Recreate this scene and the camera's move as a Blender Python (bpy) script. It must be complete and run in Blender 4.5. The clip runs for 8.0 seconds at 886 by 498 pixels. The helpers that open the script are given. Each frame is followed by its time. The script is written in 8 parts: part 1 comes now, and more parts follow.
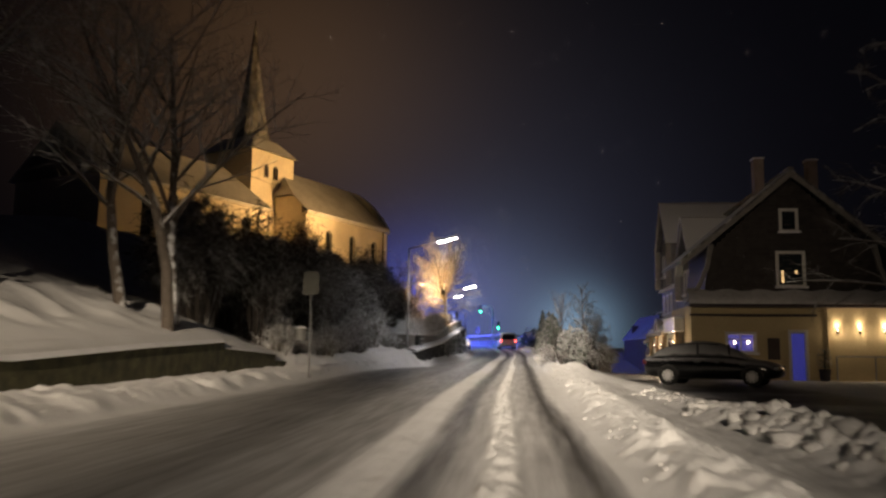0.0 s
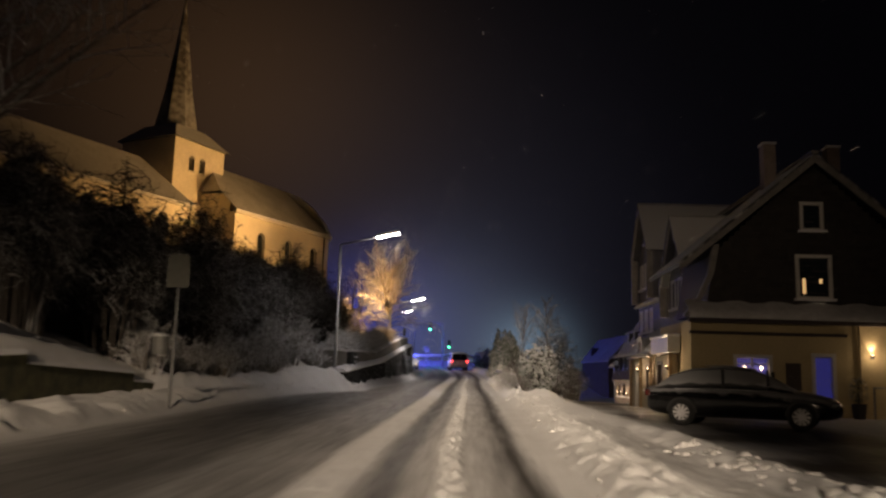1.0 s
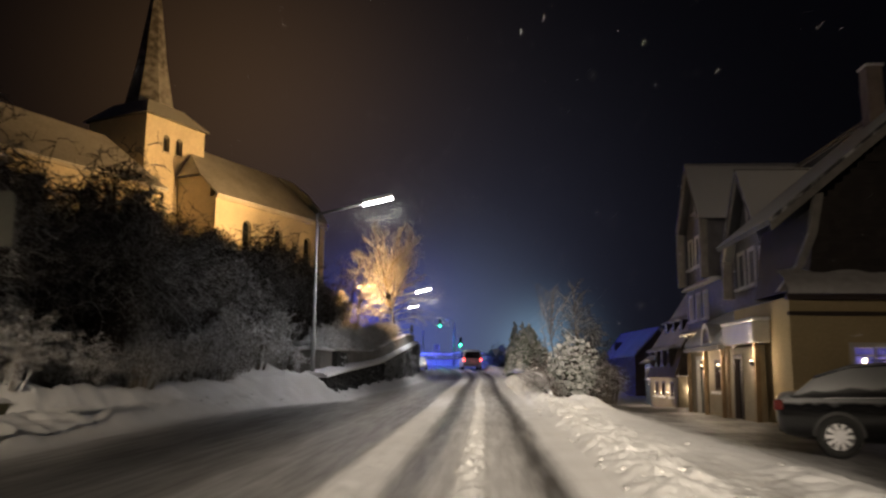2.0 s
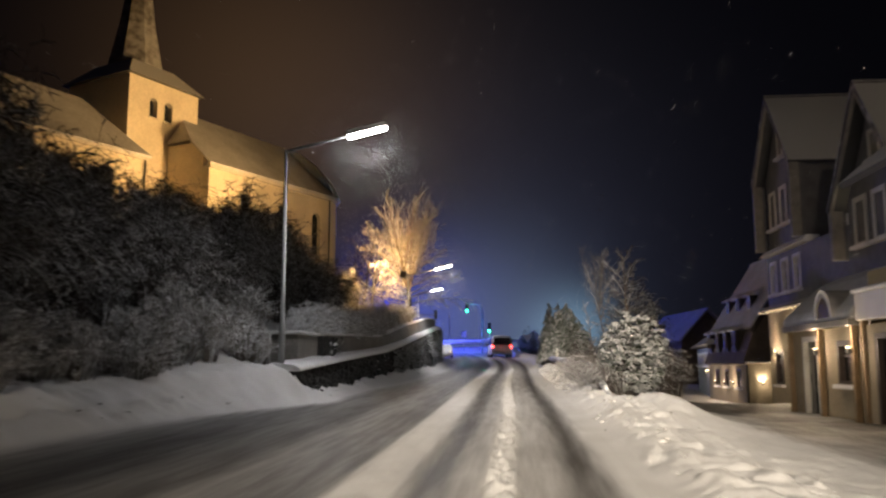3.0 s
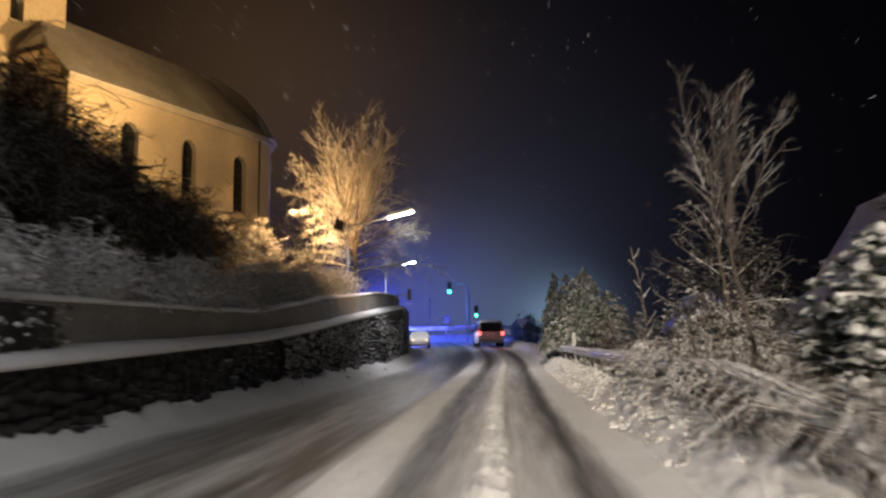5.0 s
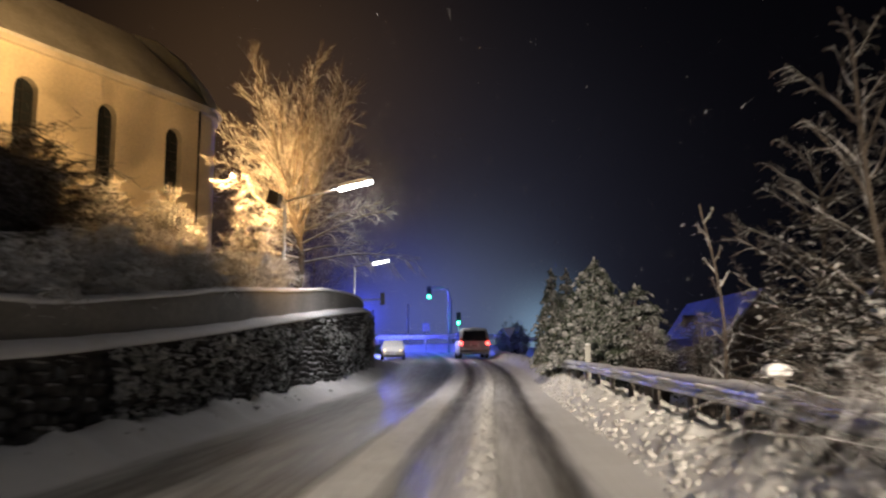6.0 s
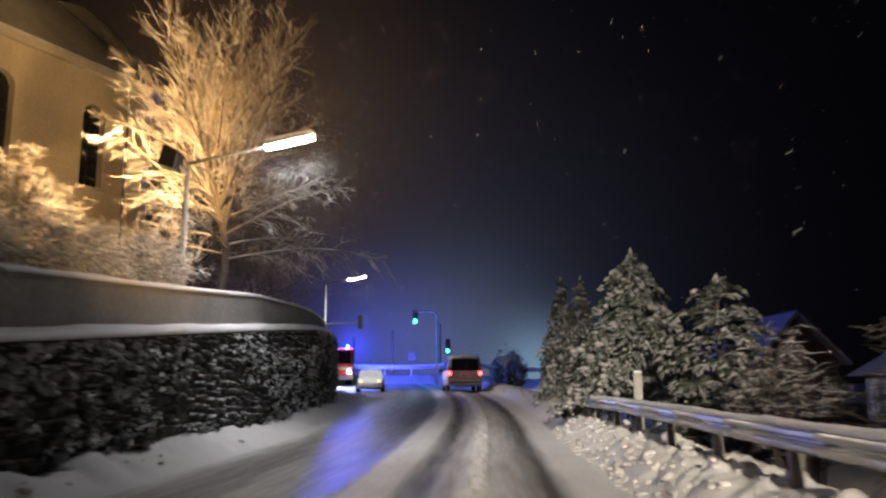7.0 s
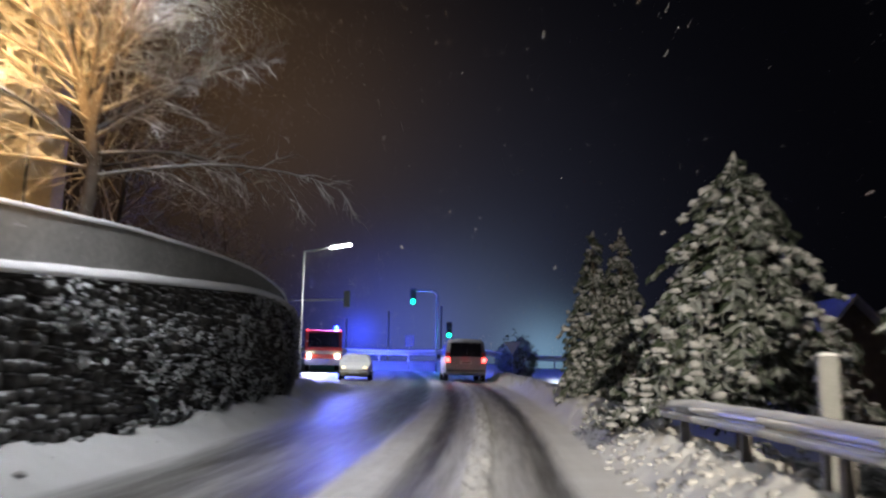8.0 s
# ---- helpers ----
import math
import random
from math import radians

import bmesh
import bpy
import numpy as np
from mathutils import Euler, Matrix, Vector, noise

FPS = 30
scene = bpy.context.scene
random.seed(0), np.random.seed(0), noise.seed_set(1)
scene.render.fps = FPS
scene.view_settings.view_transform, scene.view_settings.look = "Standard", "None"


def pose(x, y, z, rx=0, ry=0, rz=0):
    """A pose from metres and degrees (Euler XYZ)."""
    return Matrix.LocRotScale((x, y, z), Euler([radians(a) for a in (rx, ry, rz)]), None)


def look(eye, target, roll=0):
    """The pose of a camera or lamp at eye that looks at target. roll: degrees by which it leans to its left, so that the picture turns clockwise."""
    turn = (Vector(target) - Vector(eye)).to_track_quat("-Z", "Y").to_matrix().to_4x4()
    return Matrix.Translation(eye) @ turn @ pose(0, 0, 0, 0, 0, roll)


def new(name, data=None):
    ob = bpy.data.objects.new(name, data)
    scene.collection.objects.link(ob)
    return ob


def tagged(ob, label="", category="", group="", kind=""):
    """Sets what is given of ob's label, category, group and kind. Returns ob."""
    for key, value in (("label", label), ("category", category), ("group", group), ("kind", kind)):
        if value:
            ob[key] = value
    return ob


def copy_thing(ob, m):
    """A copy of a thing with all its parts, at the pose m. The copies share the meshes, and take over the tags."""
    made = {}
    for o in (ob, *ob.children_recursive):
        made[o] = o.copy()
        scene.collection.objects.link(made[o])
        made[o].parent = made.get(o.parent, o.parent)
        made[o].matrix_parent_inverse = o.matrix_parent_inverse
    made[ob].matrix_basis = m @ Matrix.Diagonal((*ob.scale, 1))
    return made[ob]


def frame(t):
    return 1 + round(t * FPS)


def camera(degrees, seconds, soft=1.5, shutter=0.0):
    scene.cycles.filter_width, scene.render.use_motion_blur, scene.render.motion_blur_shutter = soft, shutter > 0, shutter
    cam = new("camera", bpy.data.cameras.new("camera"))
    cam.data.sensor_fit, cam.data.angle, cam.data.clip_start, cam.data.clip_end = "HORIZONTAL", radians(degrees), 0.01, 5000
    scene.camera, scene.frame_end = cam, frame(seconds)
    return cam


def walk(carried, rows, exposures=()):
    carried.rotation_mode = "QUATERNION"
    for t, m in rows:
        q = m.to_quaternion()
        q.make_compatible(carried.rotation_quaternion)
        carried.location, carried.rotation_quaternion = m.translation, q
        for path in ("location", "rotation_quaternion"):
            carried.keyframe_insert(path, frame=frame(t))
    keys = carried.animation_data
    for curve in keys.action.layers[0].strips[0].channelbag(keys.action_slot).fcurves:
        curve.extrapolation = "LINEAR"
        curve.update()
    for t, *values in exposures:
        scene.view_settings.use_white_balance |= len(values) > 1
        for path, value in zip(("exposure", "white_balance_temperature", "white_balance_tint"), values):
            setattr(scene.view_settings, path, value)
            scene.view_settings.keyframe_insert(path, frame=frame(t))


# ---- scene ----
cam = camera(56.0, 8.0, soft=2.4, shutter=0.5)
# eye, target and roll of the car's camera as it rolls up the street
PATH = [
    (0, (0.506, 0.765, -0.047), (0.316, 2.74, 0.211), 0.7),
    (0.5, (0.432, 4.655, 0.025), (0.287, 6.629, 0.312), 0.6),
    (1, (0.341, 8.638, 0.079), (0.262, 10.613, 0.386), 1.7),
    (1.5, (0.201, 12.559, 0.183), (0.128, 14.532, 0.496), 0.9),
    (3, (0.197, 23.302, 0.341), (0.024, 25.275, 0.616), -0.1),
    (3.5, (0.18, 27.158, 0.402), (-0.001, 29.131, 0.682), -0.5),
    (4, (0.173, 30.984, 0.453), (0.006, 32.96, 0.717), -0.5),
    (4.5, (0.159, 34.883, 0.48), (0.0, 36.861, 0.728), -0.6),
    (6, (-0.008, 46.265, 0.725), (-0.123, 48.244, 0.996), -0.3),
    (6.5, (-0.009, 49.935, 0.767), (-0.102, 51.908, 1.079), -0.1),
    (7, (-0.026, 53.524, 0.813), (-0.124, 55.491, 1.157), -0.1),
    (7.5, (0.012, 57.056, 0.825), (-0.09, 59.027, 1.151), 1.1),
    (8, (0.025, 60.468, 0.917), (-0.092, 62.44, 1.233), 1.0),
]
walk(cam, [(t, look(eye, target, roll)) for t, eye, target, roll in PATH],
     exposures=[(0.0, 0.28, 7000, 14), (0.5, -0.1, 7100, 14), (1.0, -0.45, 7600, 18), (1.5, -0.15, 7000, 14), (3.0, 0.18, 6800, 13),
                (4.0, 0.12, 6800, 13), (4.5, 0.0, 6700, 13), (6.0, 0.15, 6900, 14), (7.0, 0.08, 6700, 13), (8.0, 0.12, 6400, 10)])

# ---- world and large lights ----
world = bpy.data.worlds.new("night_sky")
scene.world = world
world.use_nodes = True


def sky_nodes():
    """A black night sky; the lit snow haze over the church and the junction is painted into its colour."""
    nt = world.node_tree
    nt.nodes.clear()
    out = nt.nodes.new("ShaderNodeOutputWorld")
    bg = nt.nodes.new("ShaderNodeBackground")
    tc = nt.nodes.new("ShaderNodeTexCoord")
    last = None

    def glow(direction, power, colour, previous):
        d = Vector(direction).normalized()
        dot = nt.nodes.new("ShaderNodeVectorMath")
        dot.operation = "DOT_PRODUCT"
        dot.inputs[1].default_value = d
        nt.links.new(tc.outputs["Generated"], dot.inputs[0])
        mx = nt.nodes.new("ShaderNodeMath")
        mx.operation = "MAXIMUM"
        mx.inputs[1].default_value = 0.0
        nt.links.new(dot.outputs["Value"], mx.inputs[0])
        pw = nt.nodes.new("ShaderNodeMath")
        pw.operation = "POWER"
        pw.inputs[1].default_value = power
        nt.links.new(mx.outputs[0], pw.inputs[0])
        mix = nt.nodes.new("ShaderNodeMix")
        mix.data_type, mix.blend_type = "RGBA", "ADD"
        nt.links.new(pw.outputs[0], mix.inputs["Factor"])
        if previous is None:
            mix.inputs["A"].default_value = (0.0010, 0.0010, 0.0017, 1)
        else:
            nt.links.new(previous, mix.inputs["A"])
        mix.inputs["B"].default_value = (*colour, 1)
        return mix.outputs["Result"]

    # painted glows at fixed directions: junction haze, headlight and beacon halos, church haze
    last = glow((-0.03, 1.0, 0.06), 45, (0.009, 0.011, 0.022), last)
    last = glow((-0.03, 1.0, 0.04), 200, (0.046, 0.066, 0.115), last)
    last = glow((0.065, 1.0, 0.030), 900, (0.11, 0.20, 0.28), last)
    last = glow((-0.13, 1.0, 0.05), 320, (0.022, 0.032, 0.24), last)
    last = glow((-0.158, 1.0, 0.057), 4500, (0.02, 0.04, 0.7), last)
    last = glow((-0.31, 1.0, 0.34), 60, (0.034, 0.0175, 0.0055), last)
    last = glow((-0.06, 1.0, 0.16), 22, (0.0045, 0.0045, 0.006), last)
    last = glow((-0.2, 1.0, 0.28), 40, (0.006, 0.0055, 0.006), last)
    nt.links.new(last, bg.inputs["Color"])
    bg.inputs["Strength"].default_value = 1.0
    nt.links.new(bg.outputs[0], out.inputs[0])


sky_nodes()


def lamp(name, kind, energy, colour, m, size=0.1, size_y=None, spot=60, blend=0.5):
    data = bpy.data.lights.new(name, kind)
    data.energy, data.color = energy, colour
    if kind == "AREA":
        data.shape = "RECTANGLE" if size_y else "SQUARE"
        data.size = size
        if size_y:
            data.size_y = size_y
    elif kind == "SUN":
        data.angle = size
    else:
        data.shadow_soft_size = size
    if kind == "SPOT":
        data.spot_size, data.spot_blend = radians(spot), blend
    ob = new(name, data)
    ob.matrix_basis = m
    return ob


WARM = (1.0, 0.60, 0.23)
LED = (0.95, 0.97, 1.0)
# added spots hung far behind, in place of the car's own moving headlights: they rake along the whole street at once,
# since lights stand still
lamp("far_fill_spot", "SPOT", 3.1e6, (1.0, 0.89, 0.72), look((-2.0, -150.0, 42.0), (1.1, 40.0, -0.5)) @ Matrix.Diagonal((0.39, 1.0, 1.0, 1.0)), size=1.2, spot=7.6, blend=1.0)
lamp("far_fill_spot", "SPOT", 1.05e6, (1.0, 0.86, 0.66), look((4.0, -150.0, 40.0), (-7.2, 1.5, 1.4)) @ Matrix.Diagonal((0.78, 1.0, 1.0, 1.0)), size=1.2, spot=5.4, blend=1.0)
# added fill for the hotel and annex fronts, from no real source
lamp("far_fill_spot", "SPOT", 0.7e5, (1.0, 0.82, 0.60), look((-34.0, -150.0, 36.0), (10.6, 54.0, 1.2)), size=1.2, spot=6.4, blend=1.0)
# added flood without a fixture, hung in the air across the street, for the church's roofs and spire
lamp("church_roof_fill", "SPOT", 17000, WARM, look((9.6, 61.0, 4.9), (-21.0, 70.5, 13.0)), size=0.15, spot=54, blend=0.7)
# sodium floods on the second lamp post, turned to the church
lamp("church_flood", "SPOT", 3200, WARM, look((-6.25, 68.75, 5.25), (-15.0, 78.0, 9.8)), size=0.12, spot=118, blend=0.5)
lamp("church_flood", "SPOT", 10000, WARM, look((-6.25, 68.6, 5.35), (-21.0, 70.5, 16.5)), size=0.12, spot=60, blend=0.7)
lamp("church_flood", "SPOT", 3400, WARM, look((-6.2, 68.5, 5.3), (-24.5, 60.5, 10.5)), size=0.12, spot=64, blend=0.7)


# ---- tools ----
def smooth(a, b, x):
    t = np.clip((x - a) / (b - a), 0, 1)
    return t * t * (3 - 2 * t)


def lattice(ix, iy, seed):
    h = (ix.astype(np.int64) * 374761393 + iy.astype(np.int64) * 668265263 + seed * 974711) & 0x7FFFFFFF
    h = ((h ^ (h >> 13)) * 1274126177) & 0x7FFFFFFF
    return ((h ^ (h >> 16)) & 0xFFFF) / 65535.0


def value_noise(x, y, seed=0):
    ix, iy = np.floor(x), np.floor(y)
    fx, fy = x - ix, y - iy
    fx, fy = fx * fx * (3 - 2 * fx), fy * fy * (3 - 2 * fy)
    ix, iy = ix.astype(np.int64), iy.astype(np.int64)
    a = lattice(ix, iy, seed) * (1 - fx) + lattice(ix + 1, iy, seed) * fx
    b = lattice(ix, iy + 1, seed) * (1 - fx) + lattice(ix + 1, iy + 1, seed) * fx
    return a * (1 - fy) + b * fy


def fbm(x, y, seed=0, octaves=4):
    total, gain = 0.0, 0.5
    for o in range(octaves):
        total = total + gain * value_noise(x * 2 ** o, y * 2 ** o, seed + o * 17)
        gain *= 0.5
    return total


class Geo:
    """Collects vertices and faces of one part."""

    def __init__(self):
        self.v, self.f = [], []

    def add(self, verts, faces):
        n = len(self.v)
        self.v += [tuple(p) for p in verts]
        self.f += [tuple(i + n for i in face) for face in faces]
        return self

    def box(self, x0, x1, y0, y1, z0, z1):
        p = [(x, y, z) for z in (z0, z1) for x, y in ((x0, y0), (x1, y0), (x1, y1), (x0, y1))]
        return self.add(p, [(3, 2, 1, 0), (4, 5, 6, 7), (0, 1, 5, 4), (1, 2, 6, 5), (2, 3, 7, 6), (3, 0, 4, 7)])

    def prism(self, poly, axis, lo, hi):
        """A polygon extruded along an axis; its pairs are the two other axes in order."""
        n = len(poly)

        def place(p, w):
            q = list(p)
            q.insert("xyz".index(axis), w)
            return q
        verts = [place(p, lo) for p in poly] + [place(p, hi) for p in poly]
        sides = [(i, (i + 1) % n, n + (i + 1) % n, n + i) for i in range(n)]
        return self.add(verts, [tuple(range(n))[::-1], tuple(range(n, 2 * n))] + sides)

    def slab(self, a, b, c, d, thick):
        """A plate with four upper corners, thickened downwards along its normal."""
        a, b, c, d = (Vector(p) for p in (a, b, c, d))
        nrm = (b - a).cross(d - a).normalized() * thick
        if nrm.z < 0:
            nrm = -nrm
        top, low = [a, b, c, d], [p - nrm for p in (a, b, c, d)]
        return self.add(top + low, [(0, 1, 2, 3), (7, 6, 5, 4), (0, 4, 5, 1), (1, 5, 6, 2), (2, 6, 7, 3), (3, 7, 4, 0)])

    def tube(self, points, radii, n=6, caps=True):
        pts = [Vector(p) for p in points]
        if not hasattr(radii, "__len__"):
            radii = [radii] * len(pts)
        rings = []
        for i, p in enumerate(pts):
            d = (pts[min(i + 1, len(pts) - 1)] - pts[max(i - 1, 0)])
            d = d.normalized() if d.length > 1e-9 else Vector((0, 0, 1))
            side = d.cross(Vector((0, 0, 1)) if abs(d.z) < 0.9 else Vector((1, 0, 0))).normalized()
            up = side.cross(d)
            rings.append([p + radii[i] * (math.cos(2 * math.pi * k / n) * side + math.sin(2 * math.pi * k / n) * up) for k in range(n)])
        verts = [q for r in rings for q in r]
        faces = [(i * n + k, i * n + (k + 1) % n, (i + 1) * n + (k + 1) % n, (i + 1) * n + k) for i in range(len(pts) - 1) for k in range(n)]
        if caps:
            faces += [tuple(range(n))[::-1], tuple(range((len(pts) - 1) * n, len(pts) * n))]
        return self.add(verts, faces)

    def blob(self, centre, size, rng, rough=0.25):
        """A small uneven lump of twenty faces."""
        verts = []
        for p in ICO_V:
            k = 1 + rough * (rng.random() * 2 - 1)
            verts.append((centre[0] + p[0] * size[0] * k, centre[1] + p[1] * size[1] * k, centre[2] + p[2] * size[2] * k))
        return self.add(verts, ICO_F)

    def wall(self, o, u, length, z0, z1, thick, holes=()):
        """An upright wall from o along the level direction u, with openings (u0, u1, z0, z1) through it. Its outer face is on u's right."""
        o, u = Vector(o), Vector(u).normalized()
        inward = Vector((-u.y, u.x, 0)) * thick
        us = sorted({0.0, length, *(h[0] for h in holes), *(h[1] for h in holes)})
        zs = sorted({z0, z1, *(h[2] for h in holes), *(h[3] for h in holes)})

        def solid(i, j):
            if not (0 <= i < len(us) - 1 and 0 <= j < len(zs) - 1):
                return False
            cu, cz = (us[i] + us[i + 1]) / 2, (zs[j] + zs[j + 1]) / 2
            return not any(h[0] < cu < h[1] and h[2] < cz < h[3] for h in holes)

        def at(a, z, deep):
            p = o + u * a + (inward if deep else Vector((0, 0, 0)))
            return (p.x, p.y, z)
        for i in range(len(us) - 1):
            for j in range(len(zs) - 1):
                if not solid(i, j):
                    continue
                a, b, c, d = us[i], us[i + 1], zs[j], zs[j + 1]
                self.add([at(a, c, 0), at(b, c, 0), at(b, d, 0), at(a, d, 0)], [(0, 1, 2, 3)])
                self.add([at(a, c, 1), at(b, c, 1), at(b, d, 1), at(a, d, 1)], [(3, 2, 1, 0)])
                for di, dj, p, q in ((-1, 0, (a, c), (a, d)), (1, 0, (b, d), (b, c)), (0, -1, (b, c), (a, c)), (0, 1, (a, d), (b, d))):
                    if not solid(i + di, j + dj):
                        self.add([at(*p, 0), at(*q, 0), at(*q, 1), at(*p, 1)], [(0, 1, 2, 3)])
        return self

    def mesh(self, name, material, smooth_shade=False, origin=None):
        me = bpy.data.meshes.new(name)
        v = np.array(self.v, dtype=float)
        if origin is not None and len(v):
            v = v - np.array(origin)
        me.from_pydata(v.tolist(), [], self.f)
        me.materials.append(material)
        if smooth_shade:
            me.polygons.foreach_set("use_smooth", [True] * len(me.polygons))
        me.update()
        return me


ICO_V, ICO_F = [], []


def make_ico():
    bm = bmesh.new()
    bmesh.ops.create_icosphere(bm, subdivisions=1, radius=1.0)
    bm.verts.ensure_lookup_table()
    for v in bm.verts:
        ICO_V.append(tuple(v.co))
    for f in bm.faces:
        ICO_F.append(tuple(v.index for v in f.verts))
    bm.free()


make_ico()


def thing(name, base, label, category, group="", kind="", turn=0.0):
    """An Empty at a thing's base, to carry its parts."""
    ob = new(name)
    ob.empty_display_size = 0.2
    ob.matrix_basis = pose(*base, 0, 0, turn)
    return tagged(ob, label, category, group, kind)


def place_of(ob):
    m = ob.matrix_basis.copy()
    while ob.parent:
        ob = ob.parent
        m = ob.matrix_basis @ m
    return m


def part(name, geo, material, parent, label="", smooth_shade=False, bevel=0.0, local=False, kind=""):
    """Links a Geo as one mesh under a thing or a part. World coordinates, unless local."""
    ob = new(name, geo.mesh(name, material, smooth_shade))
    if parent is not None:
        ob.parent = parent
        if not local:
            ob.data.transform(place_of(parent).inverted())
    if bevel:
        mod = ob.modifiers.new("edges", "BEVEL")
        mod.width, mod.segments, mod.limit_method = bevel, 2, "ANGLE"
    return tagged(ob, label, kind=kind)


def single(name, geo, material, label, category, group="", kind="", smooth_shade=False, bevel=0.0, base=None):
    """A thing that is one mesh."""
    ob = new(name, geo.mesh(name, material, smooth_shade, origin=base))
    if base is not None:
        ob.location = base
    if bevel:
        mod = ob.modifiers.new("edges", "BEVEL")
        mod.width, mod.segments, mod.limit_method = bevel, 2, "ANGLE"
    return tagged(ob, label, category, group, kind)


# ---- materials ----
def surface(name, base, rough=0.6, metal=0.0, scale=6.0, vary=0.25, fine=60.0, bump=0.2, snow=0.0, snow_from=0.45, second=None, coat=0.0, island=0.0, piece=0.0):
    """A painted, mineral or plant surface: two scales of colour change, bump, and snow that lies on what faces up."""
    mat = bpy.data.materials.new(name)
    mat.use_nodes = True
    nt = mat.node_tree
    bsdf = nt.nodes["Principled BSDF"]
    geo = nt.nodes.new("ShaderNodeNewGeometry")
    tc = nt.nodes.new("ShaderNodeTexCoord")

    def noise_tex(sc, detail=5):
        n = nt.nodes.new("ShaderNodeTexNoise")
        n.inputs["Scale"].default_value, n.inputs["Detail"].default_value = sc, detail
        nt.links.new(tc.outputs["Object"], n.inputs["Vector"])
        return n
    big, small = noise_tex(scale), noise_tex(fine, 3)
    ramp = nt.nodes.new("ShaderNodeMapRange")
    ramp.inputs["From Min"].default_value, ramp.inputs["From Max"].default_value = 0.3, 0.7
    nt.links.new(big.outputs["Fac"], ramp.inputs["Value"])
    mix = nt.nodes.new("ShaderNodeMix")
    mix.data_type = "RGBA"
    other = second or tuple(c * (1 - vary) for c in base)
    mix.inputs["A"].default_value, mix.inputs["B"].default_value = (*base, 1), (*other, 1)
    nt.links.new(ramp.outputs[0], mix.inputs["Factor"])
    hsv = nt.nodes.new("ShaderNodeHueSaturation")
    nt.links.new(mix.outputs["Result"], hsv.inputs["Color"])
    val = nt.nodes.new("ShaderNodeMapRange")
    val.inputs["From Min"].default_value, val.inputs["From Max"].default_value = 0.25, 0.75
    val.inputs["To Min"].default_value, val.inputs["To Max"].default_value = 1 - vary * 0.7, 1 + vary * 0.7
    nt.links.new(small.outputs["Fac"], val.inputs["Value"])
    value = val.outputs[0]
    if island or piece:
        info = nt.nodes.new("ShaderNodeObjectInfo")
        rnd = nt.nodes.new("ShaderNodeMath")
        rnd.operation = "MULTIPLY_ADD"
        rnd.inputs[1].default_value, rnd.inputs[2].default_value = 2 * (island or piece), 1 - (island or piece)
        nt.links.new(info.outputs["Random"] if piece else geo.outputs["Random Per Island"], rnd.inputs[0])
        mul = nt.nodes.new("ShaderNodeMath")
        mul.operation = "MULTIPLY"
        nt.links.new(value, mul.inputs[0])
        nt.links.new(rnd.outputs[0], mul.inputs[1])
        value = mul.outputs[0]
    nt.links.new(value, hsv.inputs["Value"])
    colour = hsv.outputs["Color"]
    bsdf.inputs["Roughness"].default_value = rough
    bsdf.inputs["Metallic"].default_value = metal
    bsdf.inputs["Coat Weight"].default_value = coat
    if snow:
        sep = nt.nodes.new("ShaderNodeSeparateXYZ")
        nt.links.new(geo.outputs["Normal"], sep.inputs[0])
        add = nt.nodes.new("ShaderNodeMath")
        add.operation = "MULTIPLY_ADD"
        add.inputs[1].default_value = 0.7
        nt.links.new(big.outputs["Fac"], add.inputs[0])
        nt.links.new(sep.outputs["Z"], add.inputs[2])
        lie = nt.nodes.new("ShaderNodeMapRange")
        lie.inputs["From Min"].default_value, lie.inputs["From Max"].default_value = snow_from + 0.30, snow_from + 0.50
        lie.inputs["To Max"].default_value = snow
        nt.links.new(add.outputs[0], lie.inputs["Value"])
        cover = nt.nodes.new("ShaderNodeMix")
        cover.data_type = "RGBA"
        cover.inputs["B"].default_value = (0.80, 0.81, 0.83, 1)
        nt.links.new(lie.outputs[0], cover.inputs["Factor"])
        nt.links.new(colour, cover.inputs["A"])
        colour = cover.outputs["Result"]
        rr = nt.nodes.new("ShaderNodeMapRange")
        rr.inputs["To Min"].default_value, rr.inputs["To Max"].default_value = rough, 0.75
        nt.links.new(lie.outputs[0], rr.inputs["Value"])
        nt.links.new(rr.outputs[0], bsdf.inputs["Roughness"])
        if metal:
            mm = nt.nodes.new("ShaderNodeMapRange")
            mm.inputs["To Min"].default_value, mm.inputs["To Max"].default_value = metal, 0.0
            nt.links.new(lie.outputs[0], mm.inputs["Value"])
            nt.links.new(mm.outputs[0], bsdf.inputs["Metallic"])
    nt.links.new(colour, bsdf.inputs["Base Color"])
    if bump:
        b = nt.nodes.new("ShaderNodeBump")
        b.inputs["Strength"].default_value, b.inputs["Distance"].default_value = bump, 0.02
        nt.links.new(small.outputs["Fac"], b.inputs["Height"])
        nt.links.new(b.outputs[0], bsdf.inputs["Normal"])
    return mat


def shining(name, colour, strength):
    mat = bpy.data.materials.new(name)
    mat.use_nodes = True
    bsdf = mat.node_tree.nodes["Principled BSDF"]
    bsdf.inputs["Base Color"].default_value = (*colour, 1)
    bsdf.inputs["Emission Color"].default_value = (*colour, 1)
    bsdf.inputs["Emission Strength"].default_value = strength
    return mat


def glass(name, tint=(0.02, 0.025, 0.03), rough=0.04, alpha=1.0):
    mat = bpy.data.materials.new(name)
    mat.use_nodes = True
    bsdf = mat.node_tree.nodes["Principled BSDF"]
    bsdf.inputs["Base Color"].default_value = (*tint, 1)
    bsdf.inputs["Roughness"].default_value = rough
    bsdf.inputs["IOR"].default_value = 1.5
    bsdf.inputs["Transmission Weight"].default_value = 1.0 - alpha
    return mat


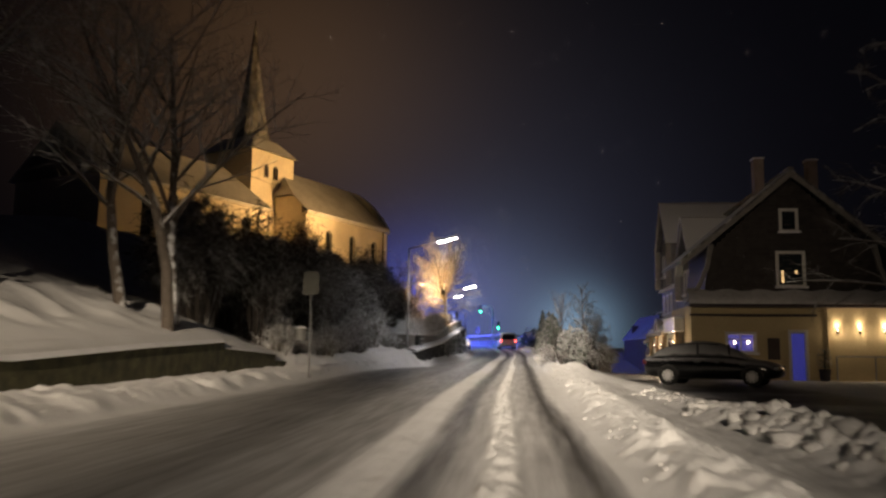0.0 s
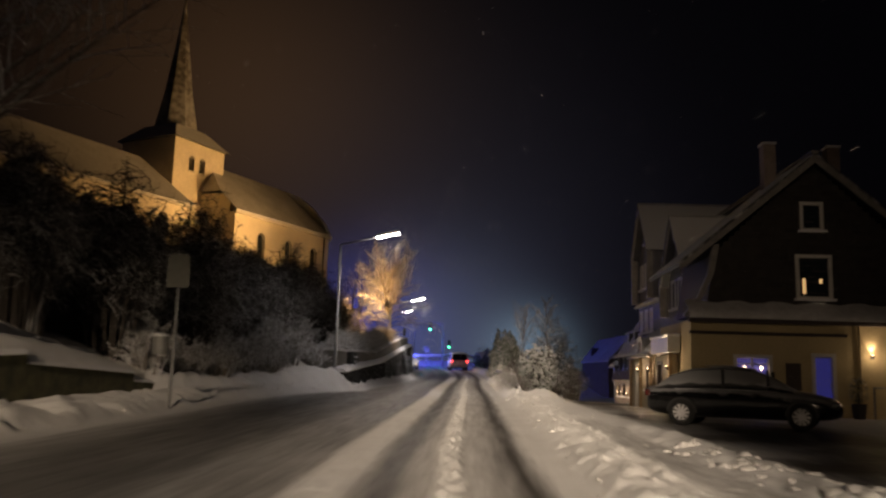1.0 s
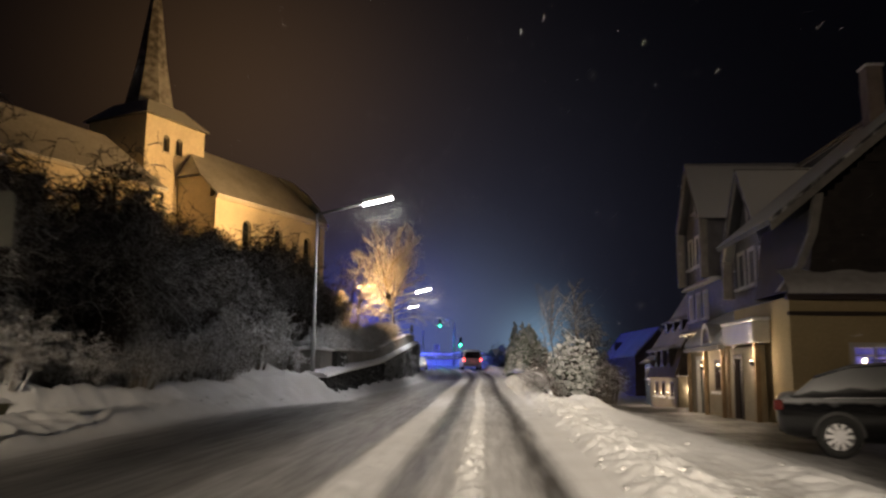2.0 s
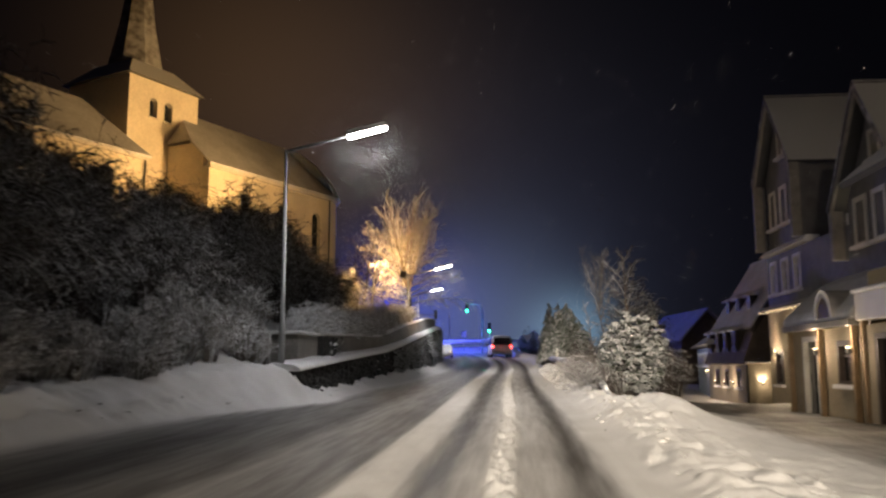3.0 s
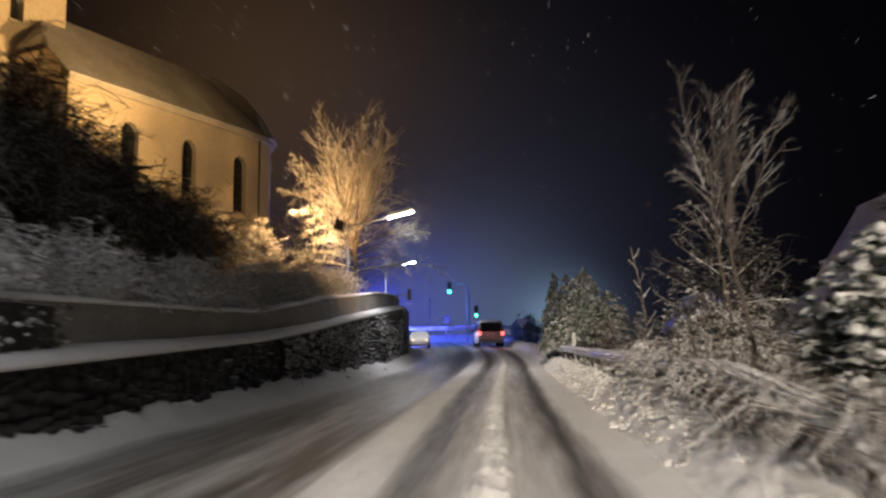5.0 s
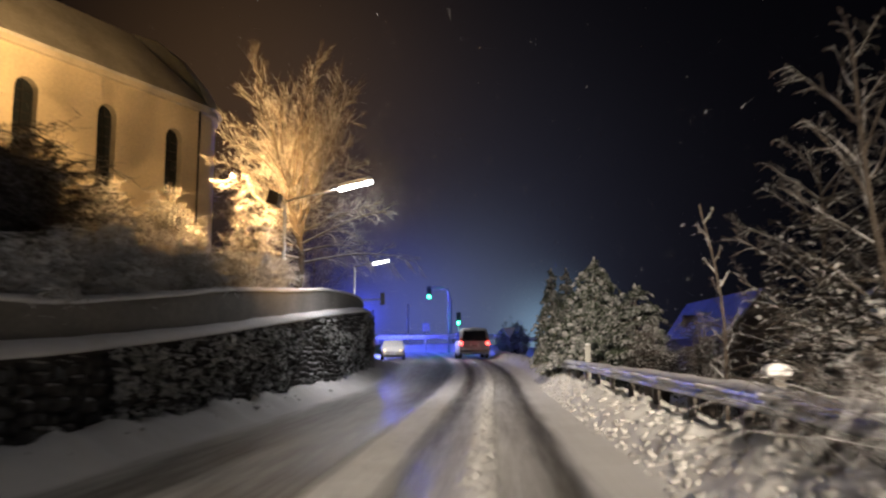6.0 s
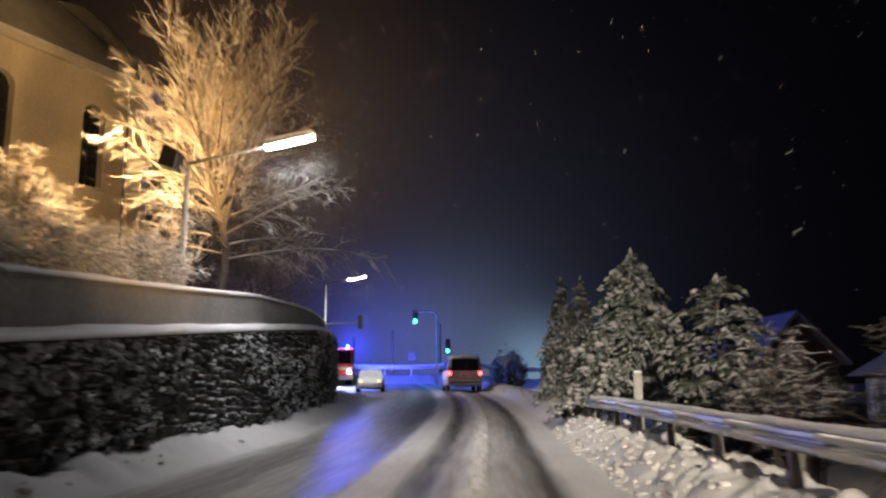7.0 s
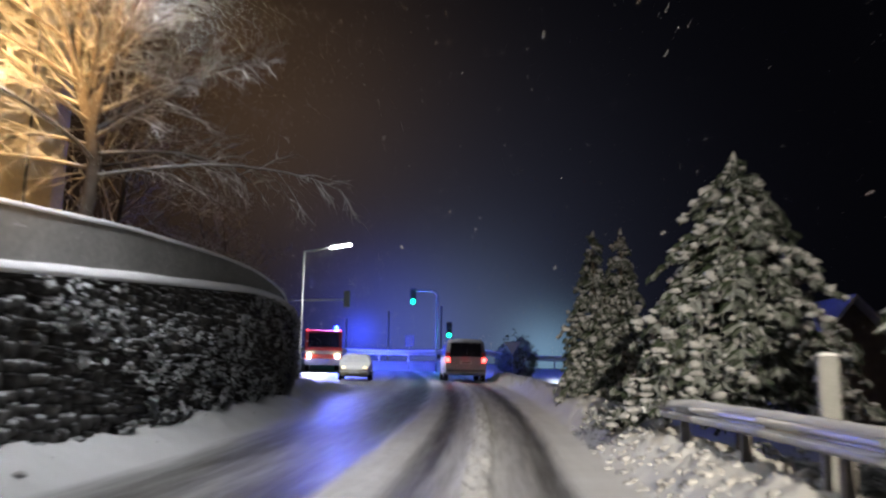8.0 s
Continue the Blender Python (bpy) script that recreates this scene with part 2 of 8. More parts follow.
def ground_material():
    """Trodden and fresh snow; the mesh's 'slush' value says where wheels have worn it down to grey slush."""
    mat = bpy.data.materials.new("snow_and_slush")
    mat.use_nodes = True
    nt = mat.node_tree
    bsdf = nt.nodes["Principled BSDF"]
    tc = nt.nodes.new("ShaderNodeTexCoord")
    at = nt.nodes.new("ShaderNodeAttribute")
    at.attribute_name = "slush"

    def tex(sc, detail, stretch=(1, 1, 1)):
        mp = nt.nodes.new("ShaderNodeMapping")
        mp.inputs["Scale"].default_value = stretch
        nt.links.new(tc.outputs["Object"], mp.inputs["Vector"])
        n = nt.nodes.new("ShaderNodeTexNoise")
        n.inputs["Scale"].default_value, n.inputs["Detail"].default_value = sc, detail
        nt.links.new(mp.outputs[0], n.inputs["Vector"])
        return n
    streak, grain, coarse = tex(5.0, 5, (1.6, 0.10, 1)), tex(40, 4), tex(1.3, 5)
    w = nt.nodes.new("ShaderNodeMath")
    w.operation = "MULTIPLY_ADD"
    w.inputs[1].default_value, w.inputs[2].default_value = 0.9, -0.45
    nt.links.new(streak.outputs["Fac"], w.inputs[0])
    s = nt.nodes.new("ShaderNodeMath")
    s.operation, s.use_clamp = "ADD", True
    nt.links.new(w.outputs[0], s.inputs[0])
    nt.links.new(at.outputs["Fac"], s.inputs[1])
    gate = nt.nodes.new("ShaderNodeMath")
    gate.operation, gate.use_clamp = "MULTIPLY", True
    gate.inputs[1].default_value = 4.0
    nt.links.new(at.outputs["Fac"], gate.inputs[0])
    wear = nt.nodes.new("ShaderNodeMath")
    wear.operation = "MULTIPLY"
    nt.links.new(s.outputs[0], wear.inputs[0])
    nt.links.new(gate.outputs[0], wear.inputs[1])
    fresh = nt.nodes.new("ShaderNodeMix")
    fresh.data_type = "RGBA"
    fresh.inputs["A"].default_value, fresh.inputs["B"].default_value = (0.84, 0.84, 0.85, 1), (0.66, 0.65, 0.64, 1)
    nt.links.new(coarse.outputs["Fac"], fresh.inputs["Factor"])
    worn = nt.nodes.new("ShaderNodeMix")
    worn.data_type = "RGBA"
    worn.inputs["A"].default_value, worn.inputs["B"].default_value = (0.125, 0.115, 0.104, 1), (0.055, 0.051, 0.047, 1)
    nt.links.new(grain.outputs["Fac"], worn.inputs["Factor"])
    col = nt.nodes.new("ShaderNodeMix")
    col.data_type = "RGBA"
    nt.links.new(wear.outputs[0], col.inputs["Factor"])
    nt.links.new(fresh.outputs["Result"], col.inputs["A"])
    nt.links.new(worn.outputs["Result"], col.inputs["B"])
    nt.links.new(col.outputs["Result"], bsdf.inputs["Base Color"])
    rough = nt.nodes.new("ShaderNodeMapRange")
    rough.inputs["To Min"].default_value, rough.inputs["To Max"].default_value = 0.75, 0.42
    nt.links.new(wear.outputs[0], rough.inputs["Value"])
    nt.links.new(rough.outputs[0], bsdf.inputs["Roughness"])
    bump = nt.nodes.new("ShaderNodeBump")
    bump.inputs["Strength"].default_value, bump.inputs["Distance"].default_value = 0.35, 0.03
    nt.links.new(grain.outputs["Fac"], bump.inputs["Height"])
    nt.links.new(bump.outputs[0], bsdf.inputs["Normal"])
    return mat


M_GROUND = ground_material()
M_SNOW = surface("snow", (0.82, 0.82, 0.84), 0.75, scale=2.0, vary=0.10, fine=45, bump=0.3)
M_PLASTER = surface("church_render", (0.72, 0.64, 0.50), 0.85, scale=0.5, vary=0.18, fine=9, bump=0.15)
M_CORNICE = surface("cornice_stone", (0.62, 0.58, 0.50), 0.8, scale=2, vary=0.2, snow=0.9)
M_SLATE = surface("slate_roof", (0.05, 0.052, 0.06), 0.5, scale=3, vary=0.35, fine=30, snow=0.95, snow_from=0.05)
M_SPIRE = surface("spire_slate", (0.10, 0.09, 0.085), 0.55, scale=2, vary=0.4, fine=16, snow=0.35, snow_from=0.1)
M_ROOF_SNOW = surface("snowed_roof", (0.62, 0.62, 0.63), 0.75, scale=0.7, vary=0.22, fine=5, bump=0.25)
M_SHINGLE = surface("dark_shingle", (0.035, 0.028, 0.026), 0.6, scale=4, vary=0.4, fine=14, bump=0.5, island=0.3)
M_CREAM = surface("cream_render", (0.52, 0.42, 0.24), 0.85, scale=0.8, vary=0.15, fine=14, bump=0.2)
M_STUCCO = surface("dull_hotel_render", (0.38, 0.325, 0.235), 0.88, scale=0.9, vary=0.22, fine=12, bump=0.25)
M_BAND = surface("dark_timber_band", (0.045, 0.03, 0.025), 0.6, scale=5, vary=0.3)
M_BARGE = surface("grey_timber", (0.26, 0.245, 0.23), 0.7, scale=4, vary=0.3, fine=40, snow=0.5)
M_WHITE = surface("white_paint", (0.66, 0.65, 0.62), 0.5, scale=3, vary=0.12, snow=0.8, snow_from=0.6)
M_BLUEGREY = surface("blue_grey_boards", (0.15, 0.15, 0.165), 0.65, scale=3, vary=0.3, fine=30)
M_BRICK = surface("brown_brick", (0.17, 0.135, 0.11), 0.85, scale=2, vary=0.3, fine=20)
M_CHIMNEY = surface("chimney_brick", (0.30, 0.24, 0.21), 0.9, scale=4, vary=0.3, snow=0.9)
M_TIMBER = surface("oak_boards", (0.30, 0.21, 0.12), 0.6, scale=4, vary=0.3)
M_PANE = glass("window_glass")
M_CLEAR = glass("clear_glass", (0.9, 0.92, 0.95), 0.02, 0.15)
M_STONE = surface("rubble_stone", (0.06, 0.056, 0.052), 0.85, scale=7, vary=0.4, fine=50, bump=0.5, snow=0.62, snow_from=0.45, piece=0.35)
M_STONES = surface("rubble_stone_far", (0.06, 0.056, 0.052), 0.85, scale=7, vary=0.4, fine=50, bump=0.5, snow=0.62, snow_from=0.45, island=0.35)
# darker rubble stone copy: the near wall's lack of light put into colour
M_SHADESTONE = surface("shade_dark_stone", (0.035, 0.034, 0.032), 0.8, scale=7, vary=0.45, fine=50, bump=0.5, snow=0.3, snow_from=0.75, island=0.35)
M_MORTAR = surface("dark_mortar", (0.045, 0.042, 0.04), 0.95, scale=4, vary=0.4, fine=30, bump=0.6)
M_IVY = surface("ivy_leaf", (0.028, 0.045, 0.02), 0.45, scale=3, vary=0.4, snow=0.6, snow_from=0.28, island=0.3)
M_DARKIVY = surface("dark_ivy_leaf", (0.02, 0.028, 0.014), 0.45, scale=3, vary=0.4, snow=0.8, snow_from=0.6, island=0.3)
M_CONCRETE = surface("grey_render", (0.22, 0.21, 0.195), 0.9, scale=0.9, vary=0.28, fine=14, bump=0.3, snow=0.95, snow_from=0.5)
M_MOSS = surface("mossy_wall", (0.13, 0.12, 0.06), 0.95, scale=3, vary=0.5, fine=25, bump=0.5, snow=0.9, snow_from=0.5, second=(0.05, 0.05, 0.03))
M_BARK = surface("snowy_bark", (0.13, 0.105, 0.085), 0.9, scale=5, vary=0.4, fine=40, bump=0.5, snow=0.9, snow_from=0.25)
M_TWIG = surface("frosted_twig", (0.22, 0.19, 0.16), 0.85, scale=4, vary=0.4, snow=0.95, snow_from=-0.05)
M_FROST = surface("thick_frost_twig", (0.30, 0.275, 0.25), 0.85, scale=4, vary=0.4, snow=0.97, snow_from=-0.55)
M_DARKTWIG = surface("dark_twig", (0.055, 0.045, 0.04), 0.9, scale=4, vary=0.4, snow=0.5, snow_from=0.35)
M_SHRUB = surface("shrub_twig", (0.075, 0.062, 0.052), 0.9, scale=3, vary=0.45, snow=0.75, snow_from=0.08)
M_NEEDLE = surface("spruce_needle", (0.028, 0.042, 0.022), 0.6, scale=4, vary=0.4, snow=0.22, snow_from=0.3, island=0.3)
M_CONIFER = surface("dark_conifer_needle", (0.018, 0.028, 0.014), 0.6, scale=4, vary=0.4, snow=0.35, snow_from=0.35, island=0.3)
M_DARKLEAF = surface("dull_brown_leaf", (0.085, 0.066, 0.048), 0.6, scale=3, vary=0.45, snow=0.5, snow_from=0.40, island=0.35)
M_LEAF = surface("evergreen_leaf", (0.035, 0.055, 0.022), 0.4, scale=4, vary=0.4, snow=0.45, snow_from=0.35, island=0.35)
M_CLODS = surface("trodden_snow_clods", (0.60, 0.59, 0.58), 0.85, scale=5, vary=0.3, fine=40, bump=0.4)
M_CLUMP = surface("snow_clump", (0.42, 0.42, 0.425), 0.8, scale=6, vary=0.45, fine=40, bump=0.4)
M_STEEL = surface("galvanised_steel", (0.42, 0.43, 0.45), 0.42, 0.75, scale=3, vary=0.25, snow=0.95, snow_from=0.5)
M_RAILPOST = surface("weathered_rail_post", (0.17, 0.155, 0.14), 0.75, 0.0, scale=4, vary=0.4, snow=0.9, snow_from=0.5)
M_POLE = surface("pole_grey", (0.34, 0.345, 0.35), 0.5, 0.3, scale=2, vary=0.2)
M_BLACK = surface("black_plastic", (0.015, 0.015, 0.016), 0.5, scale=5, vary=0.2)
M_RUBBER = surface("tyre_rubber", (0.018, 0.018, 0.018), 0.85, scale=8, vary=0.3, bump=0.4)
M_ALLOY = surface("alloy_rim", (0.72, 0.72, 0.73), 0.4, 0.15, scale=8, vary=0.15)
M_CARBLACK = surface("black_car_paint", (0.008, 0.008, 0.009), 0.16, scale=3, vary=0.3, fine=25, bump=0.03, snow=0.22, snow_from=0.25)
M_CARSILVER = surface("silver_van_paint", (0.34, 0.335, 0.33), 0.4, 0.3, scale=3, vary=0.25, coat=0.4, snow=0.6, snow_from=0.5)
M_CARYELLOW = surface("pale_yellow_car_paint", (0.42, 0.38, 0.27), 0.4, scale=3, vary=0.2, coat=0.4, snow=0.75, snow_from=0.2)
M_CARRED = surface("red_truck_paint", (0.42, 0.035, 0.015), 0.35, scale=3, vary=0.2, coat=0.5)
M_TAILOFF = surface("unlit_tail_lens", (0.06, 0.004, 0.003), 0.2, scale=6, vary=0.2)
M_CARGLASS = glass("car_glass", (0.012, 0.014, 0.016), 0.06)
M_FROSTGLASS = surface("frosted_car_glass", (0.02, 0.02, 0.021), 0.3, scale=3, vary=0.4, fine=30, bump=0.05, snow=0.25, snow_from=0.0)
M_PLATE = surface("plate_white", (0.6, 0.6, 0.58), 0.4, scale=5, vary=0.1)
M_SIGNBACK = surface("sign_back_grey", (0.24, 0.24, 0.23), 0.5, 0.2, scale=4, vary=0.15, snow=0.5)
M_GREENPAINT = surface("sign_pale", (0.20, 0.20, 0.17), 0.5, scale=5, vary=0.15)
M_TERRACOTTA = surface("dark_pot", (0.05, 0.045, 0.045), 0.6, scale=4, vary=0.3)
M_LAMPTUBE = shining("street_lamp_light", (0.95, 0.97, 1.0), 55)
M_LAMPWARM = shining("warm_bulb", (1.0, 0.72, 0.36), 22)
M_FAIRY = shining("fairy_bulb", (1.0, 0.78, 0.48), 3)
M_WINDOWLIGHT = shining("lit_lampshade", (1.0, 0.66, 0.30), 0.8)
M_TAIL = shining("tail_light_glow", (1.0, 0.05, 0.045), 12)
M_GREEN = shining("green_signal", (0.02, 1.0, 0.50), 3.0)
M_BLUE = shining("blue_beacon", (0.015, 0.045, 1.0), 9)
M_HEAD = shining("headlight_glow", (1.0, 0.95, 0.85), 60)
M_SIDE = shining("parking_light_glow", (1.0, 0.70, 0.34), 4)
# curtain and door leaf glow themselves, in place of blue light from the room
M_BLUEGLOW = shining("blue_room_glow", (0.05, 0.06, 0.42), 0.30)


# ---- the lie of the land ----
def road_z(y):
    """The street climbs gently, and more steeply towards the junction."""
    z = -1.17 + 0.0158 * y + 0.0182 * np.maximum(0, np.minimum(y, 122) - 70)
    return np.where(y > 135, z - 0.0158 * (y - 135), z)


def road_x(y):
    """The street's sideways shift where it bends."""
    return -0.0017 * np.clip(y - 72, 0, 60) ** 2


def wall_x(y):
    """The face of the churchyard wall, which swings away at the junction."""
    return -4.75 - 0.0115 * np.clip(y - 75.5, 0, 400) ** 2


def kerb_x(y):
    left = np.interp(y, [-50, 20, 33, 38, 41, 42.5, 45, 48, 54, 80], [-5.5, -5.8, -6.1, -5.8, -4.8, -4.2, -4.35, -4.35, -4.05, -4.0])
    return left - 0.0115 * np.clip(y - 75.5, 0, 400) ** 2


def yard_z(y):
    return np.interp(y, [-80, 10, 30, 50, 60, 105, 126, 160], [-1.35, -1.05, -0.82, -0.86, -1.5, -1.5, 1.6, 1.6])


LEDGE_Y = (42.0, 46.0, 55.0, 58.7, 62.8, 66.2, 72.8, 77.5, 80.0, 104.0)
LEDGE_Z = (0.30, 0.50, 0.92, 1.19, 1.54, 1.84, 2.40, 2.77, 2.86, 2.95)
TOP_Y = (46.4, 55.9, 59.6, 62.0, 66.6, 71.9, 75.4, 78.0, 104.0)
TOP_Z = (1.22, 1.48, 1.88, 2.17, 2.54, 3.02, 3.20, 3.28, 3.32)


# how far wheels have worn the snow, across the street from the line that the tracks follow
TRACK_S = (-5.9, -5.3, -4.5, -3.7, -3.1, -2.6, -2.0, -1.64, -1.52, -1.36, -1.04, -0.93, -0.82, -0.66, -0.52, -0.33, -0.15, 0.08, 0.40, 0.52, 0.68, 0.78, 0.88, 0.98, 1.3)
TRACK_W = (0.30, 0.62, 0.76, 0.60, 0.78, 0.54, 0.80, 0.78, 0.18, 0.08, 0.10, 0.60, 0.90, 0.86, 0.48, 0.36, 0.06, 0.30, 0.48, 0.72, 0.95, 0.80, 0.26, 0.08, 0.05)


def track_x(y):
    """Sideways sway of the wheel tracks."""
    return np.interp(y, [4, 8, 12, 16, 20, 30, 41, 53, 64, 72], [0.50, 0.46, 0.40, 0.30, 0.20, 0.18, 0.16, 0.0, 0.0, 0.02])


def land(x, y, rough=True):
    """Height of the snow, with the worn wheel tracks; also how worn it is."""
    x, y = np.asarray(x, float), np.asarray(y, float)
    zr = road_z(y)
    s = x - road_x(y)
    worn = np.zeros_like(s)
    z = zr.copy()
    near = (y > -30) & (y < 140)
    # wheel tracks and ridges between them
    t = s - track_x(y) + 0.06 * (value_noise(s * 0 + 3.1, y * 0.13, 5) - 0.5)
    dark = np.interp(t, TRACK_S, TRACK_W)
    # left lane's tone is also graded along the street: paler near its start, darker beyond
    dark = dark * np.where(t < -1.6, np.interp(y, [4, 18, 34], [0.58, 0.80, 1.18]), 1.0)
    in_road = smooth(0.0, 0.5, x - kerb_x(y)) * (1 - smooth(1.25, 1.45, s))
    worn = np.minimum(dark, 1.0) * in_road
    junction = smooth(92, 104, y) * (1 - smooth(120, 124, y))
    open_x = smooth(-40, -34, x) * (1 - smooth(6, 10, x))
    worn = np.maximum(worn, 0.55 * junction * open_x * value_noise(x * 0.35, y * 0.2, 8))
    z = z - 0.045 * worn
    if rough:
        ridge = smooth(-0.34, -0.24, t) * (1 - smooth(-0.02, 0.07, t)) + 0.35 * smooth(-1.54, -1.44, t) * (1 - smooth(-1.12, -1.02, t))
        crumbs = fbm(s * 11, y * 7.0, 11, 3)
        z = z + in_road * (ridge * (0.015 + 0.20 * np.maximum(0, crumbs - 0.35)) + 0.010 * (fbm(s * 5, y * 0.6, 13, 3) - 0.45))
    # ploughed bank and pavement on the right
    right = smooth(1.30, 1.75, s)
    by_rail = smooth(40, 48, y)
    crest = np.interp(y, [-20, 2, 12, 30, 44, 50, 80], [0.24, 0.22, 0.14, 0.12, 0.16, 0.35, 0.37])
    hump = crest * ((1 - by_rail) * np.exp(-((s - 1.95) / 0.55) ** 2) + by_rail * smooth(1.28, 2.05, s) * (1 - smooth(2.25, 3.4, s)))
    lumps = 0.6 * (fbm(x * 3.0, y * 2.2, 21, 4) - 0.42)
    bank2 = np.exp(-((s - 3.75) / 0.45) ** 2) * (0.10 + 0.20 * (1 - smooth(11, 19, y))) * (1 - smooth(24, 29, y))
    mound = np.exp(-((s - 3.0) / 0.6) ** 2 - ((y - 39.4) / 2.2) ** 2) * 0.36
    footway = smooth(2.35, 2.6, s) * (1 - smooth(3.1, 3.4, s)) * (1 - smooth(24, 31, y))
    blocks = (1 - 0.9 * footway) * (np.maximum(0, fbm(x * 6.5, y * 2.6, 27, 2) - 0.40) + 0.7 * np.maximum(0, fbm(x * 11, y * 6.0, 28, 2) - 0.42))
    level = zr + (yard_z(y) - zr) * smooth(2.3, np.interp(y, [0, 36, 46, 60, 90], [4.5, 5.0, 6.0, 7.0, 9.0]), s)
    amount = np.where(rough, 1.0, 0.0)
    lumps = lumps + 0.55 * (fbm(x * 8.5, y * 7.0, 25, 3) - 0.42)
    bank = (hump + bank2 + mound) + amount * 0.24 * blocks * smooth(1.35, 1.6, s) * (1 - smooth(2.5, 3.3, s)) + amount * (0.30 * hump + 0.75 * bank2 + 0.05) * lumps * 2.0
    z = np.where(s > 1.25, zr * (1 - right) + right * level + bank * right, z)
    drive = smooth(3.9, 4.8, s) * (1 - smooth(7.6, 9.4, s)) * (1 - smooth(46, 56, y))
    bare = 0.95 * smooth(43, 45, y) * (1 - smooth(60, 72, y)) * smooth(2.35, 2.75, s) * (1 - smooth(6, 9, s)) * smooth(0.36, 0.48, fbm(x * 1.3, y * 0.7, 6, 3))
    worn = np.where(s > 1.5, np.maximum(bare, np.maximum(1.7 * drive * fbm(x * 0.6, y * 0.6, 4), 0.35 * footway)), worn)
    # bank, wall foot and hill on the left
    kx = kerb_x(y)
    d = kx - x
    leftbank = smooth(-0.1, 0.55, d) * 0.24
    leftlump = amount * smooth(-0.1, 0.3, d) * (1 - smooth(1.6, 2.4, d)) * ((fbm(x * 2.2, y * 1.6, 31, 4) - 0.45) * 0.34 + 0.30 * np.maximum(0, fbm(x * 6.0, y * 4.5, 33, 2) - 0.40))
    wx = np.where(y < 42, np.interp(y, [-60, 0, 12, 30, 34, 38, 40.5, 42], [-8.2, -8.2, -8.0, -8.0, -6.8, -6.3, -5.4, -4.3]), np.where(y < 45, np.interp(y, [42, 45], [-4.3, -5.2]), wall_x(y) - 0.45))
    back = wx - x
    foot = np.where(y < 42, np.interp(y, [0, 14, 24, 30, 34, 38, 40, 42], [0.15, 0.75, 1.05, 0.42, 0.34, 0.40, 0.50, 0.55]), np.interp(y, TOP_Y, TOP_Z) - 0.45 - zr - 0.3)
    foot = np.where((y >= 42) & (y < 46.4), np.interp(y, [42, 45], [0.58, 0.1]), foot)
    rise = np.where(y < 42, 0.34, np.interp(y, [42, 70, 90], [0.40, 0.42, 0.30]))
    step = smooth(0.0, np.interp(y, [31, 36, 45, 46.5], [0.12, 0.9, 0.75, 0.25]), back)
    hill = step * foot + np.maximum(back - np.interp(y, [31, 35, 41, 43], [0, 3.2, 3.2, 1.2]), 0) * rise
    hill = np.minimum(hill, np.interp(back, [0, 18, 60], [20, 7.2, 9.0]))
    hill = hill * np.where(y > 96, np.maximum(0.0, 1 - smooth(96, 104, y)), 1.0)
    ploughed = np.exp(-((x + 5.3) / 0.55) ** 2 - ((y - 87.0) / 5.0) ** 2) * (0.34 + 0.25 * (fbm(x * 3, y * 1.5, 44, 3) - 0.4) * amount)
    hillrough = amount * smooth(0.3, 2.0, back) * (fbm(x * 0.7, y * 0.7, 41, 4) - 0.45) * 0.6
    z = np.where(d > -0.1, zr + leftbank + leftlump + hill + hillrough, z)
    z = z + ploughed
    worn = np.where(d > 0.3, 0, worn) * (1 - smooth(0.05, 0.2, ploughed))
    # past the junction land drops from sight; bank raised to fit the camera's view
    far = np.clip(y - 126, 0, 400)
    z = z - 0.035 * far * smooth(0, 20, far)
    z = z + 0.75 * np.exp(-((y - 124.0) / 1.5) ** 2) * smooth(-32, -28, x) * (1 - smooth(7, 10, x))
    worn = np.where(y > 121, 0.0, worn)
    return z, worn


def on_land(x, y):
    return float(land(np.array([x]), np.array([y]))[0][0])


def build_ground():
    xs = np.concatenate([-np.geomspace(900, 16, 34), np.arange(-15.5, -9.1, 0.32), np.arange(-9.0, -4.95, 0.13), np.arange(-4.9, -1.55, 0.16), np.arange(-1.5, -0.3, 0.05), np.arange(-0.28, 0.2, 0.03), np.arange(0.22, 1.2, 0.05), np.arange(1.23, 3.2, 0.05), np.arange(3.24, 4.6, 0.07), np.arange(4.7, 16, 0.4), np.geomspace(16.5, 900, 34)])
    ys = np.concatenate([-np.geomspace(600, 6, 24), np.arange(-5, 2, 0.4), np.arange(2.2, 72, 0.085), np.arange(72.2, 78, 0.2), np.arange(78.2, 135, 0.45), np.geomspace(136, 1200, 34)])
    gx, gy = np.meshgrid(xs, ys)
    z, worn = land(gx, gy)
    nx, ny = len(xs), len(ys)
    verts = np.stack([gx.ravel(), gy.ravel(), z.ravel()], 1)
    i = (np.arange(ny - 1)[:, None] * nx + np.arange(nx - 1)[None, :]).ravel()
    faces = np.stack([i, i + 1, i + nx + 1, i + nx], 1)
    me = bpy.data.meshes.new("ground")
    me.vertices.add(len(verts))
    me.vertices.foreach_set("co", verts.ravel())
    me.loops.add(faces.size)
    me.loops.foreach_set("vertex_index", faces.ravel())
    me.polygons.add(len(faces))
    me.polygons.foreach_set("loop_start", np.arange(0, faces.size, 4))
    me.polygons.foreach_set("use_smooth", np.ones(len(faces), bool))
    me.update(calc_edges=True)
    at = me.attributes.new("slush", "FLOAT", "POINT")
    at.data.foreach_set("value", worn.ravel().astype(np.float32))
    me.materials.append(M_GROUND)
    return tagged(new("ground", me), "snow-covered street with grey slushy wheel tracks", "ground", kind="structure")


build_ground()


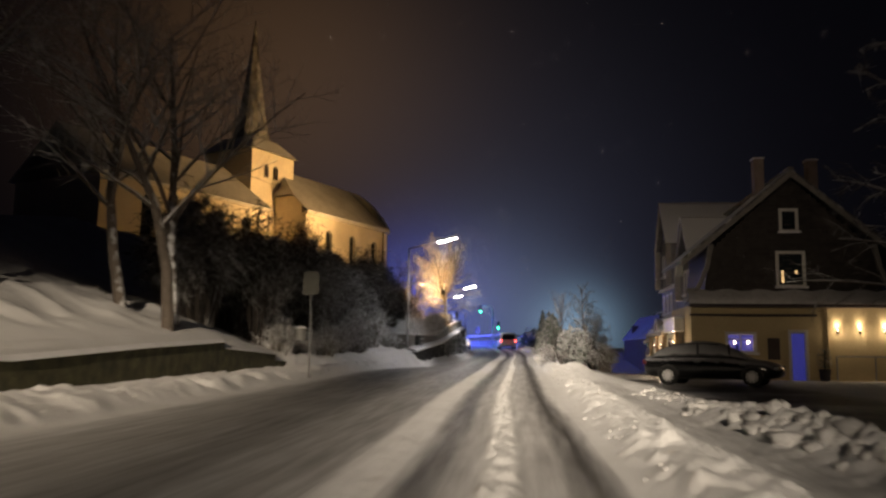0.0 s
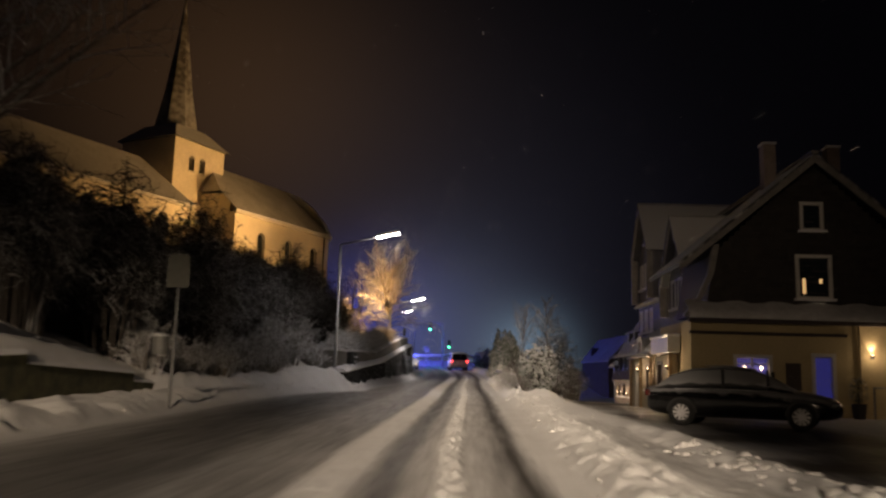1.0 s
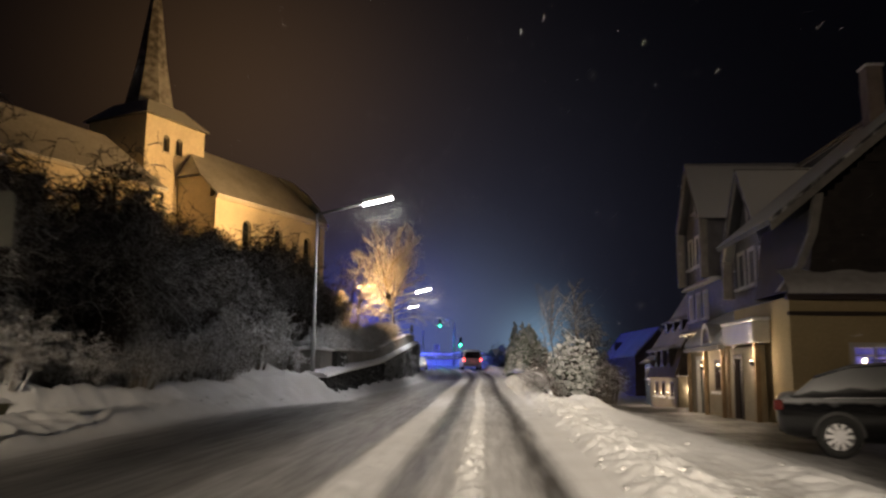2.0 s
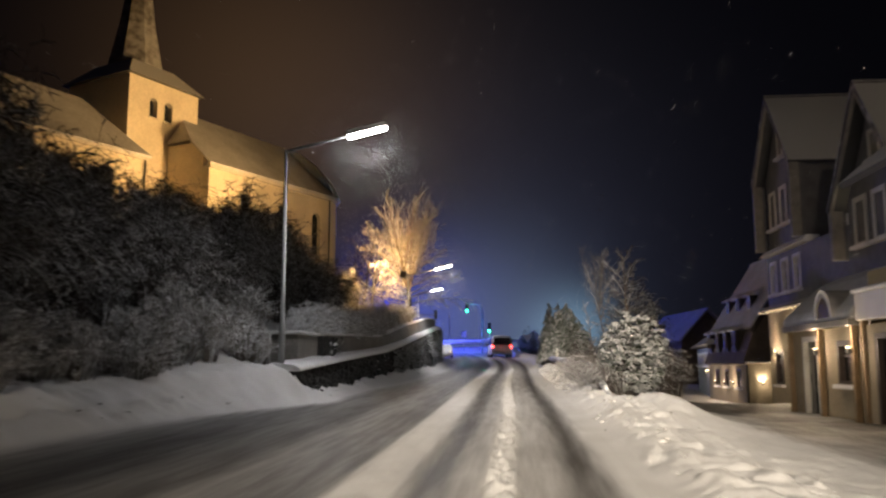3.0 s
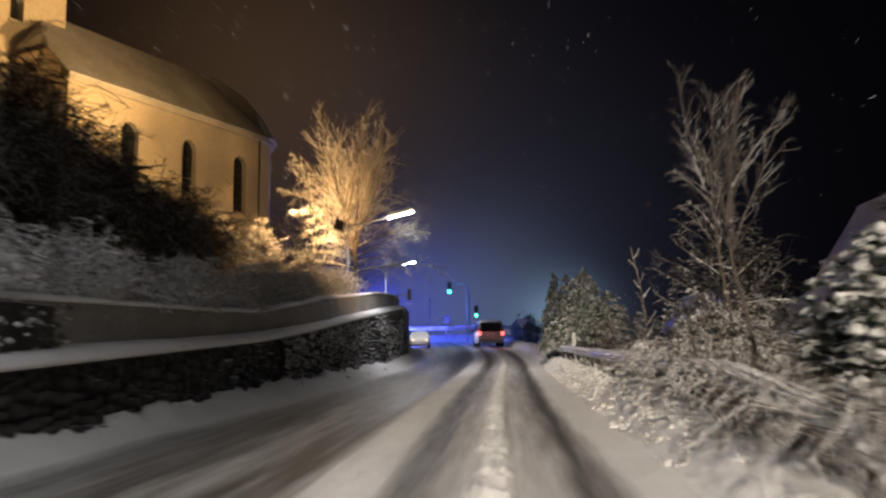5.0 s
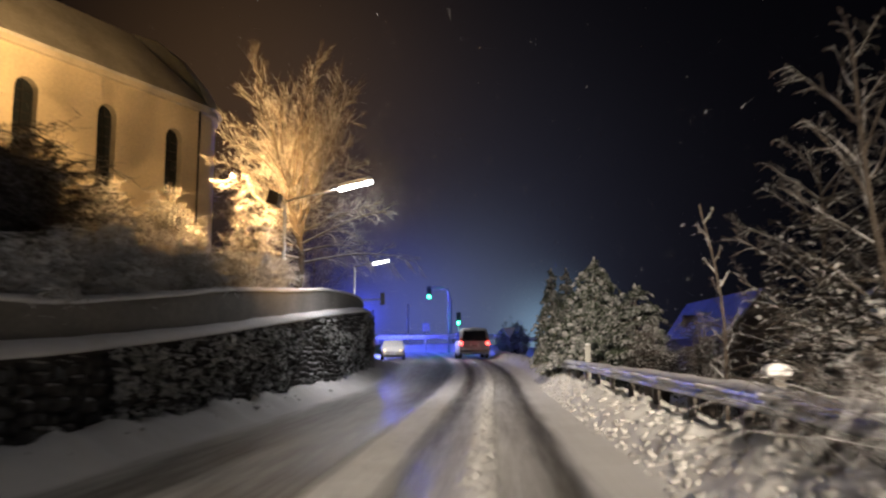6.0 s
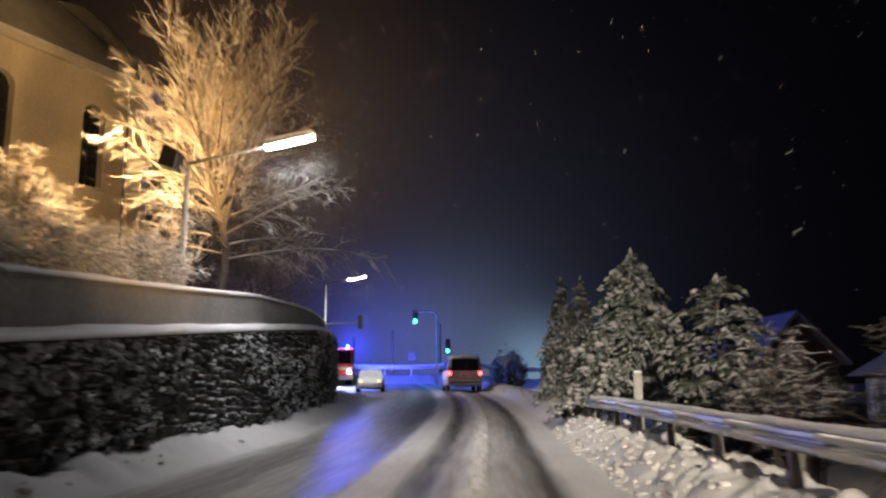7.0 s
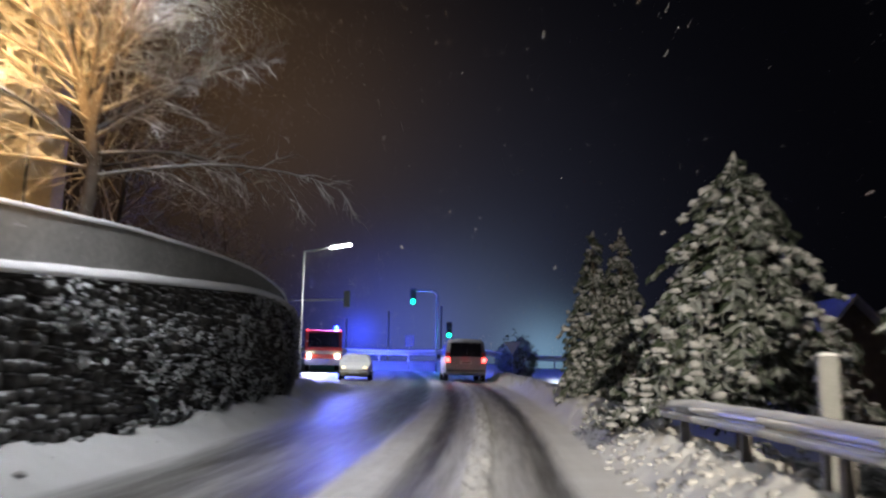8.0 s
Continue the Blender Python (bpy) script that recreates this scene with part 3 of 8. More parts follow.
def snow_clods():
    """Broken lumps that the plough has thrown on to both banks."""
    rng = random.Random(4)
    geo = Geo()
    for _ in range(420):
        y = rng.uniform(3, 76) if rng.random() < 0.85 else rng.uniform(3, 45)
        side = rng.random()
        if side < 0.62:
            x = float(road_x(np.array(y))) + 1.45 + abs(rng.gauss(0, 0.55))
        elif side < 0.78 and y < 30:
            x = 3.7 + rng.gauss(0, 0.38)
        else:
            x = float(kerb_x(np.array(y))) - 0.15 - abs(rng.gauss(0, 0.35))
        r = min(0.060, 0.014 + rng.expovariate(60))
        if side < 0.78 and side >= 0.62 and y < 30:
            r *= 1.1
        z = on_land(x, y)
        geo.blob((x, y, z - r * 0.3), (r * rng.uniform(0.8, 1.5), r * rng.uniform(0.8, 1.5), r * rng.uniform(0.5, 0.75)), rng, 0.35)
    # broken blocks under the barrier
    for _ in range(1500):
        y = rng.uniform(46, 75)
        x = float(road_x(np.array(y))) + 1.42 + abs(rng.gauss(0.3, 0.5))
        r = rng.uniform(0.018, 0.062)
        geo.blob((x, y, on_land(x, y) - r * 0.3), (r * rng.uniform(0.9, 1.7), r * rng.uniform(0.9, 1.7), r * rng.uniform(0.5, 0.8)), rng, 0.38)
    # rounded blocks on the ridge between footway and yard
    for _ in range(260):
        y = rng.uniform(3.5, 22)
        x = 3.72 + rng.gauss(0, 0.26)
        r = rng.uniform(0.035, 0.13) * (1.15 if y < 16 else 0.7)
        geo.blob((x, y, on_land(x, y) - r * 0.15), (r * rng.uniform(0.8, 1.7), r * rng.uniform(0.8, 1.7), r * rng.uniform(0.6, 1.0)), rng, 0.5)
    single("snow_clods", geo, M_CLODS, "broken lumps of ploughed snow along the street", "snow", kind="stuff", smooth_shade=True)


# ---- churchyard wall on the left ----
def stone_meshes(count, material):
    rng = random.Random(77)
    out = []
    for _ in range(count):
        g = Geo()
        verts = []
        for z in (-0.5, 0.5):
            for y in (-0.5, 0.5):
                verts.append((0.0, y * rng.uniform(0.9, 1.05), z * rng.uniform(0.9, 1.05)))
                verts.append((rng.uniform(0.7, 1.0), y * rng.uniform(0.6, 0.85), z * rng.uniform(0.55, 0.85)))
        g.add(verts, [(0, 1, 3, 2), (4, 6, 7, 5), (0, 4, 5, 1), (2, 3, 7, 6), (1, 5, 7, 3)])
        out.append(g.mesh("stone", material, True))
    return out


def churchyard_wall():
    wall = thing("churchyard_wall", (-4.9, 60.0, 0.0), "dark rubble retaining wall with ivy, snow and a rendered parapet", "wall", kind="structure")
    ys = np.concatenate([np.arange(42.0, 78, 0.75), np.arange(78, 102, 0.75)])
    core, ledge, parapet, cap = Geo(), Geo(), Geo(), Geo()

    def sweep(geo, ring_of, y_list):
        rings = [ring_of(float(y)) for y in y_list]
        n = len(rings[0])
        verts = [p for r in rings for p in r]
        faces = [(i * n + k, i * n + (k + 1) % n, (i + 1) * n + (k + 1) % n, (i + 1) * n + k) for i in range(len(rings) - 1) for k in range(n)]
        geo.add(verts, faces + [tuple(range(n)), tuple(range((len(rings) - 1) * n, len(rings) * n))[::-1]])

    def core_ring(y):
        x, zt, zb = float(wall_x(y)), float(np.interp(y, LEDGE_Y, LEDGE_Z)), float(road_z(np.array(y))) - 0.6
        return [(x, y, zb), (x - 0.10, y, zt - 0.10), (x - 0.75, y, zt - 0.10), (x - 0.75, y, zb)]

    def ledge_ring(y):
        x, zt = float(wall_x(y)), float(np.interp(y, LEDGE_Y, LEDGE_Z))
        t = 0.05 + 0.035 * float(value_noise(np.array(y * 1.7), np.array(2.0), 3))
        return [(x + 0.05, y, zt - 0.10), (x + 0.06, y, zt - 0.05), (x - 0.10, y, zt + t - 0.03), (x - 0.66, y, zt + t + 0.02), (x - 0.66, y, zt - 0.10)]

    def parapet_ring(y):
        x, zt, zb = float(wall_x(y)) - float(np.interp(y, (47, 60), (0.62, 0.32))), float(np.interp(y, TOP_Y, TOP_Z)), float(np.interp(y, LEDGE_Y, LEDGE_Z)) - 0.12
        return [(x, y, zb), (x, y, zt - 0.05), (x - 0.28, y, zt - 0.05), (x - 0.28, y, zb - 0.4)]

    def cap_ring(y):
        x, zt = float(wall_x(y)) - float(np.interp(y, (47, 60), (0.62, 0.32))), float(np.interp(y, TOP_Y, TOP_Z))
        t = 0.03 + 0.03 * float(value_noise(np.array(y * 1.3), np.array(7.0), 3))
        return [(x + 0.035, y, zt - 0.05), (x + 0.035, y, zt), (x - 0.14, y, zt + t), (x - 0.32, y, zt), (x - 0.32, y, zt - 0.05)]
    sweep(core, core_ring, ys)
    sweep(ledge, ledge_ring, ys)
    py = ys[ys > 46.9]
    sweep(parapet, parapet_ring, py)
    sweep(cap, cap_ring, py)
    part("core", core, M_MORTAR, wall)
    part("snow_ledge", ledge, M_SNOW, wall, "snow on the wall's sloping ledge", True)
    part("parapet", parapet, M_CONCRETE, wall, "grey rendered parapet")
    part("snow_cap", cap, M_SNOW, wall, "thin snow on the parapet", True)
    pier, pcap = Geo(), Geo()
    pier.box(-6.1, -5.38, 44.4, 46.5, -0.3, 1.14)
    part("pier", pier, M_CONCRETE, wall, "blocky rendered pier", bevel=0.03)
    part("ivy_pier", Geo().box(-6.0, -5.2, 46.51, 48.2, -0.3, 1.16), M_SHADESTONE, wall, "dark pier overgrown with ivy", bevel=0.04)
    pcap.box(-6.17, -5.30, 44.32, 46.5, 1.14, 1.22)
    part("pier_cap", pcap, M_SNOW, wall, bevel=0.04)
    pier_ivy = Geo()
    rng = random.Random(91)
    for _ in range(140):
        yy, zz = rng.uniform(46.45, 48.3), rng.uniform(0.42, 1.2)
        pp = Vector((-5.2 + rng.uniform(-0.02, 0.14), yy, zz))
        a, tilt, s = rng.uniform(-1.0, 1.0), rng.uniform(0.3, 1.3), rng.uniform(0.04, 0.08)
        out = Vector((math.cos(a) * math.cos(tilt), math.sin(a) * math.cos(tilt), -math.sin(tilt)))
        side = Vector((-math.sin(a), math.cos(a), 0))
        pier_ivy.add([pp, pp + out * s * 0.6 + side * s * 0.6, pp + out * s * 1.4, pp + out * s * 0.6 - side * s * 0.6], [(0, 1, 2, 3)])
    part("ivy", pier_ivy, M_DARKIVY, wall, "dark ivy leaves on the pier", kind="stuff")
    # rubble stones proud of the mortar
    rng = random.Random(9)
    meshes = stone_meshes(10, M_STONE)
    rest, bare = Geo(), Geo()
    shapes = [[tuple(v.co) for v in me.vertices] for me in meshes]
    polys = [tuple(p.vertices) for p in meshes[0].polygons]
    made = 0
    y = 42.2
    while y < 101:
        x0, x1 = float(wall_x(y)), float(wall_x(y + 0.3))
        ang = math.atan2(-(x1 - x0), 0.3)
        zb, zt = float(road_z(np.array(y))) + 0.05, float(np.interp(y, LEDGE_Y, LEDGE_Z)) - 0.14
        z = zb
        step = 0.27 * (1.0 if y < 80 else 1.3)
        while z < zt - 0.05:
            h = min(rng.uniform(0.09, 0.19), zt - z)
            w = step * rng.uniform(0.75, 1.05)
            deep = rng.uniform(0.03, 0.13)
            k = rng.randrange(10)
            frac = (z - zb) / max(0.1, zt - zb)
            m = Matrix.LocRotScale((x0 - 0.10 * frac - 0.005, y + rng.uniform(-0.07, 0.07), z + h / 2), Euler((rng.uniform(-0.12, 0.12), 0, ang)), (deep, w, h * 0.97))
            if made < 300 and 60.5 < y < 74:
                ob = new("stone", meshes[k])
                ob.parent = wall
                ob.matrix_basis = place_of(wall).inverted() @ m
                made += 1
            else:
                # stones towards the street's start take the copy darkened for shade
                (rest if y > 57 + rng.uniform(-5, 5) else bare).add([m @ Vector(p) for p in shapes[k]], polys)
            z += h + 0.012
        y += step
    ob = part("stones", rest, M_STONES, wall, "rubble stones with snow on their tops", kind="stuff", smooth_shade=True)
    part("stones_bare", bare, M_SHADESTONE, wall, "rubble stones with little snow, coloured dark for the unlit wall", kind="stuff", smooth_shade=True)
    # ivy that hangs over the stones in tufts, each with a rag of snow on its back
    ivy, rags = Geo(), Geo()
    for _ in range(1500):
        y = rng.uniform(54, 97)
        zb, zt = float(road_z(np.array(y))) + 0.25, float(np.interp(y, LEDGE_Y, LEDGE_Z)) - 0.15
        z = rng.uniform(zb, zt)
        if value_noise(np.array(y * 0.7), np.array(z * 1.5), 64) < 0.36:
            continue
        x = float(wall_x(y)) + rng.uniform(0.06, 0.13)
        wide = rng.uniform(0.06, 0.17)
        for k in range(9):
            s = rng.uniform(0.045, 0.085)
            tilt, a = rng.uniform(0.2, 1.25), rng.uniform(-0.9, 0.9)
            out = Vector((math.cos(a) * math.cos(tilt), math.sin(a) * math.cos(tilt), -math.sin(tilt)))
            side = Vector((-math.sin(a), math.cos(a), 0))
            p = Vector((x + rng.uniform(-0.03, 0.03), y + rng.uniform(-wide, wide), z + rng.uniform(-0.05, 0.05)))
            ivy.add([p, p + out * s * 0.6 + side * s * 0.6, p + out * s * 1.4, p + out * s * 0.6 - side * s * 0.6], [(0, 1, 2, 3)])
        if rng.random() < (0.75 if y < 80 else 0.4):
            rags.blob((x + 0.04, y, z + 0.035), (0.055, wide * rng.uniform(0.5, 0.95), rng.uniform(0.016, 0.036)), rng, 0.45)
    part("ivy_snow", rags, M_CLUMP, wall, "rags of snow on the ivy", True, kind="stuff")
    part("ivy", ivy, M_IVY, wall, "snow-dusted ivy leaves", kind="stuff")
    return wall


def low_wall():
    wall = thing("garden_wall", (-8.0, 22.0, -0.9), "low mossy garden wall under a snow slope", "wall", kind="structure")
    g, cap = Geo(), Geo()
    tops = ((10.0, -0.15), (14.0, -0.2), (19.0, 0.08), (24.0, 0.30), (24.01, 0.12), (29.0, -0.02), (29.01, -0.22), (31.5, -0.30))
    for (ya, za), (yb, zb) in zip(tops[:-1], tops[1:]):
        if yb - ya < 0.1:
            continue
        zl = float(road_z(np.array(ya))) - 0.3
        g.add([(-7.95, ya, zl), (-7.95, yb, zl), (-7.95, yb, zb), (-7.95, ya, za), (-8.35, ya, zl), (-8.35, yb, zl), (-8.35, yb, zb), (-8.35, ya, za)],
              [(0, 1, 2, 3), (7, 6, 5, 4), (3, 2, 6, 7), (1, 5, 6, 2), (0, 3, 7, 4)])
        n = max(2, int((yb - ya) / 0.8))
        for i in range(n):
            a, b = i / n, (i + 1) / n
            y0, y1, z0, z1 = ya + (yb - ya) * a, ya + (yb - ya) * b, za + (zb - za) * a, za + (zb - za) * b
            cap.add([(-7.90, y0, z0), (-7.90, y1, z1), (-8.0, y1, z1 + 0.09), (-8.0, y0, z0 + 0.09), (-8.5, y1, z1 + 0.14), (-8.5, y0, z0 + 0.14)], [(0, 1, 2, 3), (3, 2, 4, 5)])
    part("wall_body", g, M_MOSS, wall, "mossy green-brown wall face")
    part("snow_cap", cap, M_SNOW, wall, smooth_shade=True)


churchyard_wall_ob = churchyard_wall()
low_wall()
snow_clods()


# ---- the church on its hill ----
def church():
    """Local axes: x along the church away from the street's start, y away from the street, z up."""
    u = Vector((0.402, 0.916, 0)).normalized()
    away = Vector((-u.y, u.x, 0))
    base_point = u * 61.0 + Vector((0.916, -0.402, 0)) * -46.0
    ob = thing("church", (base_point.x, base_point.y, 5.0), "floodlit cream church with a slate spire and snowy roofs", "church", turn=math.degrees(math.atan2(u.y, u.x)))
    L = dict(local=True)

    def window(u0, u1, z0, zs, face_y, name="window", deep=0.28):
        """A round-headed window with dark leaded glass, mullions and a sill."""
        holder = Geo()
        r = (u1 - u0) / 2
        c = (u0 + u1) / 2
        arc = [(c + r * math.cos(a), zs + r * math.sin(a)) for a in np.linspace(0, math.pi, 11)]
        outline = [(u0, z0), (u1, z0)] + arc
        pane = Geo()
        pane.add([(p[0], face_y + deep, p[1]) for p in outline], [tuple(range(len(outline)))])
        # splayed reveal
        n = len(outline)
        rev = Geo()
        rev.add([(p[0], face_y - 0.012, p[1]) for p in outline] + [(p[0], face_y + deep + 0.01, p[1]) for p in outline], [(i, (i + 1) % n, n + (i + 1) % n, n + i) for i in range(n)])
        w = part(name, rev, M_CORNICE, ob, **L)
        part("pane", pane, M_PANE, w, "dark leaded glass", **L)
        bars = Geo()
        bars.box(c - 0.02, c + 0.02, face_y + deep - 0.05, face_y + deep - 0.005, z0, zs + r * 0.95)
        z = z0 + 0.4
        while z < zs + r * 0.5:
            bars.box(u0 + 0.01, u1 - 0.01, face_y + deep - 0.04, face_y + deep - 0.01, z - 0.012, z + 0.012)
            z += 0.42
        part("glazing_grid", bars, M_BLACK, w, **L)
        sill = Geo().box(u0 - 0.08, u1 + 0.08, face_y - 0.10, face_y + 0.1, z0 - 0.10, z0)
        part("sill", sill, M_CORNICE, w, **L)

    def arched_wall(name, u0, u1, z0, z1, face_y, holes, thick=0.55):
        """A wall whose round-headed openings go through it; each hole is (left, right, foot, spring)."""
        g = Geo()
        edges = [u0]
        for h in holes:
            edges += [h[0], h[1]]
        edges.append(u1)
        for i in range(0, len(edges), 2):
            if edges[i + 1] - edges[i] > 0.01:
                g.add([(edges[i], face_y, z0), (edges[i + 1], face_y, z0), (edges[i + 1], face_y, z1), (edges[i], face_y, z1)], [(0, 1, 2, 3)])
        for a, b, zf, zs in holes:
            r, c = (b - a) / 2, (a + b) / 2
            g.add([(a, face_y, z0), (b, face_y, z0), (b, face_y, zf), (a, face_y, zf)], [(0, 1, 2, 3)])
            arc = [(c + r * math.cos(t), zs + r * math.sin(t)) for t in np.linspace(math.pi, 0, 11)]
            for p, q in zip(arc[:-1], arc[1:]):
                g.add([(p[0], face_y, p[1]), (q[0], face_y, q[1]), (q[0], face_y, z1), (p[0], face_y, z1)], [(0, 1, 2, 3)])
        back = Geo()
        g.add([(u0, face_y + thick, z0), (u1, face_y + thick, z0), (u1, face_y + thick, z1), (u0, face_y + thick, z1)], [(3, 2, 1, 0)])
        g.add([(u0, face_y, z1), (u1, face_y, z1), (u1, face_y + thick, z1), (u0, face_y + thick, z1)], [(0, 1, 2, 3)])
        g.add([(u0, face_y, z0), (u0, face_y, z1), (u0, face_y + thick, z1), (u0, face_y + thick, z0)], [(0, 1, 2, 3)])
        g.add([(u1, face_y, z0), (u1, face_y, z1), (u1, face_y + thick, z1), (u1, face_y + thick, z0)], [(3, 2, 1, 0)])
        return part(name, g, M_PLASTER, ob, **L)

    Z = -5.0  # heights below are in the world's z
    # nave beyond the tower
    wins = [(0.5, 1.5, 7.6, 10.9), (4.25, 5.2, 7.6, 10.9), (7.95, 8.95, 8.2, 10.8)]
    holes = [(a, b, zf + Z, zs + Z) for a, b, zf, zs in wins]
    arched_wall("nave_wall", -2.4, 10.2, -1.5, 12.6 + Z, 0.0, holes)
    for h in holes:
        window(*h, 0.0)
    def apse(rx, ry, z, x0=10.2):
        """Half-round plan of the choir's end."""
        return [(x0 + rx * math.cos(a), 4.5 + ry * math.sin(a), z) for a in np.linspace(-math.pi / 2, math.pi / 2, 13)]
    ends = Geo()
    ends.prism([p[:2] for p in apse(3.0, 4.5, 0)] + [(9.7, 9.0), (9.7, 0.02)], "z", -1.5, 12.6 + Z)
    part("choir_wall", ends, M_PLASTER, ob, **L)
    back = Geo().box(-2.4, 10.2, 8.5, 9.0, -1.5, 12.6 + Z).prism([(0.56, -1.5), (8.5, -1.5), (8.5, 12.6 + Z), (7.6, 14.2 + Z), (1.4, 14.2 + Z), (0.56, 13.4 + Z)], "x", -2.4, -2.0)
    part("rear_wall", back, M_PLASTER, ob, **L)
    cor = Geo().box(-2.5, 10.35, -0.22, 0.1, 12.45 + Z, 12.72 + Z)
    rim = apse(3.22, 4.72, 0)[:9]
    cor.prism([p[:2] for p in rim] + [p[:2] for p in apse(2.9, 4.4, 0)[:9]][::-1], "z", 12.45 + Z, 12.72 + Z)
    part("cornice", cor, M_CORNICE, ob, "pale moulded cornice under the eaves", bevel=0.04, **L)
    roof = Geo()
    ze, zr = 12.75 + Z, 17.1 + Z
    zh = 14.3 + Z
    for s in (-1, 1):
        top = [(-2.65, 4.5 + s * 4.85, ze), (10.45, 4.5 + s * 4.85, ze), (9.9, 4.5, zr), (-0.7, 4.5, zr), (-2.65, 4.5 + s * 3.12, zh)]
        roof.add(top + [(p[0], p[1], p[2] - 0.13) for p in top], [(0, 1, 2, 3, 4), (9, 8, 7, 6, 5), (0, 5, 6, 1), (4, 9, 5, 0), (3, 8, 9, 4)])
    roof.add([(-2.65, 1.38, zh), (-2.65, 7.62, zh), (-0.7, 4.5, zr)], [(0, 1, 2)])
    part("nave_roof", roof, M_ROOF_SNOW, ob, "snow-covered nave roof", **L)
    hip = Geo()
    rings = [apse(3.4 * k, 4.85 * k, ze + (zr - ze) * h, 10.2 - 0.3 * h) for k, h in ((1.0, 0.0), (0.86, 0.28), (0.62, 0.60), (0.32, 0.86), (0.02, 1.0))]
    for lo, hi in zip(rings[:-1], rings[1:]):
        hip.add(lo + hi, [(i, i + 1, 14 + i, 13 + i) for i in range(12)])
    hip.add(rings[0], [tuple(range(13))])
    part("choir_roof", hip, M_ROOF_SNOW, ob, "rounded roof end under snow", True, **L)
    # tower
    f = 3.6
    ta, tb = -5.7, 0.0
    belf = [(-4.05, -3.45, 15.8 + Z, 16.75 + Z), (-2.85, -2.2, 15.8 + Z, 16.75 + Z)]
    arched_wall("tower_wall", ta, tb, -1.5, 18.3 + Z, f, belf)
    for h in belf:
        window(*h, f, "belfry_opening", 0.4)
    sides = Geo().box(ta, ta + 0.5, f + 0.56, f + 5.6, -1.5, 18.3 + Z).box(tb - 0.5, tb, f + 0.56, f + 5.6, -1.5, 18.3 + Z).box(ta + 0.5, tb - 0.5, f + 5.1, f + 5.6, -1.5, 18.3 + Z)
    part("tower_side", sides, M_PLASTER, ob, **L)
    # broach spire: four flared skirts, then a tall eight-sided needle
    cx, cy, half = (ta + tb) / 2, f + 2.85, 2.85
    def square(r, z):
        return [(cx - r, cy - r, z), (cx + r, cy - r, z), (cx + r, cy + r, z), (cx - r, cy + r, z)]
    def octagon(r, z):
        return [(cx + r * math.cos(math.radians(22.5 + 45 * k)), cy + r * math.sin(math.radians(22.5 + 45 * k)), z) for k in range(8)]
    skirt = Geo()
    lo, hi = square(half + 0.32, 18.15 + Z), square(1.7, 19.65 + Z)
    skirt.add(lo + hi, [(0, 1, 5, 4), (1, 2, 6, 5), (2, 3, 7, 6), (3, 0, 4, 7), (3, 2, 1, 0)])
    part("spire_skirt", skirt, M_SLATE, ob, "slate skirt under thin snow", **L)
    needle = Geo()
    a, b, b2, c = octagon(1.84, 19.6 + Z), octagon(1.22, 22.6 + Z), octagon(0.42, 28.2 + Z), octagon(0.03, 31.4 + Z)
    needle.add(a + b + b2 + c, [(8 * j + k, 8 * j + (k + 1) % 8, 8 * j + 8 + (k + 1) % 8, 8 * j + 8 + k) for j in range(3) for k in range(8)])
    part("spire", needle, M_SPIRE, ob, "tall slate needle spire", **L)
    # lower building at the near end, with a hipped roof against the tower
    wins2 = [(-13.5, -12.4, 7.6, 10.5), (-10.5, -9.4, 7.6, 10.5), (-17.0, -15.9, 7.6, 10.5), (-20.5, -19.4, 7.6, 10.5)]
    holes2 = sorted((a, b, zf + Z, zs + Z) for a, b, zf, zs in wins2)
    arched_wall("aisle_wall", -24.0, -7.4, -1.5, 11.9 + Z, 0.0, holes2)
    for h in holes2:
        window(*h, 0.0)
    part("aisle_end", Geo().box(-7.9, -7.4, 0.56, 9.0, -1.5, 11.9 + Z).box(-24, -23.5, 0.56, 9.0, -1.5, 11.9 + Z).box(-23.5, -7.9, 8.5, 9, -1.5, 11.9 + Z), M_PLASTER, ob, **L)
    part("aisle_cornice", Geo().box(-24.15, -7.25, -0.2, 0.1, 11.78 + Z, 12.0 + Z), M_CORNICE, ob, bevel=0.04, **L)
    rf = Geo()
    e2, r2 = 12.02 + Z, 15.9 + Z
    rf.slab((-24.3, -0.35, e2), (-7.15, -0.35, e2), (-8.3, 4.5, r2), (-24.3, 4.5, r2), 0.12)
    rf.slab((-24.3, 9.35, e2), (-7.15, 9.35, e2), (-8.3, 4.5, r2), (-24.3, 4.5, r2), 0.12)
    rf.add([(-7.15, -0.35, e2), (-7.15, 9.35, e2), (-8.3, 4.5, r2)], [(0, 1, 2)])
    part("aisle_roof", rf, M_ROOF_SNOW, ob, "snow-patched aisle roof", **L)
    pipe = Geo().tube([(-7.45, -0.12, 11.8 + Z), (-7.45, -0.08, 0)], 0.05)
    part("downpipe", pipe, M_BLACK, ob, **L)
    pipe2 = Geo().tube([(9.9, -0.12, 12.5 + Z), (9.9, -0.08, 0)], 0.05)
    part("downpipe", pipe2, M_BLACK, ob, **L)


church()


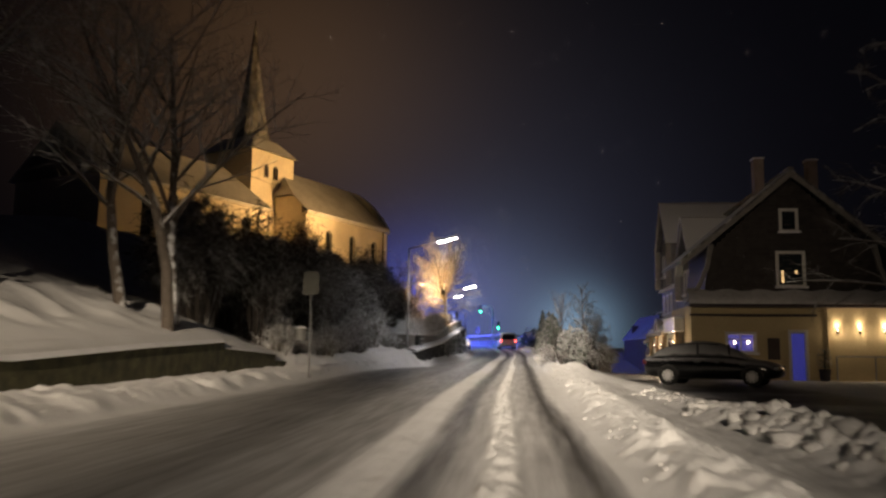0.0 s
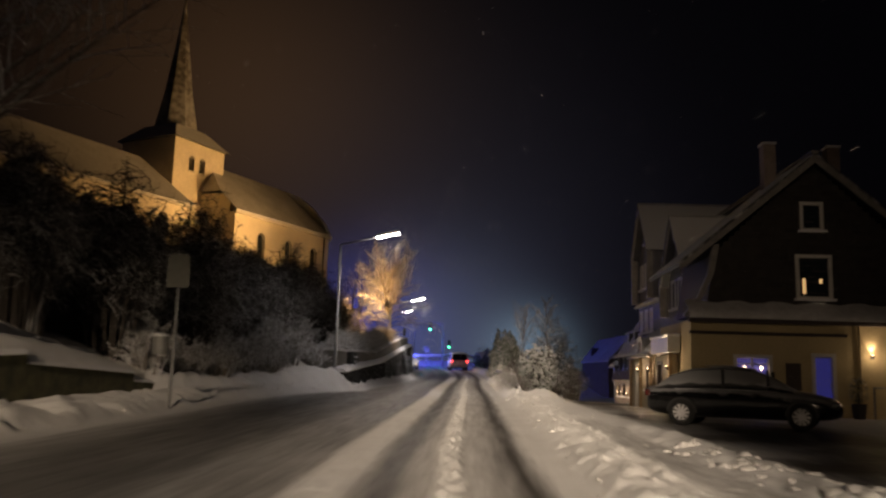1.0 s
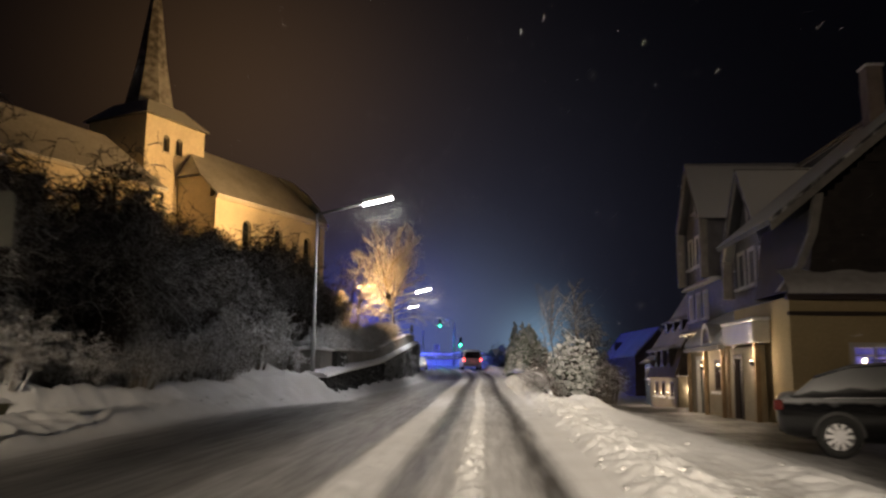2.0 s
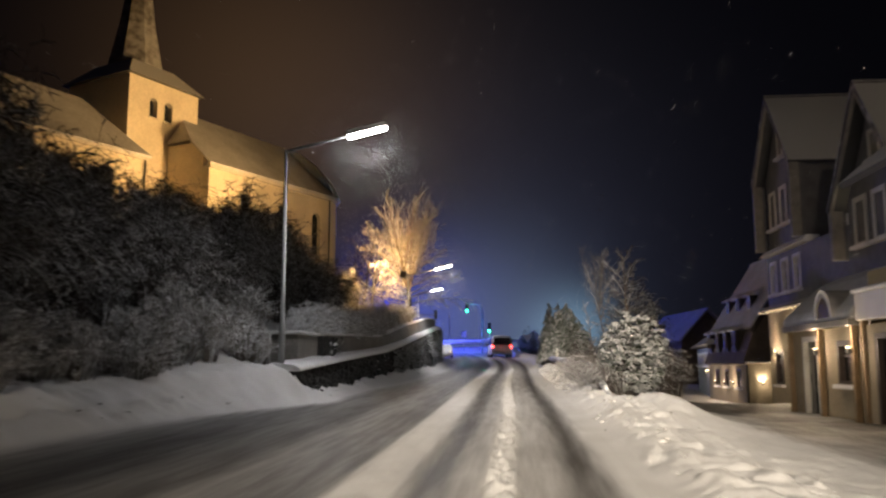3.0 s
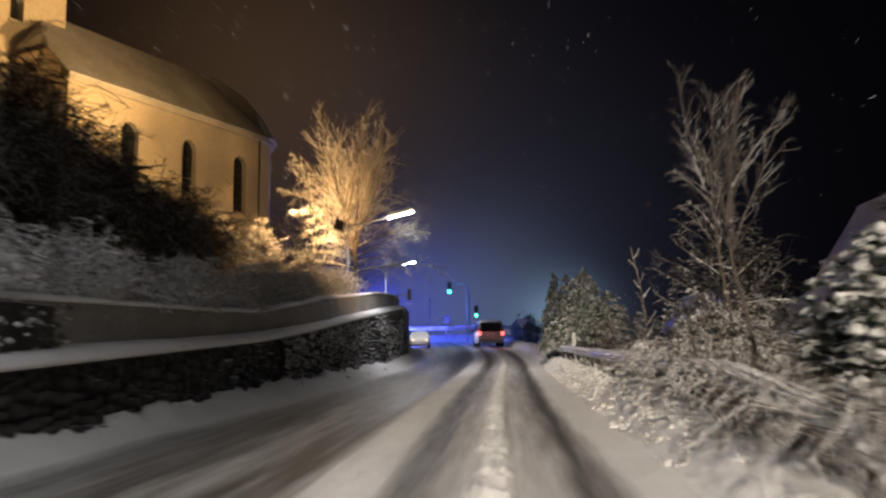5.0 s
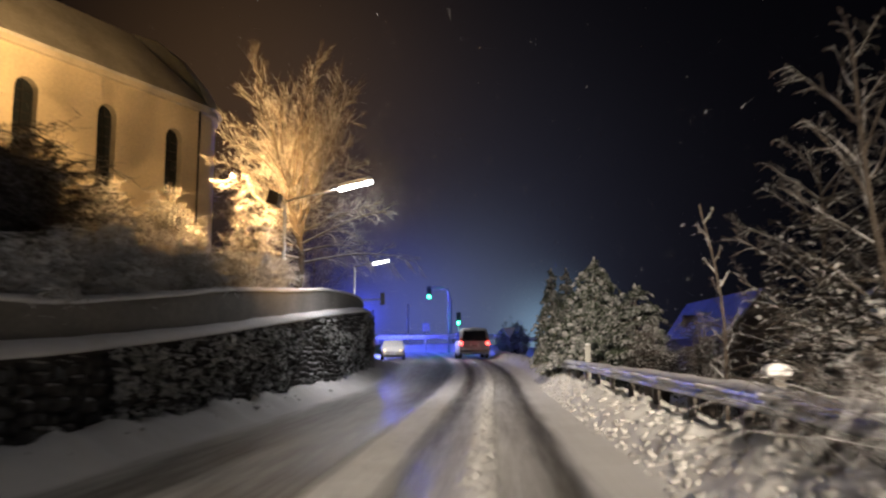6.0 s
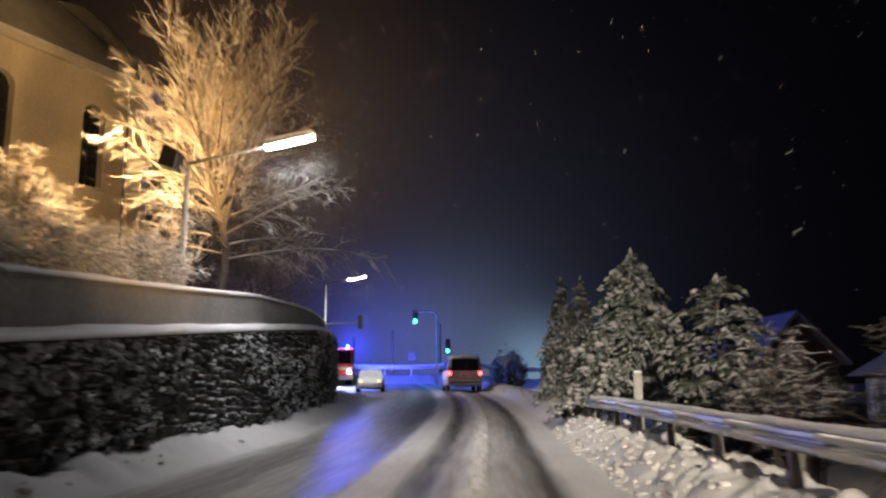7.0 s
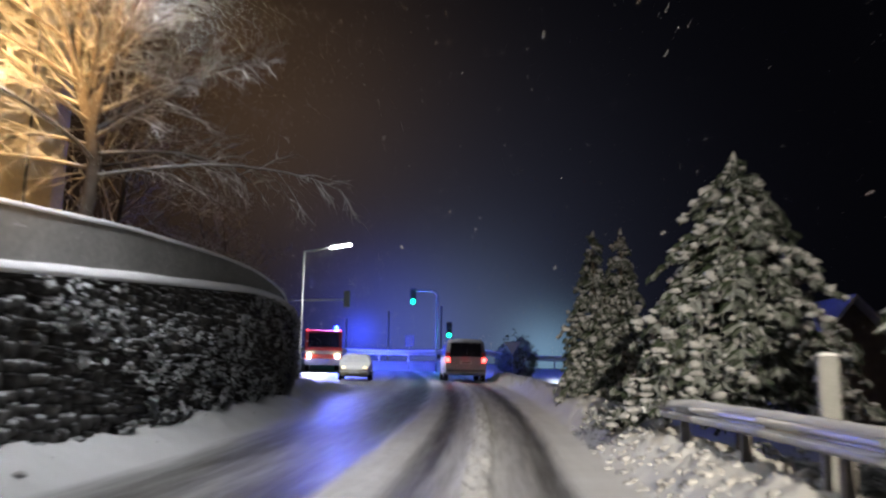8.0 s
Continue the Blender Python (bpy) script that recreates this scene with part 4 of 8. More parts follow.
# ---- plants ----
def grow(geo, twigs, p, d, length, r, depth, rng, spread=0.7, lift=0.15, kids=(7, 7, 6), start=0.25, fine=0.006):
    """One branch and, from it, all finer ones."""
    n = 5 if depth < 2 else 4 if depth < 3 else 3
    pts, radii = [Vector(p)], [r]
    d = Vector(d).normalized()
    for i in range(1, n + 1):
        wob = Vector((rng.gauss(0, 0.11), rng.gauss(0, 0.11), rng.gauss(0, 0.09) + lift * 0.12))
        d = (d + wob).normalized()
        pts.append(pts[-1] + d * length / n)
        radii.append(r * (1 - 0.78 * i / n))
    (geo if depth < 2 else twigs).tube(pts, radii, 7 if depth == 0 else 5 if depth == 1 else 3, caps=False)
    if depth >= len(kids):
        return
    for k in range(kids[depth]):
        t = start + (1 - start) * (k + rng.random()) / kids[depth]
        i = min(int(t * n), n - 1)
        q = pts[i].lerp(pts[i + 1], t * n - i)
        base = (pts[i + 1] - pts[i]).normalized()
        a = rng.uniform(0, 2 * math.pi)
        side = base.orthogonal().normalized()
        side = Matrix.Rotation(a, 3, base) @ side
        dd = base * (1 - spread) + side * spread + Vector((0, 0, lift))
        grow(geo, twigs, q, dd, length * rng.uniform(0.38, 0.62) * (1.15 - 0.5 * t), max(fine, radii[i] * 0.55), depth + 1, rng, spread, lift, kids, start, fine)


def bare_tree(base, height, r, seed, label, kids=(9, 7, 6), spread=0.62, lift=0.22, stems=1, twig=None, lean=(0, 0), start=0.25, group="", fine=0.006, tilt=0.24):
    rng = random.Random(seed)
    ob = thing("bare_tree", base, label, "tree", group)
    wood, twigs = Geo(), Geo()
    for s in range(stems):
        a = 2 * math.pi * s / max(1, stems) + rng.random()
        grow(wood, twigs, (base[0], base[1], base[2] - 0.15), (math.cos(a) * tilt * (stems > 1) + lean[0], math.sin(a) * tilt * (stems > 1) + lean[1], 1), height * rng.uniform(0.86, 1.0), r * (1 if stems == 1 else 0.75), 0, rng, spread, lift, kids, start, fine)
    part("trunk", wood, M_BARK, ob, smooth_shade=True)
    part("crown", twigs, twig or M_TWIG, ob, "fine bare twigs white with snow")
    return ob


def limb_tree(base, height, r, seed, label, limbs=24, low=0.2, reach=0.36, rise=(-0.15, 1.3), side=10, twigs=6, fine=0.010, twig=None, lean=(0.0, 0.0), group="", droop=0.25, fork=False):
    """A tree with one leader and limbs that spread low down and climb higher up."""
    rng = random.Random(seed)
    ob = thing("bare_tree", base, label, "tree", group)
    wood, fine_wood = Geo(), Geo()
    b = Vector(base) - Vector((0, 0, 0.15))

    def leader(f):
        return b + Vector((lean[0] * f * height + 0.10 * math.sin(f * 5 + seed), lean[1] * f * height + 0.08 * math.sin(f * 4), height * f))
    wood.tube([leader(i / 8) for i in range(9)], [r * (1 - 0.9 * i / 8) + 0.008 for i in range(9)], 9, caps=False)
    if fork:
        wood.tube([b + Vector((0.02, -0.1, 0)), b + Vector((0.16, -0.30, height * 0.10)), b + Vector((0.38, -0.2, height * 0.22)), b + Vector((0.62, -0.1, height * 0.40)), b + Vector((0.7, 0, height * 0.6))], [r * 0.6, r * 0.55, r * 0.45, r * 0.3, 0.012], 7, caps=False)
    for i in range(limbs):
        f = low + (0.97 - low) * (i + rng.random() * 0.7) / limbs
        a = i * 2.4 + rng.uniform(-0.4, 0.4)
        out = Vector((math.cos(a), math.sin(a), 0))
        climb = rise[0] + (rise[1] - rise[0]) * ((f - low) / (1 - low)) ** 0.7
        ln = height * reach * (1.15 - 0.72 * f) * rng.uniform(0.8, 1.15)
        d = (out + Vector((0, 0, climb + 0.35))).normalized()
        pts = [leader(f)]
        n = 6
        for k in range(n):
            d = (d + Vector((rng.gauss(0, 0.10), rng.gauss(0, 0.10), (climb - 0.35) * 0.10 - droop * 0.12 * (k / n)))).normalized()
            pts.append(pts[-1] + d * ln / n)
        lr = max(0.014, r * (0.42 - 0.25 * f))
        wood.tube(pts, [lr * (1 - 0.85 * k / n) + 0.004 for k in range(n + 1)], 5, caps=False)
        for k in range(side):
            t = 0.22 + 0.78 * (k + rng.random()) / side
            j = min(n - 1, int(t * n))
            q = pts[j].lerp(pts[j + 1], t * n - j)
            base_d = (pts[j + 1] - pts[j]).normalized()
            w = base_d.orthogonal().normalized()
            w = Matrix.Rotation(rng.uniform(0, 6.28), 3, base_d) @ w
            dd = (base_d * 0.75 + w * 0.75 + Vector((0, 0, 0.12 - droop * 0.5))).normalized()
            sl = ln * rng.uniform(0.16, 0.34) * (1.15 - 0.6 * t)
            e1 = q + dd * sl * 0.5
            e2 = e1 + (dd + Vector((rng.gauss(0, 0.2), rng.gauss(0, 0.2), 0.15 - droop))).normalized() * sl * 0.6
            fine_wood.tube([q, e1, e2], [fine * 1.5, fine * 1.1, fine * 0.5], 4, caps=False)
            for m in range(twigs):
                u = rng.uniform(0.2, 1.0)
                h = q.lerp(e1, u * 2) if u < 0.5 else e1.lerp(e2, u * 2 - 1)
                g = h + (dd + Vector((rng.gauss(0, 0.6), rng.gauss(0, 0.6), rng.gauss(0.1 - droop, 0.45)))).normalized() * sl * rng.uniform(0.25, 0.6)
                fine_wood.tube([h, g], [fine * 0.9, fine * 0.35], 3, caps=False)
    part("trunk", wood, M_BARK, ob, smooth_shade=True)
    part("crown", fine_wood, twig or M_TWIG, ob, "fine bare twigs white with snow")
    return ob


def fan_tree(base, height, r, seed, label, limbs=12, boughs=14, reach=0.33, stem=0.24, side=18, twigs=10, fine=0.0065, twig=None, open_=0.46):
    """A short trunk that breaks into a fan of climbing limbs, with drooping boughs low down."""
    rng = random.Random(seed)
    ob = thing("bare_tree", base, label, "tree")
    wood, fine_wood = Geo(), Geo()
    b = Vector(base) - Vector((0, 0, 0.15))

    def leader(f):
        return b + Vector((0.030 * math.sin(f * 9) + 0.012, 0.02 * math.sin(f * 7), f)) * height
    wood.tube([leader(0.62 * i / 9) for i in range(10)], [r * (1 - 0.85 * i / 9) + 0.01 for i in range(10)], 9, caps=False)

    def branch(p, d, length, lr, lift, sag, spread, n=7, count=side):
        pts = [p]
        d = d.normalized()
        for k in range(n):
            d = (d + Vector((rng.gauss(0, 0.09), rng.gauss(0, 0.09), lift * 0.12 - sag * 0.16 * k / n))).normalized()
            pts.append(pts[-1] + d * length / n)
        wood.tube(pts, [lr * (1 - 0.85 * k / n) + 0.004 for k in range(n + 1)], 5, caps=False)
        for k in range(count):
            t = 0.16 + 0.84 * (k + rng.random()) / count
            j = min(n - 1, int(t * n))
            q = pts[j].lerp(pts[j + 1], t * n - j)
            bd = (pts[j + 1] - pts[j]).normalized()
            w = Matrix.Rotation(rng.uniform(0, 6.28), 3, bd) @ bd.orthogonal().normalized()
            dd = (bd * 0.8 + w * spread + Vector((0, 0, 0.15 - sag * 0.25))).normalized()
            sl = length * rng.uniform(0.15, 0.32) * (1.2 - 0.75 * t)
            e1 = q + dd * sl * 0.5
            e2 = e1 + (dd + Vector((rng.gauss(0, 0.2), rng.gauss(0, 0.2), 0.15 - sag * 0.6))).normalized() * sl * 0.6
            fine_wood.tube([q, e1, e2], [fine * 1.5, fine * 1.1, fine * 0.5], 4, caps=False)
            for m in range(twigs):
                u = rng.uniform(0.15, 1.0)
                h = q.lerp(e1, u * 2) if u < 0.5 else e1.lerp(e2, u * 2 - 1)
                g = h + (dd + Vector((rng.gauss(0, 0.5), rng.gauss(0, 0.5), rng.gauss(0.12 - sag * 0.5, 0.4)))).normalized() * sl * rng.uniform(0.25, 0.6)
                fine_wood.tube([h, g], [fine * 0.85, fine * 0.35], 3, caps=False)

    for i in range(limbs):
        a = i * 2.4 + rng.uniform(-0.3, 0.3)
        f = stem * rng.uniform(0.85, 1.7)
        tilt = open_ * rng.uniform(0.25, 1.0)
        d = Vector((math.cos(a) * tilt, math.sin(a) * tilt, 1.0))
        branch(leader(f), d, height * (1 - f) * rng.uniform(0.72, 1.0) * (1 - 0.25 * tilt), r * 0.5, 0.35, 0.0, 0.55, n=8, count=int(side * 1.5))
    for i in range(boughs):
        a = i * 2.4 + rng.uniform(-0.4, 0.4)
        f = stem * 0.75 + (0.58 - stem * 0.75) * (i / max(1, boughs - 1))
        up = 0.25 + 0.9 * i / boughs
        d = Vector((math.cos(a), math.sin(a), up))
        branch(leader(f), d, height * reach * rng.uniform(0.75, 1.1) * (1.1 - 0.35 * i / boughs), r * 0.32, -0.1, 0.9 - 0.6 * i / boughs, 0.7)
    part("trunk", wood, twig or M_BARK, ob, smooth_shade=True)
    part("crown", fine_wood, twig or M_TWIG, ob, "fine bare twigs white with snow")
    return ob


def spruce(base, height, radius, seed, label, group="", droop=0.75, full=1.0, taper=0.72, load=0.5, needle=None, lift=0.0, foot=0.05):
    """Tiers of bowed limbs; each carries drooping branchlets with needle sprays and pads of snow."""
    rng = random.Random(seed)
    ob = thing("spruce_tree", base, label, "tree", group)
    trunk, needles, snow = Geo(), Geo(), Geo()
    b = Vector(base)
    trunk.tube([b - Vector((0, 0, 0.2)), b + Vector((0, 0, height * 0.6)), b + Vector((0, 0, height * 0.99))], [height * 0.03, height * 0.016, 0.008], 7)
    down = Vector((0, 0, -1))

    def spray(p, d, length):
        """A tuft of needles along d, three blades about one axis."""
        d = d.normalized()
        side = d.cross(Vector((0, 0, 1)))
        side = side.normalized() if side.length > 0.05 else Vector((1, 0, 0))
        up = side.cross(d)
        tip = p + d * length
        for k in range(3):
            a = k * 2.1 + rng.uniform(-0.4, 0.4)
            w = (side * math.cos(a) + up * math.sin(a)) * length * rng.uniform(0.16, 0.26)
            mid = p.lerp(tip, rng.uniform(0.35, 0.6))
            needles.add([p, mid + w, tip, mid - w * 0.4], [(0, 1, 2, 3)])

    tiers = int((8 + height * 3.2) * full)
    for i in range(tiers):
        f = i / (tiers - 1)
        z = height * (foot + (0.97 - foot) * f)
        reach = radius * ((1 - f) ** taper) * rng.uniform(0.9, 1.06) + 0.05
        count = max(5, int(15 * full * (1 - f) ** 0.7) + 3)
        for k in range(count):
            a = 2 * math.pi * (k + rng.random() * 0.7) / count + i * 1.3
            ln = reach * (rng.uniform(0.78, 1.08) if rng.random() < 0.7 else rng.uniform(0.45, 0.8))
            out = Vector((math.cos(a), math.sin(a), 0))
            side = Vector((-out.y, out.x, 0))
            bend = droop * rng.uniform(0.5, 1.3)
            p0 = b + Vector((0, 0, z + rng.uniform(-0.5, 0.5) * height / tiers))
            steps = max(3, int(ln / 0.16))
            line = [p0 + out * ln * t + Vector((0, 0, ln * (lift * t - bend * t ** 1.7 * 0.62 + 0.16 * math.sin(t * 3.1)))) for t in (s / steps for s in range(steps + 1))]
            trunk.tube([line[0], line[len(line) // 2], line[-1]], [0.014, 0.009, 0.003], 3, caps=False)
            pad = rng.random() < load * 1.3
            for s in range(1, steps + 1):
                t = s / steps
                if t < 0.3:
                    continue
                c = line[s]
                ahead = (line[s] - line[s - 1]).normalized()
                fan = (0.10 + 0.22 * (1.15 - t)) * min(1.0, 0.4 + ln)
                for q in (-1, 1):
                    w = fan * rng.uniform(0.6, 1.1)
                    e = c + side * q * w + ahead * w * 0.7 + down * w * rng.uniform(0.15, 0.7)
                    spray(c, e - c, (e - c).length * 1.15)
                    spray(c.lerp(e, 0.6), (e - c) + down * w * 0.9 + ahead * w * 0.4, w * 0.7)
                    if pad and rng.random() < load:
                        r = w * rng.uniform(0.16, 0.38) + 0.012
                        m = c.lerp(e, rng.uniform(0.35, 0.95)) + Vector((0, 0, 0.01))
                        snow.blob(m, (r * (0.7 + 0.8 * abs(out.x)), r * (0.7 + 0.8 * abs(out.y)), r * rng.uniform(0.55, 0.95)), rng, 0.42)
                spray(c, ahead + down * 0.6, 0.16)
                if pad and rng.random() < load * 1.2:
                    r = rng.uniform(0.026, 0.062) * (0.7 + 0.4 * min(1.0, ln))
                    snow.blob(c + Vector((0, 0, 0.012)), (r * (0.8 + abs(out.x)), r * (0.8 + abs(out.y)), r * rng.uniform(0.5, 0.9)), rng, 0.42)
    for k in range(10):
        spray(b + Vector((0, 0, height * (0.93 + 0.007 * k))), Vector((math.cos(k * 2.4), math.sin(k * 2.4), 0.9)), 0.09)
    if load:
        snow.blob(b + Vector((0, 0, height + 0.02)), (0.04, 0.04, 0.09), rng, 0.2)
    part("trunk", trunk, M_BARK, ob)
    part("needles", needles, needle or M_NEEDLE, ob, "dark drooping needle sprays", kind="stuff")
    if load:
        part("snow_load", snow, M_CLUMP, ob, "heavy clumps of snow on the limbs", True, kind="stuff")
    return ob


def evergreen_shrub(base, size, seed, label, name="evergreen_shrub", leaves=2600, snow_part=0.5, leaf=0.085, group="", clump=0.10, leaf_mat=None):
    """A rounded shrub: stems, leaf whorls and pads of snow on the outer whorls."""
    rng = random.Random(seed)
    ob = thing(name, base, label, "shrub", group)
    stems, green, snow = Geo(), Geo(), Geo()
    b = Vector(base)
    whorls = leaves // 7
    for i in range(whorls):
        a, t = rng.uniform(0, 2 * math.pi), rng.random() ** 0.8
        el = math.asin(min(1, rng.uniform(-0.8, 1.0)))
        rr = rng.uniform(0.66, 1.0) * (1 + 0.12 * math.sin(3 * a + seed) + 0.08 * math.sin(5 * a + 3 * el))
        d = Vector((math.cos(a) * math.cos(el) * size[0], math.sin(a) * math.cos(el) * size[1], 0.52 * size[2] + math.sin(el) * size[2] * 0.48))
        c = b + d * rr
        if i % 6 == 0:
            stems.tube([b + Vector((d.x * 0.1, d.y * 0.1, 0)), b + d * rr * 0.5 + Vector((0, 0, 0.06)), c], [0.022, 0.014, 0.006], 4, caps=False)
        for k in range(7):
            aa = k * 0.9 + rng.uniform(-0.3, 0.3)
            o = Vector((math.cos(aa), math.sin(aa), rng.uniform(-0.75, 0.15))).normalized()
            s = Vector((-math.sin(aa), math.cos(aa), 0))
            l = leaf * rng.uniform(0.8, 1.35)
            green.add([c, c + o * l * 0.5 + s * l * 0.24, c + o * l, c + o * l * 0.5 - s * l * 0.24], [(0, 1, 2, 3)])
        if rr > 0.78 and rng.random() < snow_part * max(0.0, 0.45 + 0.75 * math.sin(el)):
            for _ in range(3):
                sz = clump * rng.uniform(0.45, 1.1)
                aa = rng.uniform(0, 2 * math.pi)
                off = leaf * rng.uniform(0.1, 0.7)
                snow.blob(c + Vector((off * math.cos(aa), off * math.sin(aa), sz * 0.2 - off * 0.35)), (sz * (0.6 + 0.4 * abs(math.cos(aa))), sz * (0.6 + 0.4 * abs(math.sin(aa))), sz * 0.68), rng, 0.42)
    part("stem_mass", stems, M_DARKTWIG, ob, kind="stuff")
    part("leaves", green, leaf_mat or M_LEAF, ob, kind="stuff")
    if snow.v:
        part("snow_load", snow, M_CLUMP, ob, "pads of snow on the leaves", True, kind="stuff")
    return ob


def twiggy_shrub(base, size, seed, label, stems=120, twig=None, group="", kids=5, droop=0.0):
    """Arching stems with side twigs, loaded with thin snow."""
    rng = random.Random(seed)
    ob = thing("bare_shrub", base, label, "shrub", group)
    wood, fine = Geo(), Geo()
    b = Vector(base)
    for i in range(stems):
        a = rng.uniform(0, 2 * math.pi)
        rad = rng.random() ** 0.6
        top = Vector((math.cos(a) * size[0] * rad, math.sin(a) * size[1] * rad, size[2] * rng.uniform(0.55, 1.0) * (1 - 0.45 * rad * rad)))
        root = b + Vector((top.x * 0.35, top.y * 0.35, -0.1))
        mid = b + Vector((top.x * 0.62, top.y * 0.62, top.z * 0.78))
        tip = b + Vector((top.x * 1.08, top.y * 1.08, top.z * rng.uniform(0.72, 1.0)))
        wood.tube([root, mid, tip], [0.020, 0.013, 0.004], 3, caps=False)
        for k in range(kids):
            t = rng.uniform(0.25, 1)
            q = root.lerp(mid, t * 2) if t < 0.5 else mid.lerp(tip, t * 2 - 1)
            aa = rng.uniform(0, 2 * math.pi)
            ln = rng.uniform(0.2, 0.55) * size[2] * 0.32
            e = q + Vector((math.cos(aa) * ln, math.sin(aa) * ln, ln * rng.uniform(-0.45 - droop, 0.55 - droop)))
            fine.tube([q, q.lerp(e, 0.5) + Vector((0, 0, 0.03)), e], [0.011, 0.008, 0.003], 3, caps=False)
            for j in range(2):
                f2 = q.lerp(e, rng.uniform(0.4, 1))
                g2 = f2 + Vector((rng.gauss(0, 0.5), rng.gauss(0, 0.5), rng.uniform(-0.1, 0.5))) * ln * 0.6
                fine.tube([f2, g2], [0.007, 0.003], 3, caps=False)
    part("stem_mass", wood, twig or M_TWIG, ob, kind="stuff")
    part("twig_mass", fine, twig or M_TWIG, ob, "fine side twigs under snow", kind="stuff")
    return ob


# floodlit tree behind the parapet
fan_tree((-6.45, 72.4, on_land(-6.45, 72.4)), 11.2 - on_land(-6.45, 72.4), 0.12, 11, "tall bare tree glowing in the church floodlight", limbs=11, boughs=30, reach=0.41, side=20, open_=0.48)
# young tree behind the crash barrier
fan_tree((2.75, 48.6, on_land(2.75, 48.6)), 4.3 - on_land(2.75, 48.6), 0.024, 27, "slender young bare tree behind the crash barrier", limbs=9, boughs=4, reach=0.13, stem=0.42, side=11, twigs=5, fine=0.003, twig=M_DARKTWIG, open_=0.56)
# trees on the bank by the garden wall
for k, (x, y, h, sd) in enumerate(((-10.1, 22.0, 9.5, 31), (-8.9, 22.6, 10.5, 32), (-8.6, 21.6, 9.0, 33), (-12.5, 18.5, 11.0, 34), (-11.0, 14.5, 10.0, 35))):
    bare_tree((x, y, on_land(x, y)), h, 0.17, sd, "tall bare tree on the snowy bank above the garden wall", kids=(13, 9, 8), spread=0.58, lift=0.2, twig=M_TWIG, group="trees on the bank", lean=(0.03 * (k % 3 - 1) - 0.10, 0.0), start=0.3)
# tree whose branches reach over the yard
limb_tree((7.6, 13.8, on_land(7.6, 13.8)), 6.6, 0.10, 52, "snow-laden tree at the edge of the yard", limbs=30, low=0.26, reach=0.50, rise=(-0.15, 0.5), side=12, twigs=10, fine=0.005, droop=0.45, twig=M_SHRUB)
# spruces past the barrier's end
spruce((2.98, 70.6, on_land(2.98, 70.6)), 3.68 - on_land(2.98, 70.6), 1.5, 3, "broad spruce bowed down with snow", "roadside spruces", taper=0.6, load=0.5, droop=0.5, foot=0.24)
spruce((2.4, 80.0, on_land(2.4, 80.0)), 4.4 - on_land(2.4, 80.0), 0.95, 4, "narrow young spruce hung with snow", "roadside spruces", full=0.85)
spruce((2.95, 79.4, on_land(2.95, 79.4)), 4.35 - on_land(2.95, 79.4), 0.95, 5, "narrow young spruce hung with snow", "roadside spruces", full=0.85)
spruce((3.25, 65.4, on_land(3.25, 65.4)), 2.4 - on_land(3.25, 65.4), 0.95, 6, "dark bushy conifer behind the barrier", "roadside spruces", full=0.9, droop=0.3, taper=0.38, load=0.10, needle=M_CONIFER, lift=0.35)
# leafy thicket behind the barrier
evergreen_shrub((5.1, 57.4, on_land(5.1, 57.4)), (1.35, 1.5, 4.0), 31, "tall tangled shrub with withered brown leaves, thinly snowed", name="leafy_shrub", leaves=11000, snow_part=0.02, leaf=0.12, clump=0.05, leaf_mat=M_DARKLEAF)
evergreen_shrub((4.1, 54.6, on_land(4.1, 54.6)), (0.9, 1.1, 2.3), 32, "low tangled shrub with withered brown leaves, thinly snowed", name="leafy_shrub", leaves=5000, snow_part=0.03, leaf=0.11, clump=0.05, leaf_mat=M_DARKLEAF)
# shrub by the hotel drive
evergreen_shrub((3.05, 44.8, on_land(3.05, 44.8)), (0.84, 0.9, 1.9), 8, "big evergreen shrub with pads of snow on its leaves", leaves=12000, snow_part=0.46, clump=0.066, leaf=0.13)
evergreen_shrub((1.72, 72.3, on_land(1.72, 72.3)), (0.36, 0.4, 0.42), 18, "low evergreen shrub at the barrier's end", leaves=1200, snow_part=0.5, clump=0.05)
evergreen_shrub((3.1, 68.4, on_land(3.1, 68.4)), (0.45, 0.7, 0.5), 19, "low evergreen shrub behind the barrier", leaves=1600, snow_part=0.35, clump=0.05)
# dark bush past the junction, where the street bends away
evergreen_shrub((1.9, 119.0, on_land(1.9, 119.0)), (1.45, 1.2, 3.1), 23, "big dark evergreen bush beside the junction", leaves=7000, snow_part=0.06, leaf=0.22, leaf_mat=M_CONIFER)
# thicket behind the barrier
limb_tree((5.0, 56.0, on_land(5.0, 56.0)), 5.6, 0.07, 71, "leaning bare tree in the thicket behind the barrier", limbs=22, low=0.25, reach=0.34, rise=(0.0, 1.0), side=9, twigs=5, fine=0.009, twig=M_DARKTWIG, droop=0.4, lean=(-0.12, 0.05))
limb_tree((4.75, 58.6, on_land(4.75, 58.6)), 4.6, 0.06, 73, "tangled frosted tree with hanging boughs behind the barrier", limbs=34, low=0.15, reach=0.48, rise=(-0.1, 0.5), side=12, twigs=9, fine=0.005, droop=0.5, twig=M_DARKTWIG)
limb_tree((3.35, 58.2, on_land(3.35, 58.2)), 3.1 - on_land(3.35, 58.2), 0.022, 74, "thin snowy sapling leaning over the thicket", limbs=14, low=0.2, reach=0.14, rise=(0.2, 0.8), side=6, twigs=5, fine=0.004, droop=0.2, lean=(-0.1, 0.0), twig=M_SHRUB)
